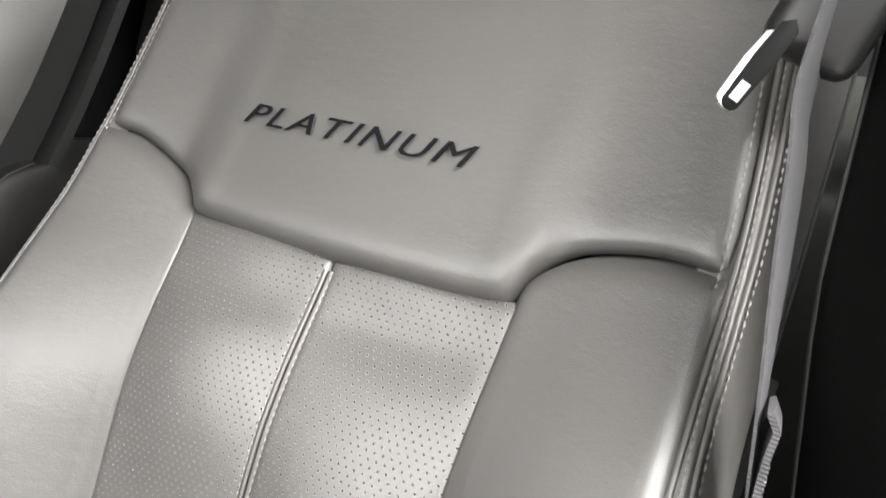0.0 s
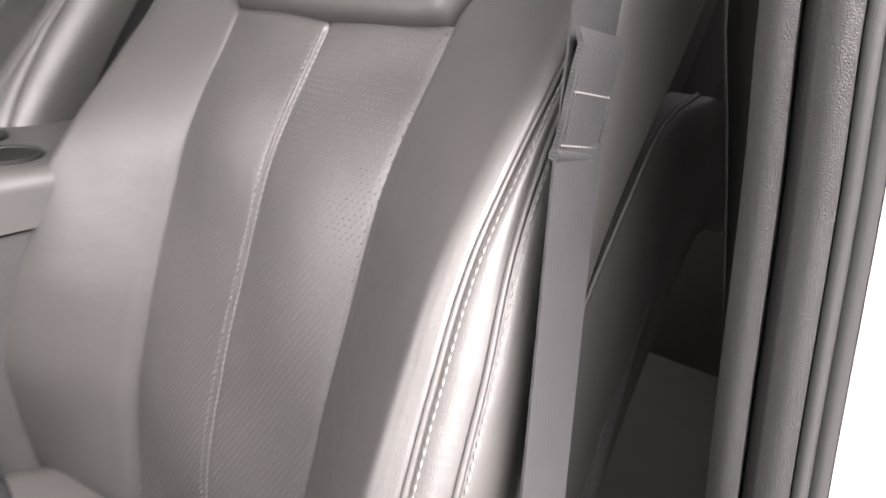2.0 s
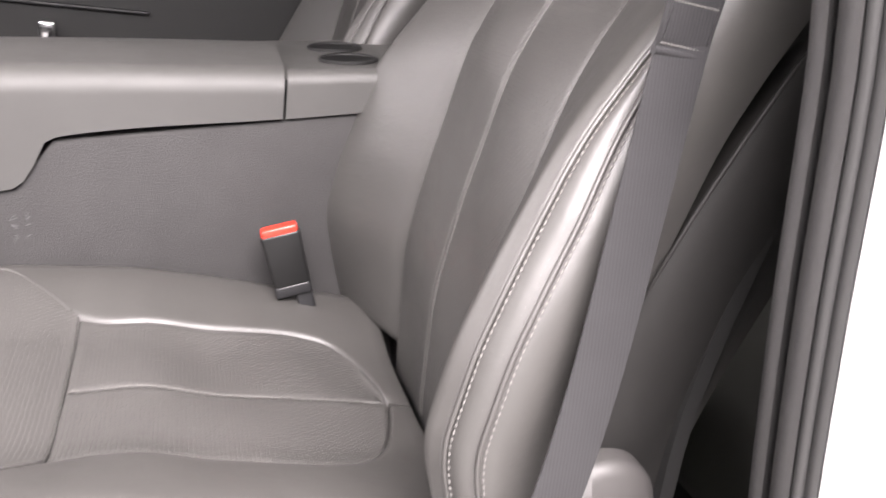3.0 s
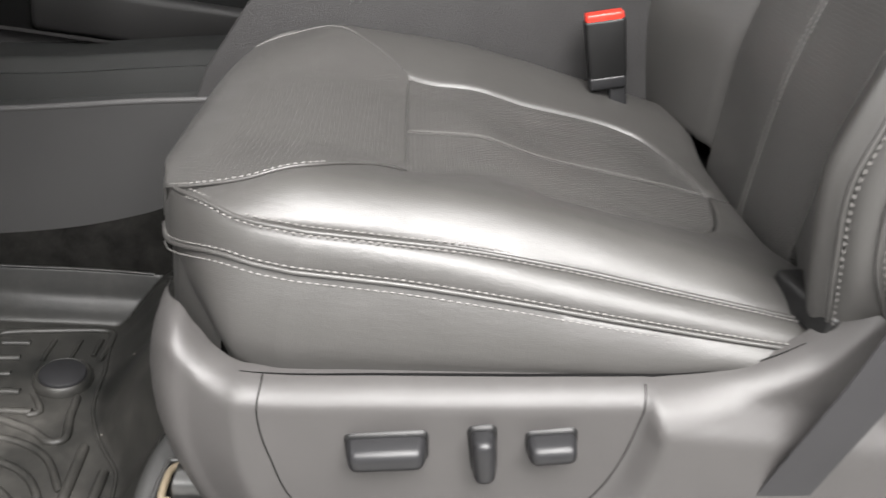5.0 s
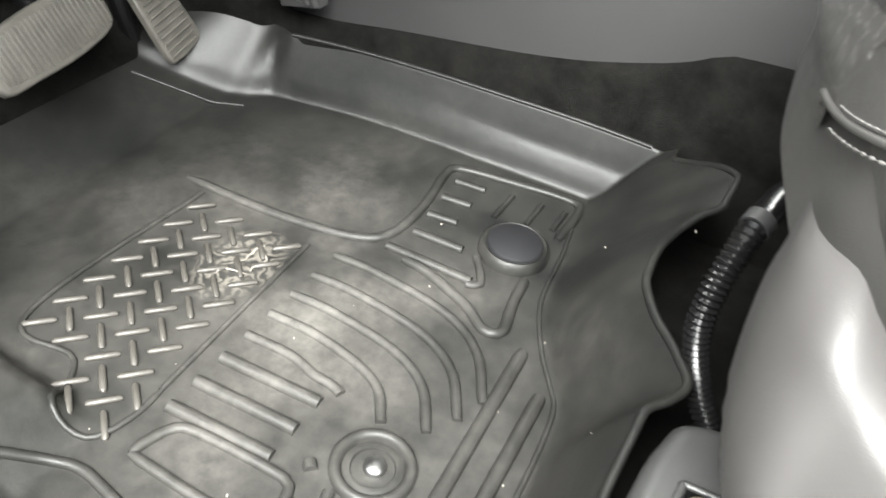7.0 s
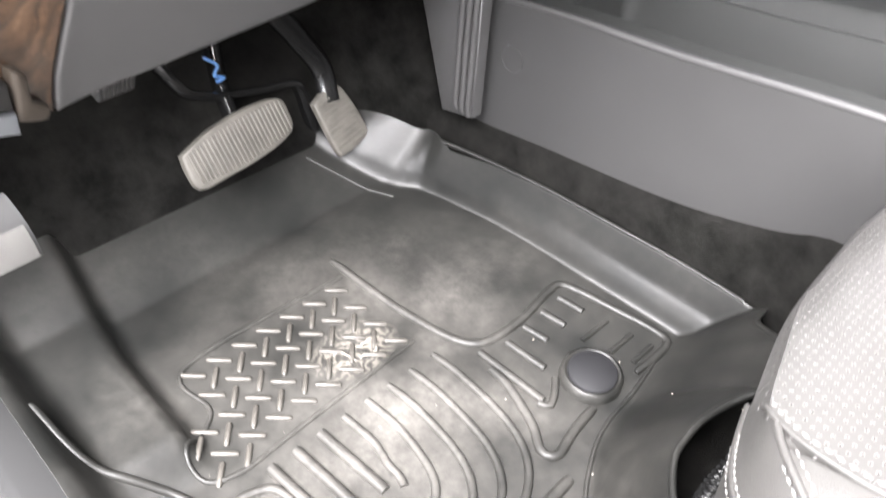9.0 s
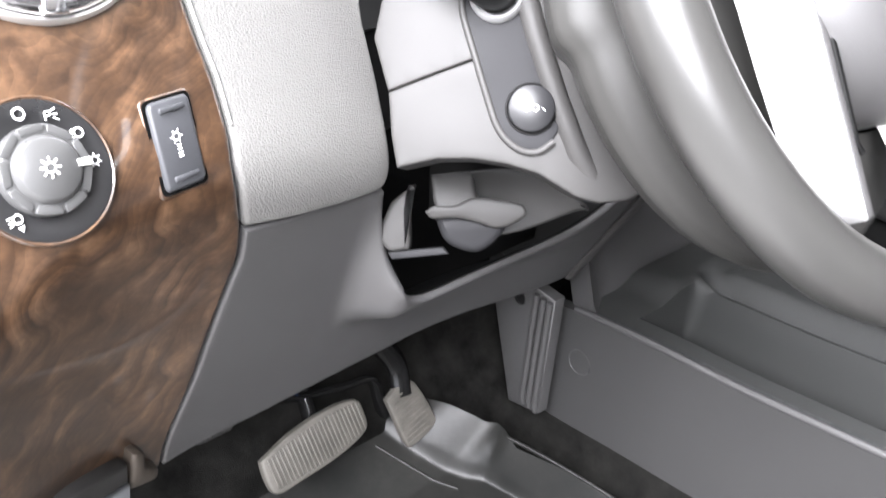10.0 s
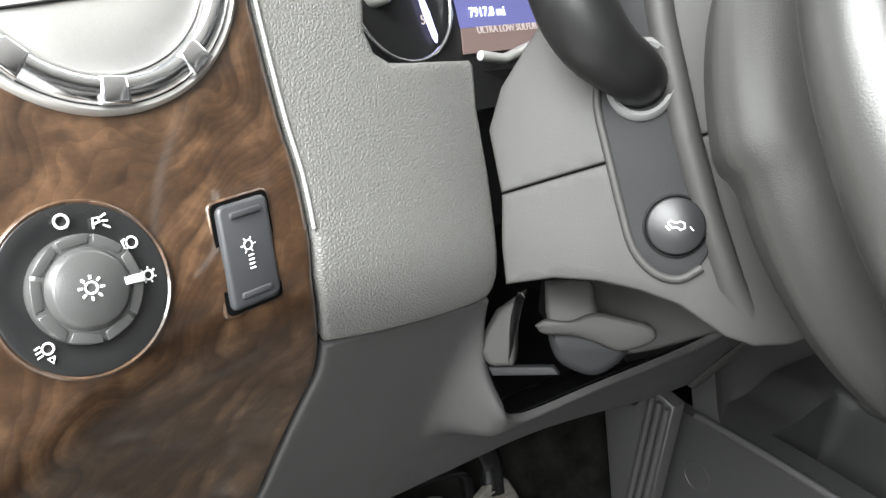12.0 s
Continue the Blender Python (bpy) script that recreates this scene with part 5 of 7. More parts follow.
def build_buckle():
    t = thing("belt_buckle", "black belt buckle with red release button beside the seat", "belt buckle")
    axis = Vector((-0.04, -0.30, 1.0)).normalized()
    side = Vector((0.05, 1, 0.20)).normalized()
    norm = side.cross(axis).normalized() * -1
    side = axis.cross(norm).normalized() * -1
    if side.y < 0:
        side = -side
    o = Vector((-0.217, 0.424, 0.478))
    m = Matrix((( *side, 0), (*norm, 0), (*axis, 0), (0, 0, 0, 1))).transposed()
    m.translation = o
    bm = bmesh.new()

    def taper(v):
        if v.co.z < 0:
            v.co.x *= 0.9
    rounded_box(bm, (0.055, 0.024, 0.085), 0.005, m @ pose(0, 0, 0.042), 3, taper)
    part("buckle_case", bm, BLACK, t)
    bm = bmesh.new()
    rounded_box(bm, (0.050, 0.021, 0.014), 0.004, m @ pose(0, 0, 0.086), 3)
    part("release_button", bm, RED, t, "bright red release button")
    bm = bmesh.new()
    rounded_box(bm, (0.050, 0.026, 0.018), 0.004, m @ pose(-0.001, 0, 0.0))
    part("collar", bm, SWITCH, t)
    bm = bmesh.new()
    rounded_box(bm, (0.024, 0.012, 0.16), 0.004, m @ pose(0.012, 0, -0.08))
    part("stalk", bm, SWITCH, t)
    bm = bmesh.new()
    rounded_box(bm, (0.016, 0.003, 0.010), 0.001, m @ pose(0.010, 0.012, -0.026))
    part("tag", bm, BLUE, t, "small blue tag")


build_belt()
build_buckle()

# ---- centre console ----
CONSOLE_TOP = curve([(-0.72, 0.235), (-0.69, 0.245), (-0.54, 0.278), (-0.40, 0.300), (-0.17, 0.345), (0.0, 0.37), (0.3, 0.40)])


SCUFF_AT = (0.068, 0.552)


def build_console():
    t = thing("centre_console", "grey vinyl centre console with armrest lid and open tray", "centre console")
    bm = bmesh.new()
    sheet(bm, lambda u, v: (-0.27, lerp(-0.72, 0.02, u), lerp(CONSOLE_FOOT(lerp(-0.72, 0.02, u)) - 0.004 * math.sin(u * 9), CONSOLE_TOP(lerp(-0.72, 0.02, u)), v)), 40, 8, (-0.02, 0, 0))
    part("lower_side_panel", bm, CONSOLE_LOW, t)
    bm = bmesh.new()
    lathe(bm, [(0.0207, 0.0), (0.0205, 0.0016), (0.0197, 0.0018), (0.0188, 0.0004), (0.0186, 0.0010), (0.0, 0.0011)], oriented((-0.2705, -0.626, 0.178), (0, 1, 0), (0, 0, 1), (1, 0, 0)), 32)
    part("fastener_cover", bm, CONSOLE_LOW, t)
    bm = bmesh.new()
    tube(bm, [(-0.274, y, CONSOLE_TOP(y) + 0.001) for y in [lerp(-0.655, 0.02, k / 30) for k in range(31)]], 0.0052, 8)
    part("top_edge", bm, GREY_PLASTIC, t)
    # tray: rim, well, far ledge
    bm = bmesh.new()

    def tray(u, v):
        y = lerp(-0.655, 0.02, u)
        x = lerp(-0.274, -0.60, v)
        z = CONSOLE_TOP(y)
        well = step(-0.316, -0.324, x) * step(-0.452, -0.425, x) * step(-0.577, -0.560, y)
        ledge = step(-0.47, -0.51, x) * step(-0.60, -0.54, y)
        ridge = step(-0.36, -0.42, x) * step(-0.53, -0.60, y) * 0.02
        return (x, y, z - 0.125 * well - 0.022 * step(-0.455, -0.475, x) * step(-0.60, -0.56, y) * (1 - ledge) + 0.012 * ledge + ridge)
    sheet(bm, tray, 70, 70, (0, 0, -0.05))
    part("tray", bm, TRAY, t)
    # black sheet that paints in the shadow on the floor of the well
    bm = bmesh.new()
    sheet(bm, lambda u, v: (lerp(-0.335, -0.424, v), lerp(-0.556, 0.0, u), CONSOLE_TOP(lerp(-0.556, 0.0, u)) - 0.121), 30, 6, (0, 0, -0.002))
    part("tray_floor_shade", bm, BLACK, t, "black sheet painting in shade on the tray floor")
    bm = bmesh.new()
    sheet(bm, lambda u, v: (-0.60, lerp(-0.655, 0.6, u), lerp(0.05, 0.32, v)), 6, 4, (0.02, 0, 0))
    part("far_side_panel", bm, CONSOLE_SIDE, t)
    # front riser that climbs to the dash
    bm = bmesh.new()

    def riser(u, v):
        x = lerp(-0.285, -0.60, u)
        k = v * v
        return (x, lerp(-0.640, -0.735, v) + 0.03 * step(0.15, 0.0, u), lerp(0.236, 0.50, 0.35 * v + 0.65 * k))
    sheet(bm, riser, 14, 20, (0, -0.03, -0.03))
    part("front_riser", bm, GREY_PLASTIC, t)
    # forward kick trim with three ribs
    bm = bmesh.new()
    prism(bm, [(-0.645, 0.086), (-0.655, 0.29), (-0.79, 0.29), (-0.705, 0.068)], lambda a, b, c=0.0: Vector((-0.222 + c, a, b)), 0.02, 0.003)
    part("kick_trim", bm, GREY_PLASTIC, t)
    for k in range(3):
        y = -0.652 - 0.0125 * k
        bm = bmesh.new()
        tube(bm, [(-0.2225, y + 0.002, 0.088), (-0.219, y, 0.10), (-0.219, y - 0.008, 0.285)], 0.0048, 8)
        part("kick_rib", bm, GREY_PLASTIC, t)
    bm = bmesh.new()
    lathe(bm, [(0.0105, 0.0005), (0.0105, 0.002), (0.0085, 0.002), (0.0085, 0.0004), (0.0, 0.0004)], oriented((-0.222, -0.716, 0.258), (0, 1, 0), (0, 0, 1), (1, 0, 0)), 24)
    part("trim_hole", bm, BLACK, t)
    # upper body below the armrest
    bm = bmesh.new()
    outline = [(-0.14, 0.35), (-0.125, 0.40), (-0.07, 0.50), (-0.03, 0.575), (0.07, 0.588), (0.115, 0.655), (0.40, 0.699), (0.63, 0.735), (0.63, 0.19), (-0.16, 0.19)]
    prism(bm, outline, lambda a, b, c=0.0: Vector((-0.276 + c, a, b)), 0.30, 0.004)
    part("console_body", bm, CONSOLE_SIDE, t)
    rng = random.Random(3)
    for k in range(6):
        y, z = SCUFF_AT[0] + 0.014 * (k % 2) + rng.uniform(-0.004, 0.004), SCUFF_AT[1] - 0.016 * (k // 2)
        bm = bmesh.new()
        tube(bm, spline([(-0.2762, y + rng.uniform(-0.006, 0.006), z + rng.uniform(-0.006, 0.006)) for j in range(4)], 5), 0.0012, 6, 0.4)
        part("scuff_mark", bm, SCUFF, t, "pale scuff on the vinyl")
    # armrest lid, soft, with a dropped nose
    bm = bmesh.new()
    low = curve([(-0.22, 0.560), (-0.06, 0.575), (0.065, 0.590), (0.085, 0.606), (0.108, 0.655), (0.13, 0.664), (0.40, 0.703)])
    high = curve([(-0.24, 0.62), (-0.20, 0.675), (-0.14, 0.712), (-0.05, 0.735), (0.10, 0.750), (0.40, 0.772)])

    def lid(u, v):
        y = lerp(-0.24, 0.401, u)
        q = v * 4
        lo, hi = low(y), max(high(y), low(y) + 0.02)
        r = 0.035
        if q < 1:
            return (-0.268, y, lerp(lo, hi - r, q))
        if q < 2:
            a = (q - 1) * math.pi / 2
            return (-0.268 - r * (1 - math.cos(a)), y, hi - r + r * math.sin(a))
        if q < 3:
            x = lerp(-0.268 - r, -0.565 + r, q - 2)
            return (x, y, hi + 0.010 * math.sin(math.pi * (q - 2)))
        a = (q - 3)
        return (-0.565 + r * (1 - a), y, lerp(hi, lo, a * a))
    sheet(bm, lid, 50, 40)
    part("armrest_lid", bm, ARMREST, t, "smooth grey padded armrest lid")
    bm = bmesh.new()
    sheet(bm, lambda u, v: Vector(lid(1.0, v)).lerp(Vector((-0.42, 0.401, 0.70)), u), 4, 40)
    part("lid_end", bm, ARMREST, t)
    bm = bmesh.new()
    sheet(bm, lambda u, v: Vector(lid(0.0, v)).lerp(Vector((-0.42, -0.24, 0.57)), u), 4, 40)
    part("lid_end", bm, ARMREST, t)
    bm = bmesh.new()

    def rear(u, v):
        y = lerp(0.405, 0.64, u)
        hi = 0.768 + (y - 0.405) * 0.10
        q = v * 3
        if q < 1:
            return (-0.270, y, lerp(0.702 + (y - 0.4) * 0.15, hi - 0.02, q))
        if q < 2:
            a = (q - 1) * math.pi / 2
            return (-0.270 - 0.02 * (1 - math.cos(a)), y, hi - 0.02 + 0.02 * math.sin(a))
        return (lerp(-0.29, -0.57, q - 2), y, hi)
    sheet(bm, rear, 12, 36)
    part("rear_deck", bm, ARMREST, t)
    for x in (-0.35, -0.47):
        bm = bmesh.new()
        lathe(bm, [(0.043, 0.0), (0.043, 0.004), (0.040, 0.005), (0.037, 0.003), (0.035, -0.05)], oriented((x, 0.50, 0.778), (1, 0, 0), (0, 0.995, 0.1), (0, -0.1, 0.995)), 32)
        part("cup_ring", bm, DARK_PLASTIC, t, "dark cup holder ring")
        bm = bmesh.new()
        lathe(bm, [(0.040, 0.0015), (0.0, 0.0015)], oriented((x, 0.50, 0.7785), (1, 0, 0), (0, 0.995, 0.1), (0, -0.1, 0.995)), 32)
        part("cup_well", bm, BLACK, t)
    return t


build_console()

# ---- dashboard ----
DASH = oriented((0.414, -0.527, 0.723), (0.967, 0.253, 0.0), (0.125, -0.475, 0.871), (-0.221, 0.842, 0.491))
COLUMN = oriented((0.118, -0.455, 0.724), (-0.684, 0.730, 0.0), (-0.350, -0.328, 0.877), (0.640, 0.600, 0.480))
HOLLOW = oriented((0.083, -0.4805, 0.703), (-0.752, 0.803, 0.0), (-0.385, -0.361, 0.965), (0.704, 0.660, 0.528))
WOOD_EDGE = [(0.3025, 0.84), (0.3005, 0.791), (0.2985, 0.762), (0.2955, 0.738), (0.2955, 0.712), (0.298, 0.687), (0.295, 0.660), (0.290, 0.633), (0.2885, 0.602), (0.2925, 0.581), (0.298, 0.556), (0.306, 0.515), (0.316, 0.460), (0.3355, 0.386), (0.339, 0.345)]


def dash_y(x, z):
    """Face of the dash: an upper slope that turns under into the knee panel."""
    upper = -0.527 + (0.221 * (x - 0.414) - 0.491 * (z - 0.723)) / 0.842
    lower = -0.551 + 0.04 * (x - 0.29) + 0.31 * (z - 0.631) + 2.0 * max(0.0, x - 0.30) ** 2
    k = 0.022
    return min(upper, lower) - k / 4 * max(0.0, 1 - abs(upper - lower) / k) ** 2


def scoop(x, z):
    """How far the panel swells out under the steering column."""
    near = 0.045 * step(0.435, 0.487, z) * step(0.63, 0.505, z)
    far = lerp(0.03, 0.07, clamp((z - 0.36) / 0.25))
    return step(0.172, 0.132, x) * lerp(near, far, step(0.05, -0.2, x))


def dash_face(x, z, w=0.0, swell=False):
    f = (lambda a, b: dash_y(a, b) + scoop(a, b)) if swell else dash_y
    e = 0.002
    n = Vector((-(f(x + e, z) - f(x - e, z)) / (2 * e), 1.0, -(f(x, z + e) - f(x, z - e)) / (2 * e))).normalized()
    return Vector((x, f(x, z), z)) + n * w


def curved(outline, n=4):
    return [(p.x, p.y) for p in spline([(a, b, 0) for a, b in outline], n)]


def dash_plate(name, outline, material, parent, w=0.0, depth=0.04, bevel=0.005, label="", frame_=None, segments=3, grid=0.0):
    bm = bmesh.new()
    f = frame_ or DASH
    prism(bm, outline, lambda a, b, c=0.0: f(a, b, c + w), depth, bevel, segments, grid)
    return part(name, bm, material, parent, label)


def bezel_place(u, v, w, frame_=None):
    f = frame_ or DASH
    return lambda a, b, c=0.0: f(u + a, v + b, w + c)


def mark(points, r, place, parent, name="mark", closed=False):
    """A thin printed line."""
    bm = bmesh.new()
    P = [place(*p) for p in points]
    if closed:
        P.append(P[0])
    tube(bm, P, r * 1.05, 5)
    part(name, bm, PRINT, parent)


def circle(u, v, r, n=16, a0=0.0, a1=2 * math.pi):
    return [(u + r * math.cos(a0 + (a1 - a0) * k / n), v + r * math.sin(a0 + (a1 - a0) * k / n)) for k in range(n + 1)]


def build_wood():
    t = thing("dash_trim", "polished brown burl wood dash trim panel", "dash trim")
    outline = curved(WOOD_EDGE, 4) + [(0.352, 0.353), (0.384, 0.376), (0.430, 0.410), (0.468, 0.434), (0.52, 0.458), (0.56, 0.48), (0.56, 0.84)]
    bm = bmesh.new()
    prism(bm, outline, lambda a, b, c=0.0: dash_face(a, b, c), 0.03, 0.005, 4, 0.012)
    part("wood_panel", bm, WOOD, t)
    bm = bmesh.new()
    tube(bm, [dash_face(a - 0.0016, b, 0.001) for a, b in curved(WOOD_EDGE[:5], 4)], 0.0013, 6)
    part("bright_edge", bm, SATIN, t)
    return t


def build_vent():
    t = thing("air_vent", "round air vent with chrome ring and silver disc", "air vent")
    p = bezel_place(-0.050, 0.1445, 0.0)
    bm = bmesh.new()
    lathe(bm, [(0.0755, -0.02), (0.0755, 0.004), (0.0735, 0.006), (0.0715, 0.004)], p, 64)
    part("outer_rim", bm, SATIN, t)
    bm = bmesh.new()
    lathe(bm, [(0.0715, 0.002), (0.070, 0.007), (0.0665, 0.010), (0.062, 0.011), (0.0585, 0.009), (0.0575, 0.002), (0.0575, -0.02)], p, 64)
    part("chrome_ring", bm, CHROME, t, "chrome ring with clear spokes")
    for k in range(8):
        a = math.radians(-120 + 40 * k)
        bm = bmesh.new()
        m = [(0.0585, -0.006), (0.0715, -0.007), (0.0715, 0.007), (0.0585, 0.006)]
        prism(bm, [(r * math.cos(a) - d * math.sin(a), r * math.sin(a) + d * math.cos(a)) for r, d in m], lambda x, y, c=0.0: p(x, y, 0.0115 + c), 0.006, 0.0015)
        part("ring_pad", bm, CHROME, t)
    bm = bmesh.new()
    lathe(bm, [(0.0570, -0.01), (0.0570, 0.004), (0.0555, 0.0055), (0.03, 0.0085), (0.0, 0.0095)], p, 48)
    part("vent_disc", bm, SATIN, t, "satin silver vent disc")
    for b in (-0.022, 0.012):
        bm = bmesh.new()
        tube(bm, [p(a, b + 0.12 * a * a, 0.0095 - 0.0009 * (abs(a) / 0.03) ** 2) for a in [lerp(-0.052, 0.052, k / 14) for k in range(15)]], 0.0009, 5)
        part("slat_gap", bm, BLACK, t)
    return t


def build_light_switch():
    t = thing("headlight_switch", "round black headlight switch with white symbols", "light switch")
    p = bezel_place(0.003, 0.0, 0.0022)
    bm = bmesh.new()
    lathe(bm, [(0.0402, -0.005), (0.0402, 0.0008), (0.0393, 0.0014), (0.0383, 0.0008)], p, 64)
    part("bezel_rim", bm, WOOD, t)
    bm = bmesh.new()
    lathe(bm, [(0.0385, -0.006), (0.0385, 0.0005), (0.0375, 0.0012), (0.031, -0.0012), (0.0, -0.0012)], p, 64)
    part("dial_face", bm, DIAL, t)
    bm = bmesh.new()
    n = 48
    prof = [(0.0246, -0.001), (0.0246, 0.0034), (0.0238, 0.0052), (0.0215, 0.0060), (0.0185, 0.0060), (0.0168, 0.0098), (0.0156, 0.0110), (0.0, 0.0112)]
    lathe(bm, prof, p, n)
    knob = part("knob", bm, KNOB, t)
    for k in range(9):
        a = math.radians(40 * k + 12)
        bm = bmesh.new()
        prism(bm, [(r * math.cos(a) - d * math.sin(a), r * math.sin(a) + d * math.cos(a)) for r, d in ((0.0192, -0.0060), (0.0233, -0.0074), (0.0240, -0.0030), (0.0240, 0.0030), (0.0233, 0.0074), (0.0192, 0.0060))], lambda x, y, c=0.0: p(x, y, 0.0065 + c), 0.002, 0.0005)
        part("grip", bm, KNOB, knob)
    bm = bmesh.new()
    prism(bm, [(-0.0145, -0.0002), (-0.0248, -0.0014), (-0.0246, -0.0056), (-0.0143, -0.0036)], lambda x, y, c=0.0: p(x, y, 0.0114 - 0.45 * max(0.0, math.hypot(x, y) - 0.0160) + c), 0.006, 0.0004)
    part("pointer", bm, PRINT, knob, "white pointer bar")
    q = lambda a, b: p(a, b, 0.0115)
    mark(circle(0.0005, 0.0005, 0.0026), 0.0005, q, knob)
    for k in range(8):
        a = k * math.pi / 4 + 0.2
        mark([(0.0005 + 0.0038 * math.cos(a), 0.0005 + 0.0038 * math.sin(a)), (0.0005 + 0.0056 * math.cos(a), 0.0005 + 0.0056 * math.sin(a))], 0.0006, q, knob)
    f = lambda a, b: p(a, b, 0.0006)
    mark(circle(-0.001, 0.0312, 0.0030), 0.0006, f, t)
    # side lamps, headlamps, automatic, fog lamps
    mark([(-0.0132, 0.0240), (-0.0142, 0.0285), (-0.0166, 0.0282), (-0.0168, 0.0262), (-0.0138, 0.0258)], 0.0005, f, t)
    for d in (-0.0018, 0.0, 0.0018):
        mark([(-0.0178, 0.0262 + d), (-0.0204, 0.0256 + d * 1.8)], 0.00045, f, t)
    mark(circle(-0.0272, 0.0128, 0.0026, 12), 0.0005, f, t)
    mark([(-0.0246, 0.0152), (-0.0232, 0.0149), (-0.0232, 0.0111), (-0.0246, 0.0106)], 0.0005, f, t)
    mark(circle(-0.0292, -0.0040, 0.0022, 12), 0.0005, f, t)
    for k in range(7):
        a = k * 2 * math.pi / 7
        mark([(-0.0292 + 0.0030 * math.cos(a), -0.0040 + 0.0030 * math.sin(a)), (-0.0292 + 0.0040 * math.cos(a), -0.0040 + 0.0040 * math.sin(a))], 0.0004, f, t)
    mark(circle(0.0230, -0.0185, 0.0024, 12), 0.0005, f, t)
    for d in (-0.002, 0.0, 0.002):
        mark([(0.0258, -0.0185 + d), (0.0282, -0.0190 + d)], 0.0004, f, t)
    mark([(0.0215, -0.0228), (0.0245, -0.0228), (0.0230, -0.0252)], 0.0005, f, t, closed=True)
    return t


def build_dimmer():
    t = thing("dimmer_switch", "dark grey rocker dimmer switch set in wood trim", "switch")
    u, v = -0.0805, -0.0115
    turn = math.radians(7)
    c, s = math.cos(turn), math.sin(turn)
    place = lambda a, b, w=0.0: DASH(u + a * c - b * s, v + a * s * 0.2 + b * c, w - 0.12 * max(0.0, 0.02 - b))

    def plate(name, hw, hh, w, depth, bevel, material, r=0.004, parent=t):
        bm = bmesh.new()
        out = []
        for cx, cy, a0 in ((hw - r, hh - r, 0), (-hw + r, hh - r, 90), (-hw + r, -hh + r, 180), (hw - r, -hh + r, 270)):
            for k in range(4):
                a = math.radians(a0 + 30 * k)
                out.append((cx + r * math.cos(a), cy + r * math.sin(a)))
        prism(bm, out, lambda a, b, q=0.0: place(a, b, q + w), depth, bevel)
        return part(name, bm, material, parent)
    plate("wood_surround", 0.0184, 0.0300, 0.0014, 0.010, 0.0012, WOOD)
    plate("recess", 0.0172, 0.0288, 0.0020, 0.004, 0.0, MATT_BLACK)
    body = plate("rocker", 0.0150, 0.0268, 0.0052, 0.008, 0.0022, ROCKER)
    for b in (0.0205, -0.0205):
        bm = bmesh.new()
        rounded = [(-0.0085, b - 0.0016), (0.0085, b - 0.0016), (0.0092, b), (0.0085, b + 0.0016), (-0.0085, b + 0.0016), (-0.0092, b)]
        prism(bm, rounded, lambda a, q, w=0.0: place(a, q, w + 0.0066), 0.003, 0.0006)
        part("grip_bar", bm, ROCKER, body)
    f = lambda a, b: place(a, b, 0.0054)
    mark(circle(0.0010, 0.0040, 0.0024, 10), 0.0004, f, body)
    for k in range(6):
        a = k * math.pi / 3
        mark([(0.0010 + 0.0031 * math.cos(a), 0.0040 + 0.0031 * math.sin(a)), (0.0010 + 0.0043 * math.cos(a), 0.0040 + 0.0043 * math.sin(a))], 0.0003, f, body)
    for k in range(4):
        mark([(-0.0012, -0.0015 - 0.0022 * k), (0.0016, -0.0015 - 0.0022 * k)], 0.00045, f, body)
    return t


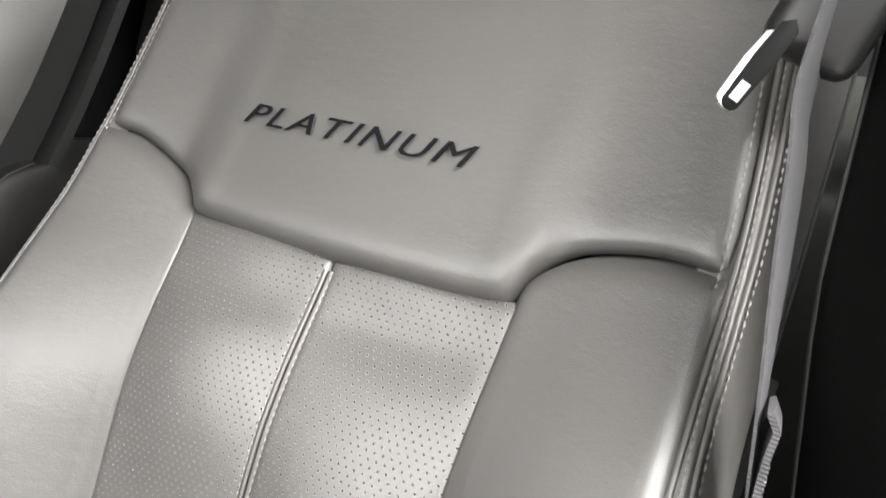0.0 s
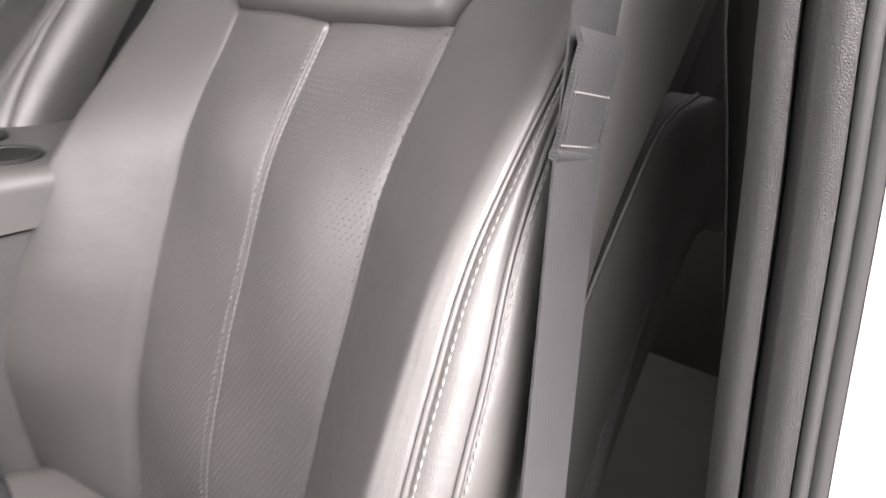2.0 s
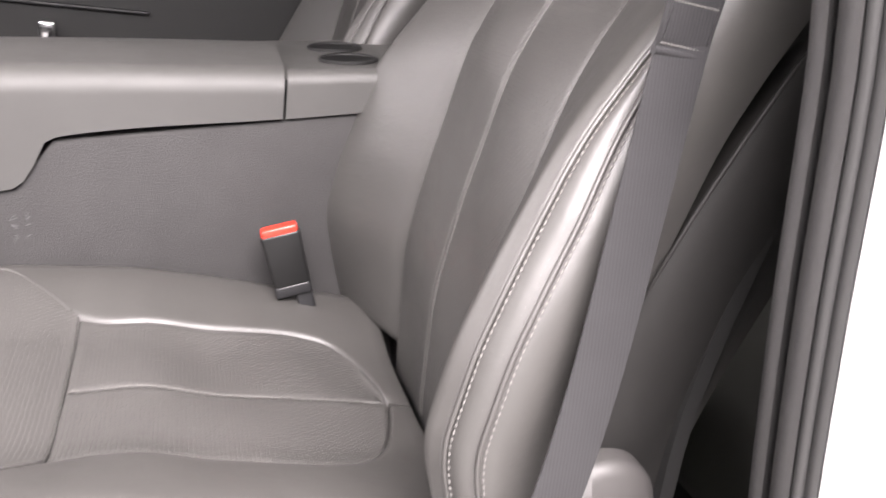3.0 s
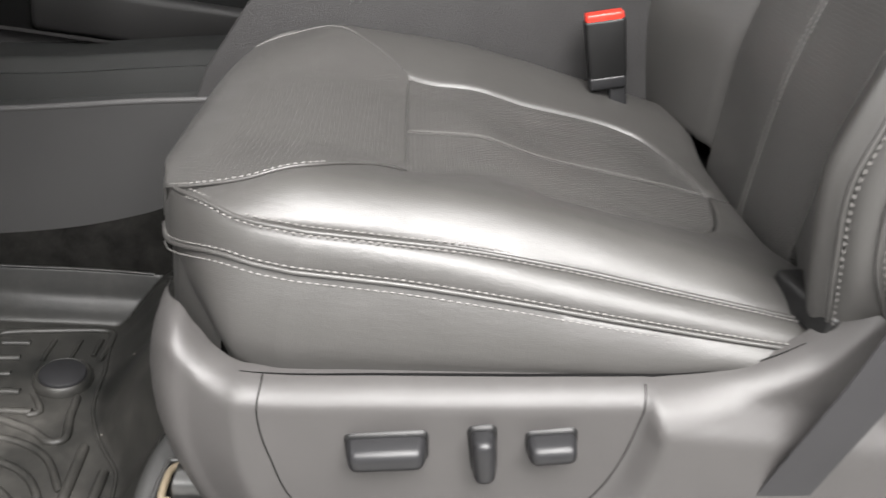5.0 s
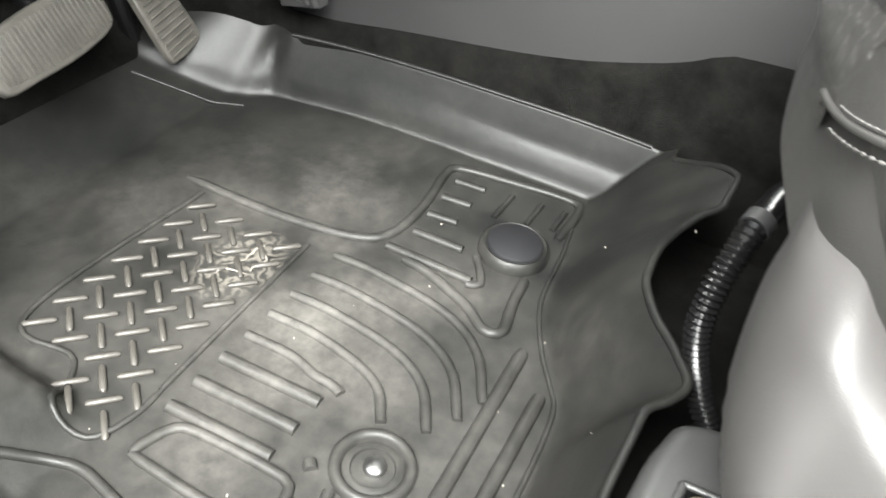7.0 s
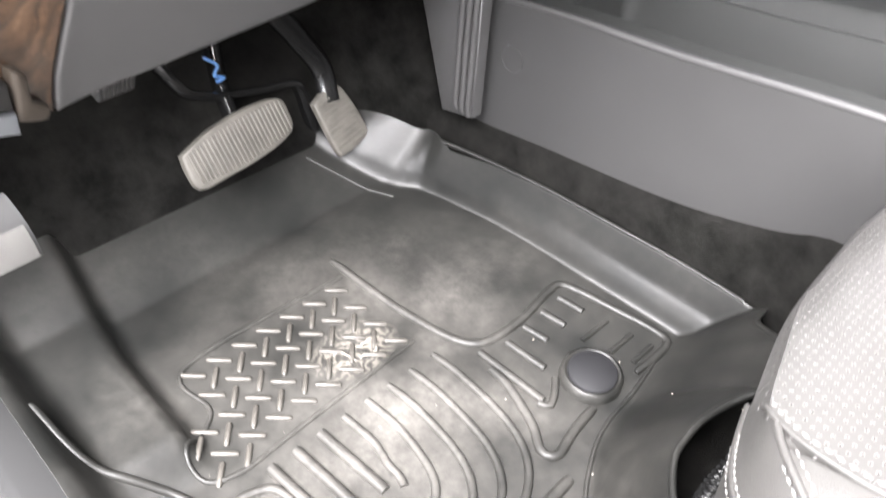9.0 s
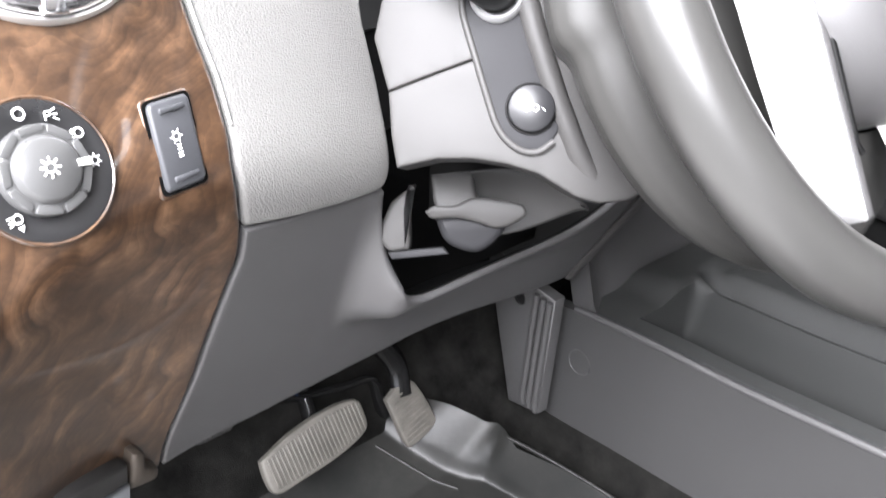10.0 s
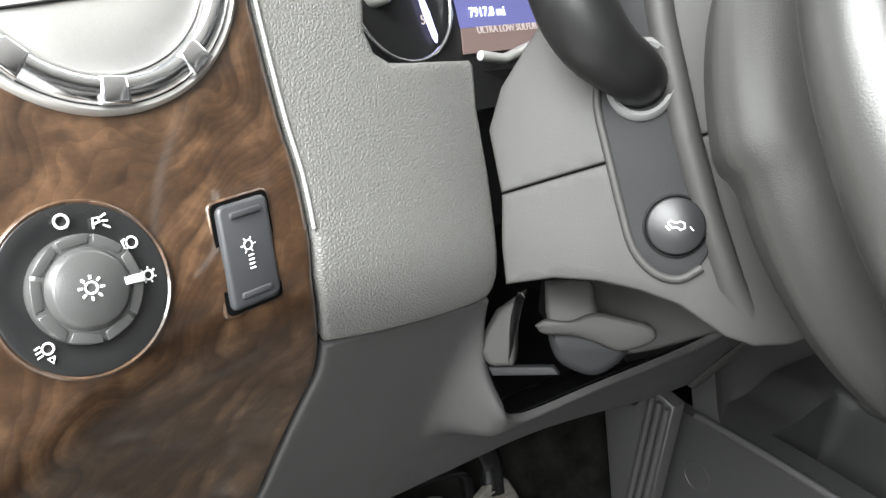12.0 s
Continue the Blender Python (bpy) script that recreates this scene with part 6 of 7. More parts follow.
def build_dash():
    t = thing("dashboard", "grey dashboard with grained cluster surround and lower knee panel", "dashboard")
    # grained surround between the wood and the steering column
    outline = [(0.3005, 0.84), (0.2985, 0.791), (0.2965, 0.762), (0.2935, 0.738), (0.2935, 0.712), (0.296, 0.687), (0.293, 0.660), (0.288, 0.6335)]
    outline += [(0.228, 0.6295), (0.172, 0.6245), (0.163, 0.6255), (0.1590, 0.632), (0.1575, 0.642), (0.1570, 0.665), (0.153, 0.704), (0.152, 0.742), (0.1475, 0.766), (0.150, 0.7695), (0.205, 0.776), (0.221, 0.7785), (0.231, 0.785), (0.235, 0.797), (0.232, 0.808), (0.228, 0.84)]
    bm = bmesh.new()
    prism(bm, outline, lambda a, b, c=0.0: dash_face(a, b, c - 0.002 + 0.0075 * math.sin(clamp((0.30 - a) / 0.15, 0.0, 0.94) * math.pi) ** 0.6), 0.03, 0.004, 4, 0.008)
    part("cluster_surround", bm, DASH_LEATHER, t, "pebble-grained soft grey skin")
    # knee panel that swells into a scoop under the column
    side = [(a - 0.0026, b) for a, b in WOOD_EDGE[7:]]
    side[0] = (0.2868, 0.6285)
    foot = [(0.285, 0.349), (0.24, 0.349), (0.172, 0.351), (0.08, 0.354), (-0.05, 0.360), (-0.205, 0.361), (-0.203, 0.595)]
    rim = curved([(-0.16, 0.535), (-0.127, 0.499), (-0.078, 0.486), (0.019, 0.483), (0.081, 0.485), (0.114, 0.4925), (0.136, 0.512), (0.149, 0.543), (0.1535, 0.58), (0.1575, 0.6175)], 3)
    bm = bmesh.new()
    prism(bm, curved(side, 3) + foot + rim + [(0.172, 0.6200), (0.228, 0.6245)], lambda a, b, c=0.0: dash_face(a, b, c, True), 0.007, 0.003, 3, 0.008)
    part("knee_panel", bm, GREY_PLASTIC, t)
    # black plate that paints in the shade of the hollow under the column
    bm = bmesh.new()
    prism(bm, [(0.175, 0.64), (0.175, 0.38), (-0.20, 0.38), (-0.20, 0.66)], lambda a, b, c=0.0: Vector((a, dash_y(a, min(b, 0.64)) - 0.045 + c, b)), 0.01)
    part("cavity_shade", bm, MATT_BLACK, t)
    # black sheet that paints in the deep shade inside the scoop
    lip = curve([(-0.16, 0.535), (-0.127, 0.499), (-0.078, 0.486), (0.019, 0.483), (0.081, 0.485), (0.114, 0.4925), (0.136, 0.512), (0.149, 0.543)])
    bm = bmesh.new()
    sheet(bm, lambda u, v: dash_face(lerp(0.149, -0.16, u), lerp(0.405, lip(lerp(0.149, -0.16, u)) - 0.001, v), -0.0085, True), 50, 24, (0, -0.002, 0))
    part("scoop_shade", bm, MATT_BLACK, t)
    # dash body behind, closing the space over the pedals
    bm = bmesh.new()
    prism(bm, [(0.57, 0.83), (0.57, 0.42), (0.30, 0.40), (-0.21, 0.42), (-0.21, 0.72), (0.13, 0.73), (0.20, 0.75), (0.24, 0.83)], lambda a, b, c=0.0: Vector((a, -0.70 + c, b)), 0.10)
    part("dash_core", bm, BLACK, t)
    bm = bmesh.new()
    prism(bm, [(-0.62, 0.20), (-0.62, -0.25), (-1.25, -0.20), (-1.25, 0.22)], lambda a, b, c=0.0: DASH(a, b, c - 0.10), 0.14)
    part("dash_core", bm, BLACK, t)
    bm = bmesh.new()
    rounded_box(bm, (1.62, 0.34, 0.06), 0.025, pose(-0.42, -0.86, 0.90, -6))
    part("dash_top", bm, DARK_PLASTIC, t)
    bm = bmesh.new()
    rounded_box(bm, (0.34, 0.16, 0.30), 0.03, pose(-0.42, -0.74, 0.60, -25))
    part("centre_stack", bm, GREY_PLASTIC, t)
    bm = bmesh.new()
    rounded_box(bm, (0.52, 0.14, 0.28), 0.04, pose(-0.88, -0.72, 0.62, -25))
    part("glove_box", bm, GREY_PLASTIC, t)
    # end of the knee panel: a dark cheek with a pale edge strip
    bm = bmesh.new()
    prism(bm, [(-0.52, 0.60), (-0.635, 0.352), (-0.70, 0.30), (-0.80, 0.34), (-0.80, 0.62)], lambda a, b, c=0.0: Vector((-0.205 + c, a, b)), 0.03, 0.004)
    part("end_cheek", bm, DARK_PLASTIC, t)
    bm = bmesh.new()
    tube(bm, [(-0.2, -0.505, 0.61), (-0.2, -0.522, 0.568), (-0.2, -0.624, 0.360)], 0.0095, 8, 0.6)
    part("end_strip", bm, SHROUD, t)
    return t


def build_column():
    t = thing("steering_column", "grey steering column shroud with tilt lever and pedal button", "steering column")
    upper = [(-0.1010, 0.0002), (-0.1165, 0.036), (-0.1145, 0.062), (-0.100, 0.098), (-0.085, 0.14), (-0.05, 0.17), (0.02, 0.17), (0.055, 0.12), (0.050, 0.0757), (0.0150, 0.0582)]
    lower = [(-0.1005, -0.0008), (0.0150, 0.0572), (0.052, 0.0747), (0.085, 0.04), (0.098, -0.02), (0.088, -0.045), (0.075, -0.053), (0.056, -0.0575), (0.040, -0.0555), (0.011, -0.043), (-0.012, -0.0395), (-0.035, -0.039), (-0.060, -0.0425), (-0.0875, -0.0525), (-0.0945, -0.030)]
    bow = lambda a, b, c=0.0: COLUMN(a, b, c - 0.9 * max(0.0, abs(a + 0.01) - 0.02) ** 2 * 2.2 - 1.5 * max(0.0, -b - 0.01) ** 2)
    for name, o in (("upper_shroud", upper), ("lower_shroud", lower)):
        bm = bmesh.new()
        prism(bm, o, bow, 0.07, 0.0014 if name == "upper_shroud" else 0.0018, 3, 0.008)
        part(name, bm, SHROUD, t)
    # raised spine on the wheel side
    bm = bmesh.new()
    tube(bm, [bow(a, b, w) for a, b, w in ((-0.050, 0.165, 0.0), (-0.030, 0.11, -0.001), (-0.004, 0.05, -0.001), (0.016, 0.01, -0.002), (0.036, -0.025, -0.004), (0.056, -0.048, -0.010))], 0.0085, 12)
    part("shroud_spine", bm, SHROUD, t)
    # dark pad with the pedal button
    pad = curved([(-0.066, 0.125), (-0.0545, 0.058), (-0.0425, 0.031), (-0.030, 0.004), (-0.019, -0.016), (-0.006, -0.0265), (0.007, -0.0275), (0.018, -0.018), (0.020, -0.004), (0.010, 0.018), (-0.008, 0.046), (-0.020, 0.075), (-0.032, 0.125)], 3)
    dash_plate("button_pad", pad, SHROUD_DARK, t, 0.0018, 0.006, 0.001, "", bow, 3, 0.008)
    bm = bmesh.new()
    tube(bm, [bow(a, b, 0.0012) for a, b in curved([(-0.058, 0.075), (-0.0555, 0.058), (-0.0435, 0.031), (-0.031, 0.004), (-0.020, -0.017), (-0.006, -0.0278), (0.008, -0.0288), (0.0185, -0.020)], 3)], 0.0026, 8)
    part("pad_rim", bm, SHROUD, t)
    p = lambda a, b, c=0.0: bow(a, b, c + 0.0015)
    bm = bmesh.new()
    lathe(bm, [(0.0180, -0.002), (0.0180, 0.0012), (0.0170, 0.0018), (0.0162, 0.0006)], p, 40)
    part("button_ring", bm, BLACK, t)
    bm = bmesh.new()
    lathe(bm, [(0.0160, 0.0), (0.0160, 0.0045), (0.0150, 0.0055), (0.0, 0.0062)], p, 40)
    button = part("pedal_button", bm, SWITCH, t, "round black button with a white pedal sign")
    f = lambda a, b: p(a, b, 0.0066)
    mark([(-0.0050, 0.0006), (-0.0034, 0.0024), (-0.0006, 0.0014), (0.0016, 0.0028), (0.0040, 0.0022), (0.0046, -0.0004), (0.0026, -0.0018), (0.0006, -0.0008), (-0.0022, -0.0016)], 0.00042, f, button, closed=True)
    mark([(-0.0056, -0.0014), (-0.0030, -0.0032)], 0.00042, f, button)
    mark([(0.0072, 0.0010), (0.0096, -0.0010)], 0.0003, f, button)
    # gear lever in its boot
    bm = bmesh.new()
    lathe(bm, [(0.0205, 0.0), (0.0205, 0.003), (0.0180, 0.006), (0.0160, 0.004)], lambda a, b, c=0.0: bow(a - 0.034, b * 1.15 + 0.077, c + 0.001), 32)
    part("lever_collar", bm, COLLAR, t, "silver collar")
    bm = bmesh.new()
    tube(bm, spline([bow(-0.034, 0.076, -0.01), bow(-0.040, 0.078, 0.012), bow(-0.056, 0.084, 0.026), bow(-0.070, 0.095, 0.036), bow(-0.086, 0.118, 0.044), bow(-0.11, 0.17, 0.05)], 6), lambda s: lerp(0.0165, 0.0215, step(0.1, 0.7, s)), 18)
    part("gear_lever", bm, BLACK, t, "smooth black gear lever")
    # tilt lever in the hollow below
    low = lambda a, b, c=0.0: HOLLOW(a, b, c - 0.063)
    bm = bmesh.new()
    prism(bm, curved([(-0.0696, -0.0786), (-0.0633, -0.0731), (-0.0484, -0.0707), (-0.0344, -0.0625), (-0.0118, -0.0618), (0.0017, -0.0628), (0.006, -0.0694), (-0.0002, -0.0764), (-0.0143, -0.0833), (-0.0285, -0.081), (-0.0455, -0.0798), (-0.0631, -0.083), (-0.0696, -0.0786)], 3)[:-1], lambda a, b, c=0.0: HOLLOW(a, b, c - 0.050 - 0.35 * max(0.0, -0.072 - b)), 0.010, 0.003, 3)
    part("tilt_lever", bm, SHROUD, t, "dark grey tilt lever")
    bm = bmesh.new()
    prism(bm, curved([(-0.0627, -0.080), (-0.0541, -0.0969), (-0.0426, -0.1032), (-0.0256, -0.1038), (-0.0124, -0.0916), (-0.0090, -0.079), (-0.0274, -0.077), (-0.0451, -0.077), (-0.0627, -0.080)], 3)[:-1], lambda a, b, c=0.0: HOLLOW(a, b, c - 0.060 - 0.2 * max(0.0, -0.085 - b)), 0.02, 0.006, 3)
    part("lever_hub", bm, SHROUD_DARK, t)
    bm = bmesh.new()
    prism(bm, curved([(-0.0694, -0.0502), (-0.0412, -0.0442), (-0.0350, -0.0560), (-0.0324, -0.0654), (-0.0486, -0.0743), (-0.062, -0.0756), (-0.0694, -0.0502)], 3)[:-1], lambda a, b, c=0.0: HOLLOW(a, b, c - 0.0545 - 0.3 * max(0.0, b + 0.066)), 0.02, 0.004, 3)
    part("lever_neck", bm, SHROUD, t)
    bm = bmesh.new()
    prism(bm, curved([(-0.0976, -0.0752), (-0.0878, -0.0651), (-0.0816, -0.0589), (-0.0828, -0.068), (-0.0826, -0.0819), (-0.0787, -0.1069), (-0.0836, -0.1106), (-0.095, -0.1125), (-0.104, -0.10), (-0.0976, -0.0752)], 3)[:-1], lambda a, b, c=0.0: low(a, b, c - 0.002), 0.02, 0.004, 3)
    part("hollow_cheek", bm, SHROUD, t)
    bm = bmesh.new()
    prism(bm, [(-0.0949, -0.1140), (-0.0533, -0.1040), (-0.0483, -0.1085), (-0.0913, -0.1190)], lambda a, b, c=0.0: low(a, b, c - 0.003), 0.012, 0.001)
    part("hollow_lip", bm, SHROUD_DARK, t)
    bm = bmesh.new()
    prism(bm, curved([(-0.048, -0.044), (-0.0145, -0.036), (0.0095, -0.036), (0.0358, -0.0461), (0.056, -0.0593), (0.0467, -0.0625), (0.0195, -0.0775), (-0.0023, -0.0875), (-0.0467, -0.0995), (-0.052, -0.092), (-0.048, -0.044)], 3)[:-1], lambda a, b, c=0.0: HOLLOW(a, b, c - 0.085 - 0.012 * math.sin(clamp((b + 0.11) / 0.07) * math.pi)), 0.01, 0.003, 3, 0.008)
    part("hollow_back", bm, SHROUD, t)
    bm = bmesh.new()
    tube(bm, [Vector((0.0, -0.37, 0.795)), Vector((0.0, -0.72, 0.50))], 0.05, 16)
    part("column_tube", bm, BLACK, t)
    return t


def build_wheel():
    t = thing("steering_wheel", "grey leather steering wheel with silver spoke", "steering wheel")
    tilt = math.radians(40)
    ax, e2 = Vector((0, math.cos(tilt), math.sin(tilt))), Vector((0, -math.sin(tilt), math.cos(tilt)))
    o = Vector((0.0, -0.320, 0.835))
    p = oriented(o, (1, 0, 0), e2, ax)
    R, r = 0.187, 0.0205
    bm = bmesh.new()
    tube(bm, [p(R * math.cos(q), R * math.sin(q)) for q in [3.6 + 2 * math.pi * k / 96 for k in range(97)]], r, 20, 1.0, ax, False)
    bmesh.ops.remove_doubles(bm, verts=bm.verts, dist=0.0005)
    part("rim", bm, WHEEL_LEATHER, t)
    bm = bmesh.new()
    lathe(bm, [(0.085, -0.03), (0.088, 0.0), (0.075, 0.03), (0.0, 0.04)], p, 32)
    part("hub", bm, GREY_PLASTIC, t)
    bm = bmesh.new()
    prof = [(0.05, -0.130), (0.12, -0.118), (0.143, -0.106), (0.157, -0.093), (0.164, -0.080), (0.162, -0.068), (0.152, -0.056), (0.13, -0.045), (0.088, -0.02)]

    def cover(u, v):
        deg = 360 * u
        more = 0.0065 * step(3, 9, deg) * step(72, 60, deg)
        k = v * (len(prof) - 1)
        i = min(int(k), len(prof) - 2)
        r_, w_ = lerp(prof[i][0], prof[i + 1][0], k - i), lerp(prof[i][1], prof[i + 1][1], k - i)
        return p((r_ + more) * math.cos(radians(deg)), (r_ + more) * math.sin(radians(deg)), w_ - more * 0.6)
    sheet(bm, cover, 150, 24)
    bmesh.ops.remove_doubles(bm, verts=bm.verts, dist=0.0002)
    part("rear_cover", bm, COVER, t, "smooth dark grey rear cover")
    bm = bmesh.new()
    prism(bm, [(0.132, 0.05), (0.133, -0.0015), (0.1362, -0.039), (0.1374, -0.073), (0.135, -0.104), (0.101, -0.125), (0.0962, -0.0954), (0.0896, -0.053), (0.0816, -0.008), (0.078, 0.05)], lambda a_, b_, c=0.0: p(a_, b_, c + 0.014), 0.012, 0.003, 3)
    part("spoke_trim", bm, PALE_TRIM, t, "bright silver trim of the lower spoke")
    bm = bmesh.new()
    prism(bm, [(0.0775, 0.05), (0.0811, -0.008), (0.0891, -0.053), (0.0957, -0.0954), (0.1005, -0.125), (0.093, -0.125), (0.0880, -0.097), (0.081, -0.053), (0.073, -0.009), (0.069, 0.05)], lambda a_, b_, c=0.0: p(a_, b_, c + 0.013), 0.012, 0.002, 2)
    part("spoke_edge", bm, GREY_PLASTIC, t)
    bm = bmesh.new()
    tube(bm, [p(a_, b_, 0.012) for a_, b_ in ((0.067, 0.05), (0.071, -0.009), (0.0795, -0.053), (0.0865, -0.086), (0.084, -0.092))], 0.0022, 8)
    part("spoke_gap", bm, MATT_BLACK, t)
    for a in (180, 262):
        q = math.radians(a)
        bm = bmesh.new()
        d, s = (math.cos(q), math.sin(q)), (-math.sin(q), math.cos(q))
        prism(bm, [(0.07 * d[0] + 0.028 * s[0], 0.07 * d[1] + 0.028 * s[1]), (0.175 * d[0] + 0.020 * s[0], 0.175 * d[1] + 0.020 * s[1]), (0.175 * d[0] - 0.020 * s[0], 0.175 * d[1] - 0.020 * s[1]), (0.07 * d[0] - 0.028 * s[0], 0.07 * d[1] - 0.028 * s[1])], lambda a_, b_, c=0.0: p(a_, b_, c + 0.006), 0.016, 0.004)
        part("spoke", bm, SATIN, t, "satin silver spoke")
    return t


def build_cluster():
    t = thing("instrument_cluster", "lit instrument cluster with gauge and message display", "instrument cluster")
    place = lambda a, b, c=0.0: DASH(a, b, c - 0.070)
    bm = bmesh.new()
    prism(bm, [(-0.18, 0.03), (-0.18, 0.20), (-0.60, 0.18), (-0.60, 0.00)], place, 0.02)
    part("cluster_face", bm, BLACK, t)
    bm = bmesh.new()
    tube(bm, [place(-0.300 + 0.047 * math.cos(q), 0.112 + 0.047 * math.sin(q), 0.004) for q in [2 * math.pi * k / 40 for k in range(41)]], 0.0018, 6)
    part("gauge_ring", bm, CHROME, t)
    bm = bmesh.new()
    lathe(bm, [(0.009, 0.0), (0.009, 0.012), (0.006, 0.014), (0.0, 0.0145)], lambda a, b, c=0.0: place(a - 0.276, b + 0.117, c), 20)
    part("reset_knob", bm, SATIN, t)
    bm = bmesh.new()
    prism(bm, [(-0.321, 0.075), (-0.3235, 0.080), (-0.322, 0.098), (-0.318, 0.12), (-0.316, 0.12), (-0.3165, 0.098), (-0.319, 0.080)], lambda a, b, c=0.0: place(a, b, c + 0.004), 0.002)
    part("gauge_band", bm, NEEDLE, t, "lit violet gauge band")
    bm = bmesh.new()
    prism(bm, [(-0.352, 0.0815), (-0.356, 0.14), (-0.50, 0.13), (-0.49, 0.068)], lambda a, b, c=0.0: place(a, b, c + 0.003), 0.002)
    part("message_field", bm, DISPLAY, t)
    bm = bmesh.new()
    prism(bm, [(-0.347, 0.062), (-0.352, 0.081), (-0.49, 0.0675), (-0.47, 0.050)], lambda a, b, c=0.0: place(a, b, c + 0.003), 0.002)
    part("message_field", bm, DISPLAY_LOW, t)
    c, s = math.cos(-0.10), math.sin(-0.10)

    def text(name, body, size, u, v, m):
        writing(name, body, size, lambda a, b, w=0.0: place(u - (a * c - b * s), v + a * s + b * c, 0.0045 + w), m, t, align="LEFT")
    text("message_text", "7917.8 mi", 0.0105, -0.3625, 0.0880, LIT_TEXT)
    text("message_text", "ULTRA LOW SULFUR DIESEL", 0.0078, -0.366, 0.0745, DIM_TEXT)
    text("gauge_figure", "5", 0.010, -0.310, 0.090, DIM_TEXT)
    bm = bmesh.new()
    tube(bm, [place(a, b, 0.02) for a, b in ((-0.345, 0.057), (-0.37, 0.050), (-0.42, 0.056), (-0.47, 0.075))], 0.004, 8)
    part("lower_trim", bm, SATIN, t)
    return t


build_dash()
build_wood()
build_vent()
build_light_switch()
build_dimmer()
build_column()
build_wheel()
build_cluster()


# ---- pedals and what hangs below the dash ----
def build_pedals():
    t = thing("brake_pedal", "worn ribbed rubber brake pedal on a black arm", "pedal")
    p = oriented((0.100, -0.738, 0.140), (-0.99, -0.10, 0.08), (0.10, -0.55, 0.83), (-0.03, 0.83, 0.55))
    bm = bmesh.new()
    out = curved([(-0.080, 0.022), (-0.03, 0.032), (0.03, 0.032), (0.073, 0.022), (0.078, 0.0), (0.070, -0.024), (0.02, -0.032), (-0.04, -0.030), (-0.078, -0.026), (-0.083, 0.0), (-0.080, 0.022)], 3)[:-1]
    prism(bm, out, p, 0.012, 0.004, 3)
    pad = part("pad", bm, PEDAL, t)
    for k in range(24):
        a = lerp(-0.072, 0.070, k / 23)
        h = 0.025 * (1 - 0.25 * (a / 0.075) ** 2)
        bm = bmesh.new()
        rounded_box(bm, (0.0026, 2 * h, 0.003), 0.0008, Matrix.Translation(p(a, 0, 0.001)) @ Matrix(((-0.99, 0.10, -0.03, 0), (-0.10, -0.55, 0.83, 0), (0.08, 0.83, 0.55, 0), (0, 0, 0, 1))), 1)
        part("tread_rib", bm, PEDAL, pad)
    bm = bmesh.new()
    tube(bm, spline([p(0.01, 0.012, -0.023), (0.075, -0.825, 0.175), (0.055, -0.87, 0.26), (0.06, -0.86, 0.38), (0.08, -0.82, 0.55)], 6), 0.011, 10, 1.6)
    part("arm", bm, GLOSS_BLACK, t)
    bm = bmesh.new()
    tube(bm, spline([(0.190, -0.84, 0.30), (0.155, -0.80, 0.221), (0.120, -0.80, 0.180), (0.03, -0.80, 0.152), (-0.025, -0.80, 0.140), (-0.045, -0.80, 0.085), (-0.058, -0.80, 0.025)], 6), 0.0065, 8, 1.6)
    part("bracket", bm, GLOSS_BLACK, t)
    t = thing("accelerator_pedal", "black accelerator arm with worn ribbed pad", "pedal")
    q = oriented((-0.066, -0.748, 0.086), (-1.12, -0.17, 0.14), (0.19, -0.47, 1.06), (-0.08, 0.90, 0.42))
    bm = bmesh.new()
    prism(bm, curved([(-0.026, 0.040), (0.0, 0.046), (0.022, 0.036), (0.034, -0.022), (0.026, -0.034), (-0.012, -0.036), (-0.022, -0.026), (-0.026, 0.040)], 3)[:-1], q, 0.01, 0.003, 3)
    pad = part("pad", bm, PEDAL, t)
    for k in range(10):
        b = lerp(-0.028, 0.036, k / 9)
        bm = bmesh.new()
        tube(bm, [q(-0.020, b, 0.0008), q(0.024 if b < 0.02 else 0.018, b, 0.0008)], 0.0014, 6)
        part("tread_rib", bm, PEDAL, pad)
    bm = bmesh.new()
    tube(bm, spline([q(0.0, 0.03, -0.006), (-0.062, -0.79, 0.16), (-0.02, -0.79, 0.225), (0.02, -0.79, 0.30), (0.02, -0.82, 0.48)], 6), 0.016, 10, 0.6)
    part("arm", bm, GLOSS_BLACK, t)
    t = thing("wire", "thin blue wire behind the pedals", "wire")
    bm = bmesh.new()
    tube(bm, spline([(0.10, -0.81, 0.222), (0.088, -0.80, 0.212), (0.094, -0.80, 0.200), (0.080, -0.80, 0.192), (0.086, -0.81, 0.182)], 6), 0.0022, 7)
    part("insulation", bm, BLUE_WIRE, t)
    t = thing("parking_brake_pedal", "worn grey ribbed parking brake pedal with curved pad", "pedal")
    bm = bmesh.new()
    o = oriented((0.424, -0.622, 0.258), (-0.93, -0.10, -0.06), (0.10, -0.42, 0.90), (-0.10, 0.90, 0.42))
    sheet(bm, lambda u, v: o(lerp(-0.030, 0.030, u), lerp(-0.034, 0.030, v), 0.010 * (1 - (2 * v - 1) ** 2)), 8, 16, (0, -0.008, -0.004))
    pad = part("pad", bm, RUBBER, t)
    for k in range(12):
        b = lerp(-0.032, 0.000, k / 11)
        bm = bmesh.new()
        tube(bm, [o(-0.026, b, 0.0105 * (1 - (b / 0.04) ** 2)), o(0.026, b, 0.0105 * (1 - (b / 0.04) ** 2))], 0.0014, 6)
        part("tread_rib", bm, WORN_PAD, pad)
    bm = bmesh.new()
    tube(bm, spline([o(0, 0.02, -0.01), (0.43, -0.68, 0.34), (0.43, -0.72, 0.5)], 6), 0.010, 8)
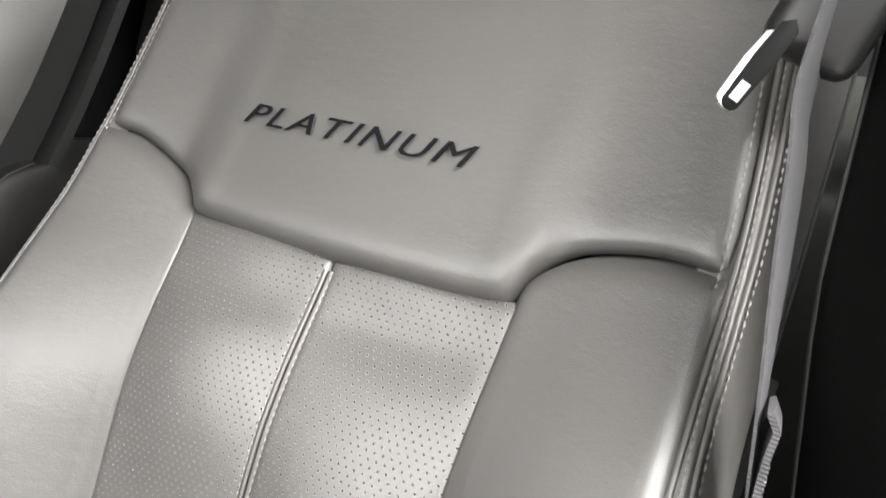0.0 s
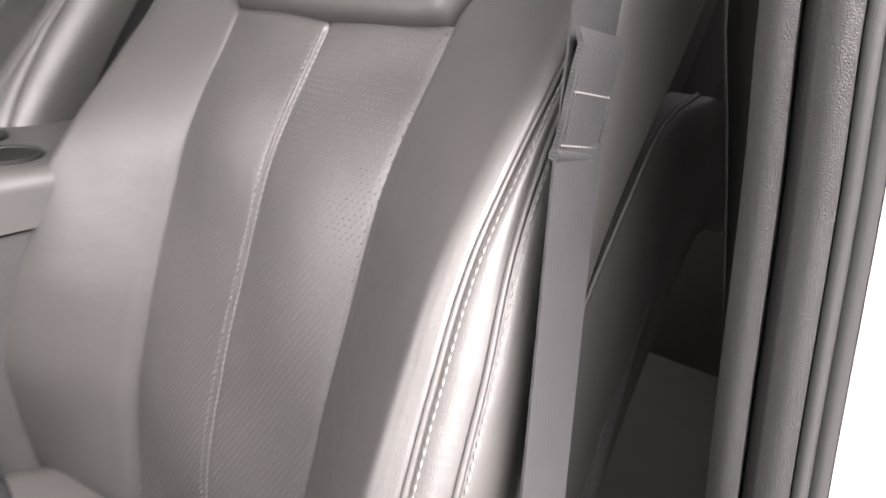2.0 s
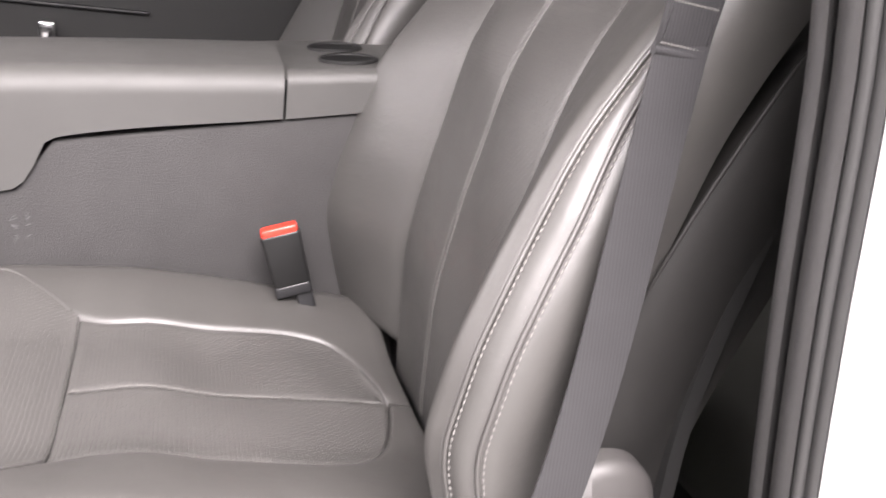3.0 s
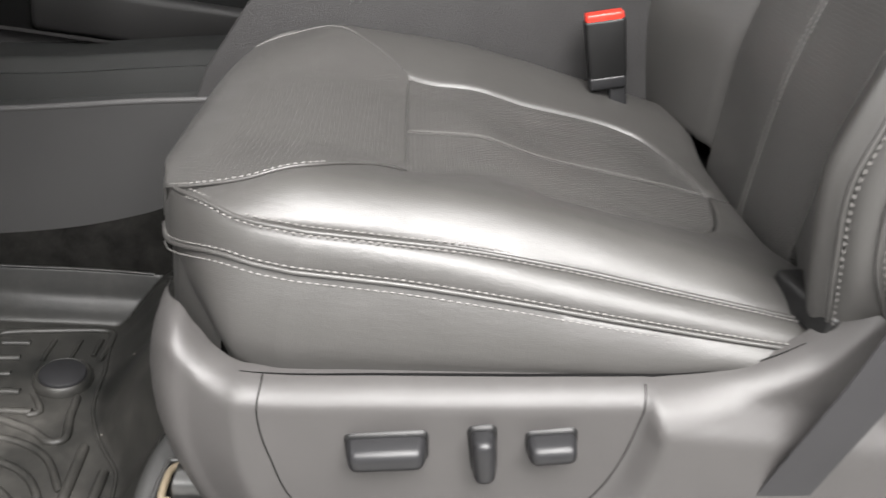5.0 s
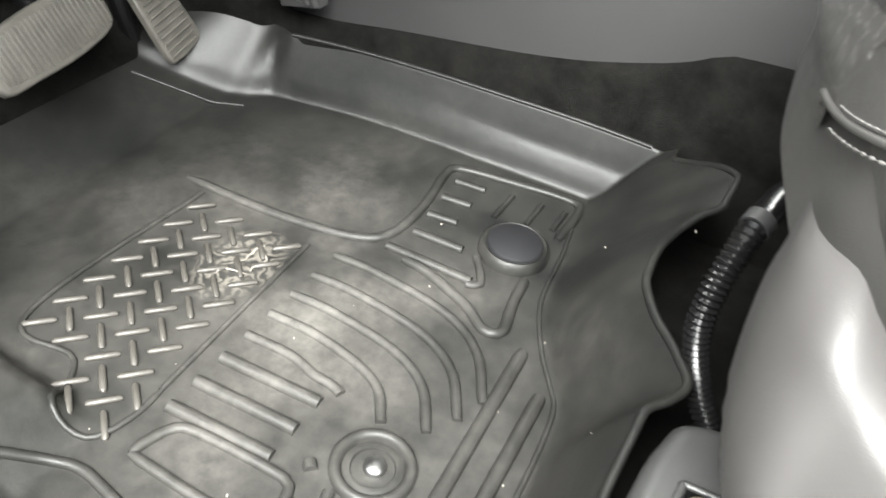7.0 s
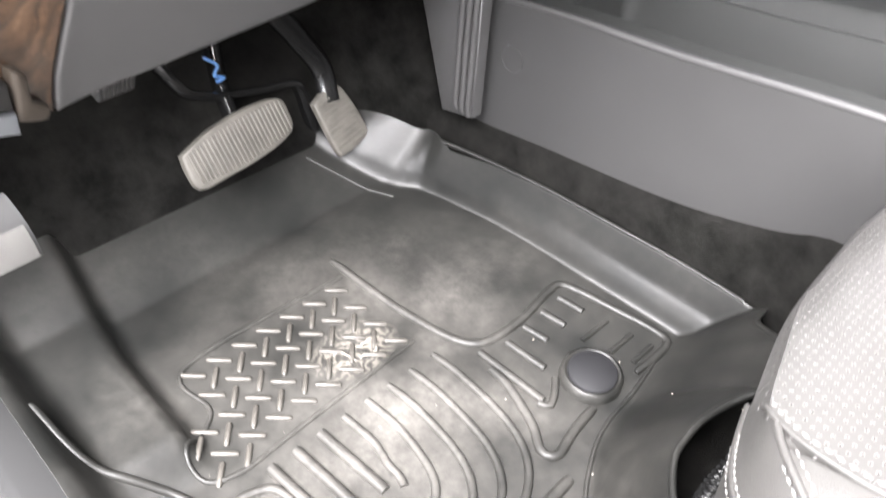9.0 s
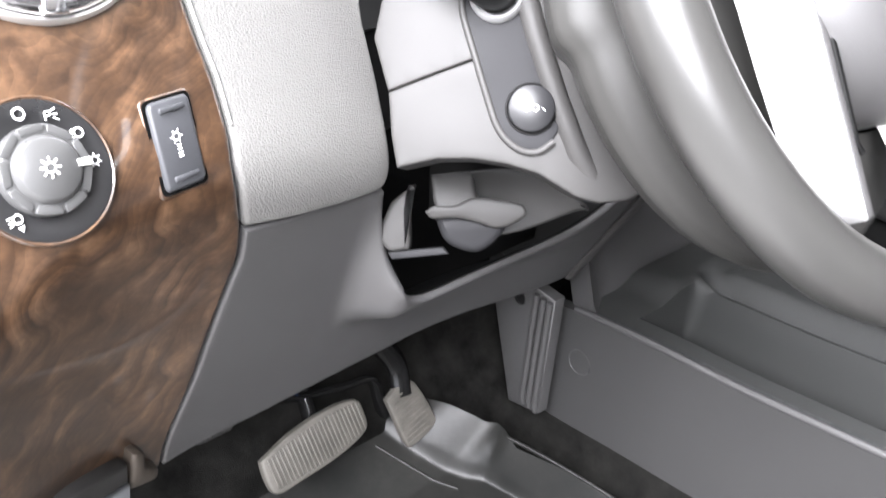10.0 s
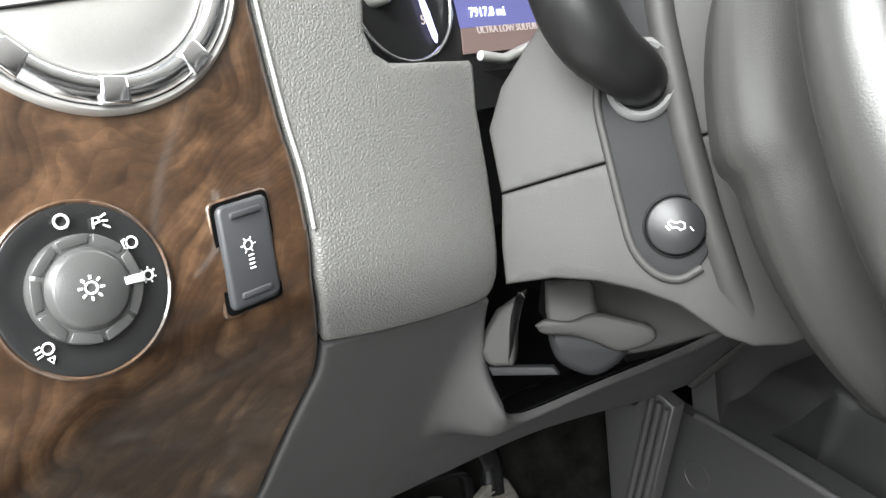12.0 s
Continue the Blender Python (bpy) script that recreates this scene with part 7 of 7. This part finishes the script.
    part("arm", bm, BLACK, t)
    t = thing("brake_release", "black brake release handle with white lettering", "release handle")
    h = lambda a, b, c=0.0: dash_face(a, b, c + 0.012)
    bm = bmesh.new()
    prism(bm, [(0.4675, 0.4425), (0.4515, 0.4528), (0.433, 0.4467), (0.3847, 0.4206), (0.3835, 0.3895)], h, 0.02, 0.003, 3)
    part("handle", bm, SHROUD, t)
    bm = bmesh.new()
    prism(bm, [(0.4683, 0.4264), (0.4684, 0.4420), (0.3840, 0.3890), (0.3837, 0.3630)], lambda a_, b_, c=0.0: h(a_, b_, c + 0.003), 0.02, 0.003, 3)
    part("handle_edge", bm, SILL_GREY, t)
    bm = bmesh.new()
    prism(bm, curved([(0.3815, 0.3725), (0.3790, 0.400), (0.3785, 0.4266), (0.3664, 0.4147), (0.3650, 0.3875), (0.3505, 0.3700), (0.354, 0.3570), (0.368, 0.3635), (0.3815, 0.3725)], 2)[:-1], h, 0.014, 0.004)
    part("pull_tab", bm, TAN, t, "worn tan tab")
    writing("handle_text", "BRAKE", 0.0165, lambda a, b, w=0.0: dash_face(0.4295 - a, 0.4030 - 0.655 * a + b, 0.0190 + w), PRINT, t, "white capitals", bold=0.0005, span=0.036)
    t = thing("cable", "frayed copper-coloured cable by the parking brake", "cable")
    bm = bmesh.new()
    for k in range(3):
        tube(bm, spline([(0.50, -0.60, 0.330 + 0.006 * k), (0.465, -0.615, 0.318 + 0.005 * k), (0.435, -0.622, 0.306 + 0.003 * k), (0.425, -0.66, 0.306)], 6), 0.0028, 7)
    part("strand", bm, COPPER, t)
    t = thing("diagnostic_socket", "grey diagnostic socket under the dash", "socket")
    bm = bmesh.new()
    prism(bm, [(0.292, 0.318), (0.290, 0.346), (0.251, 0.346), (0.255, 0.318)], lambda a, b, c=0.0: dash_face(a, b, c - 0.012), 0.03, 0.002)
    part("socket_case", bm, DARK_PLASTIC, t)
    for k in range(7):
        bm = bmesh.new()
        a = lerp(0.286, 0.259, k / 6)
        prism(bm, [(a - 0.0012, 0.322), (a + 0.0012, 0.322), (a + 0.0012, 0.342), (a - 0.0012, 0.342)], lambda x, y, c=0.0: dash_face(x, y, c - 0.0104), 0.002)
        part("contact", bm, SHROUD, t)


build_pedals()


# ---- wiring sleeve beside the seat rail ----
def build_sleeve():
    t = thing("wiring_sleeve", "black corrugated wiring sleeve beside the seat rail", "cable sleeve")
    line = evenly(spline([(-0.03, -0.025, 0.236), (-0.005, -0.046, 0.228), (0.030, -0.055, 0.223), (0.058, -0.061, 0.211), (0.083, -0.065, 0.178), (0.096, -0.061, 0.140), (0.105, -0.040, 0.095), (0.125, 0.0, 0.05)], 10), 0.0013)
    bm = bmesh.new()
    n = len(line)
    tube(bm, line, lambda s: 0.0104 + 0.0012 * math.sin(s * (n - 1) * math.pi / 2), 14)
    part("corrugated_tube", bm, GLOSS_BLACK, t)
    bm = bmesh.new()
    tube(bm, [(-0.12, 0.06, 0.255), (-0.06, 0.0, 0.245), (-0.03, -0.025, 0.238), (-0.008, -0.044, 0.230)], lambda q: 0.0125 + 0.0012 * math.sin(q * 37), 10)
    part("tape_wrap", bm, RUBBER, t)
    bm = bmesh.new()
    tube(bm, [(0.036, -0.0565, 0.2215), (0.047, -0.059, 0.2175)], 0.0124, 16)
    part("tie_band", bm, RUBBER, t, "worn tape band")


build_sleeve()

# ---- passenger seat and rear bench ----
other = copy_thing(seat, pose(-0.84, 0, 0))
other.name = "passenger_seat"
tagged(other, "grey leather passenger seat beyond the console", "car seat")


def build_bench():
    t = thing("rear_bench", "dark grey rear bench seat in the back of the cab", "car seat")
    bm = bmesh.new()

    def back(u, v):
        x, z = lerp(-1.2, 0.40, u), lerp(0.42, 1.20, v)
        groove = 0.012 * math.exp(-((z - 1.04) / 0.012) ** 2) + 0.012 * math.exp(-((x - 0.23 - 0.25 * max(0, z - 1.04)) / 0.012) ** 2) * (1 if z < 1.1 else 0)
        return (x, 1.34 + (z - 0.42) * 0.16 + groove - 0.02 * math.sin(math.pi * clamp((x + 0.2) / 0.42)), z)
    sheet(bm, back, 80, 40, (0, 0.14, 0))
    part("backrest", bm, REAR_VINYL, t)
    bm = bmesh.new()
    rounded_box(bm, (1.6, 0.50, 0.16), 0.05, pose(-0.4, 1.14, 0.40, 4))
    part("cushion", bm, REAR_VINYL, t)
    bm = bmesh.new()
    rounded_box(bm, (1.5, 0.40, 0.30), 0.02, pose(-0.4, 1.2, 0.16))
    part("base", bm, DARK_PLASTIC, t)


build_bench()
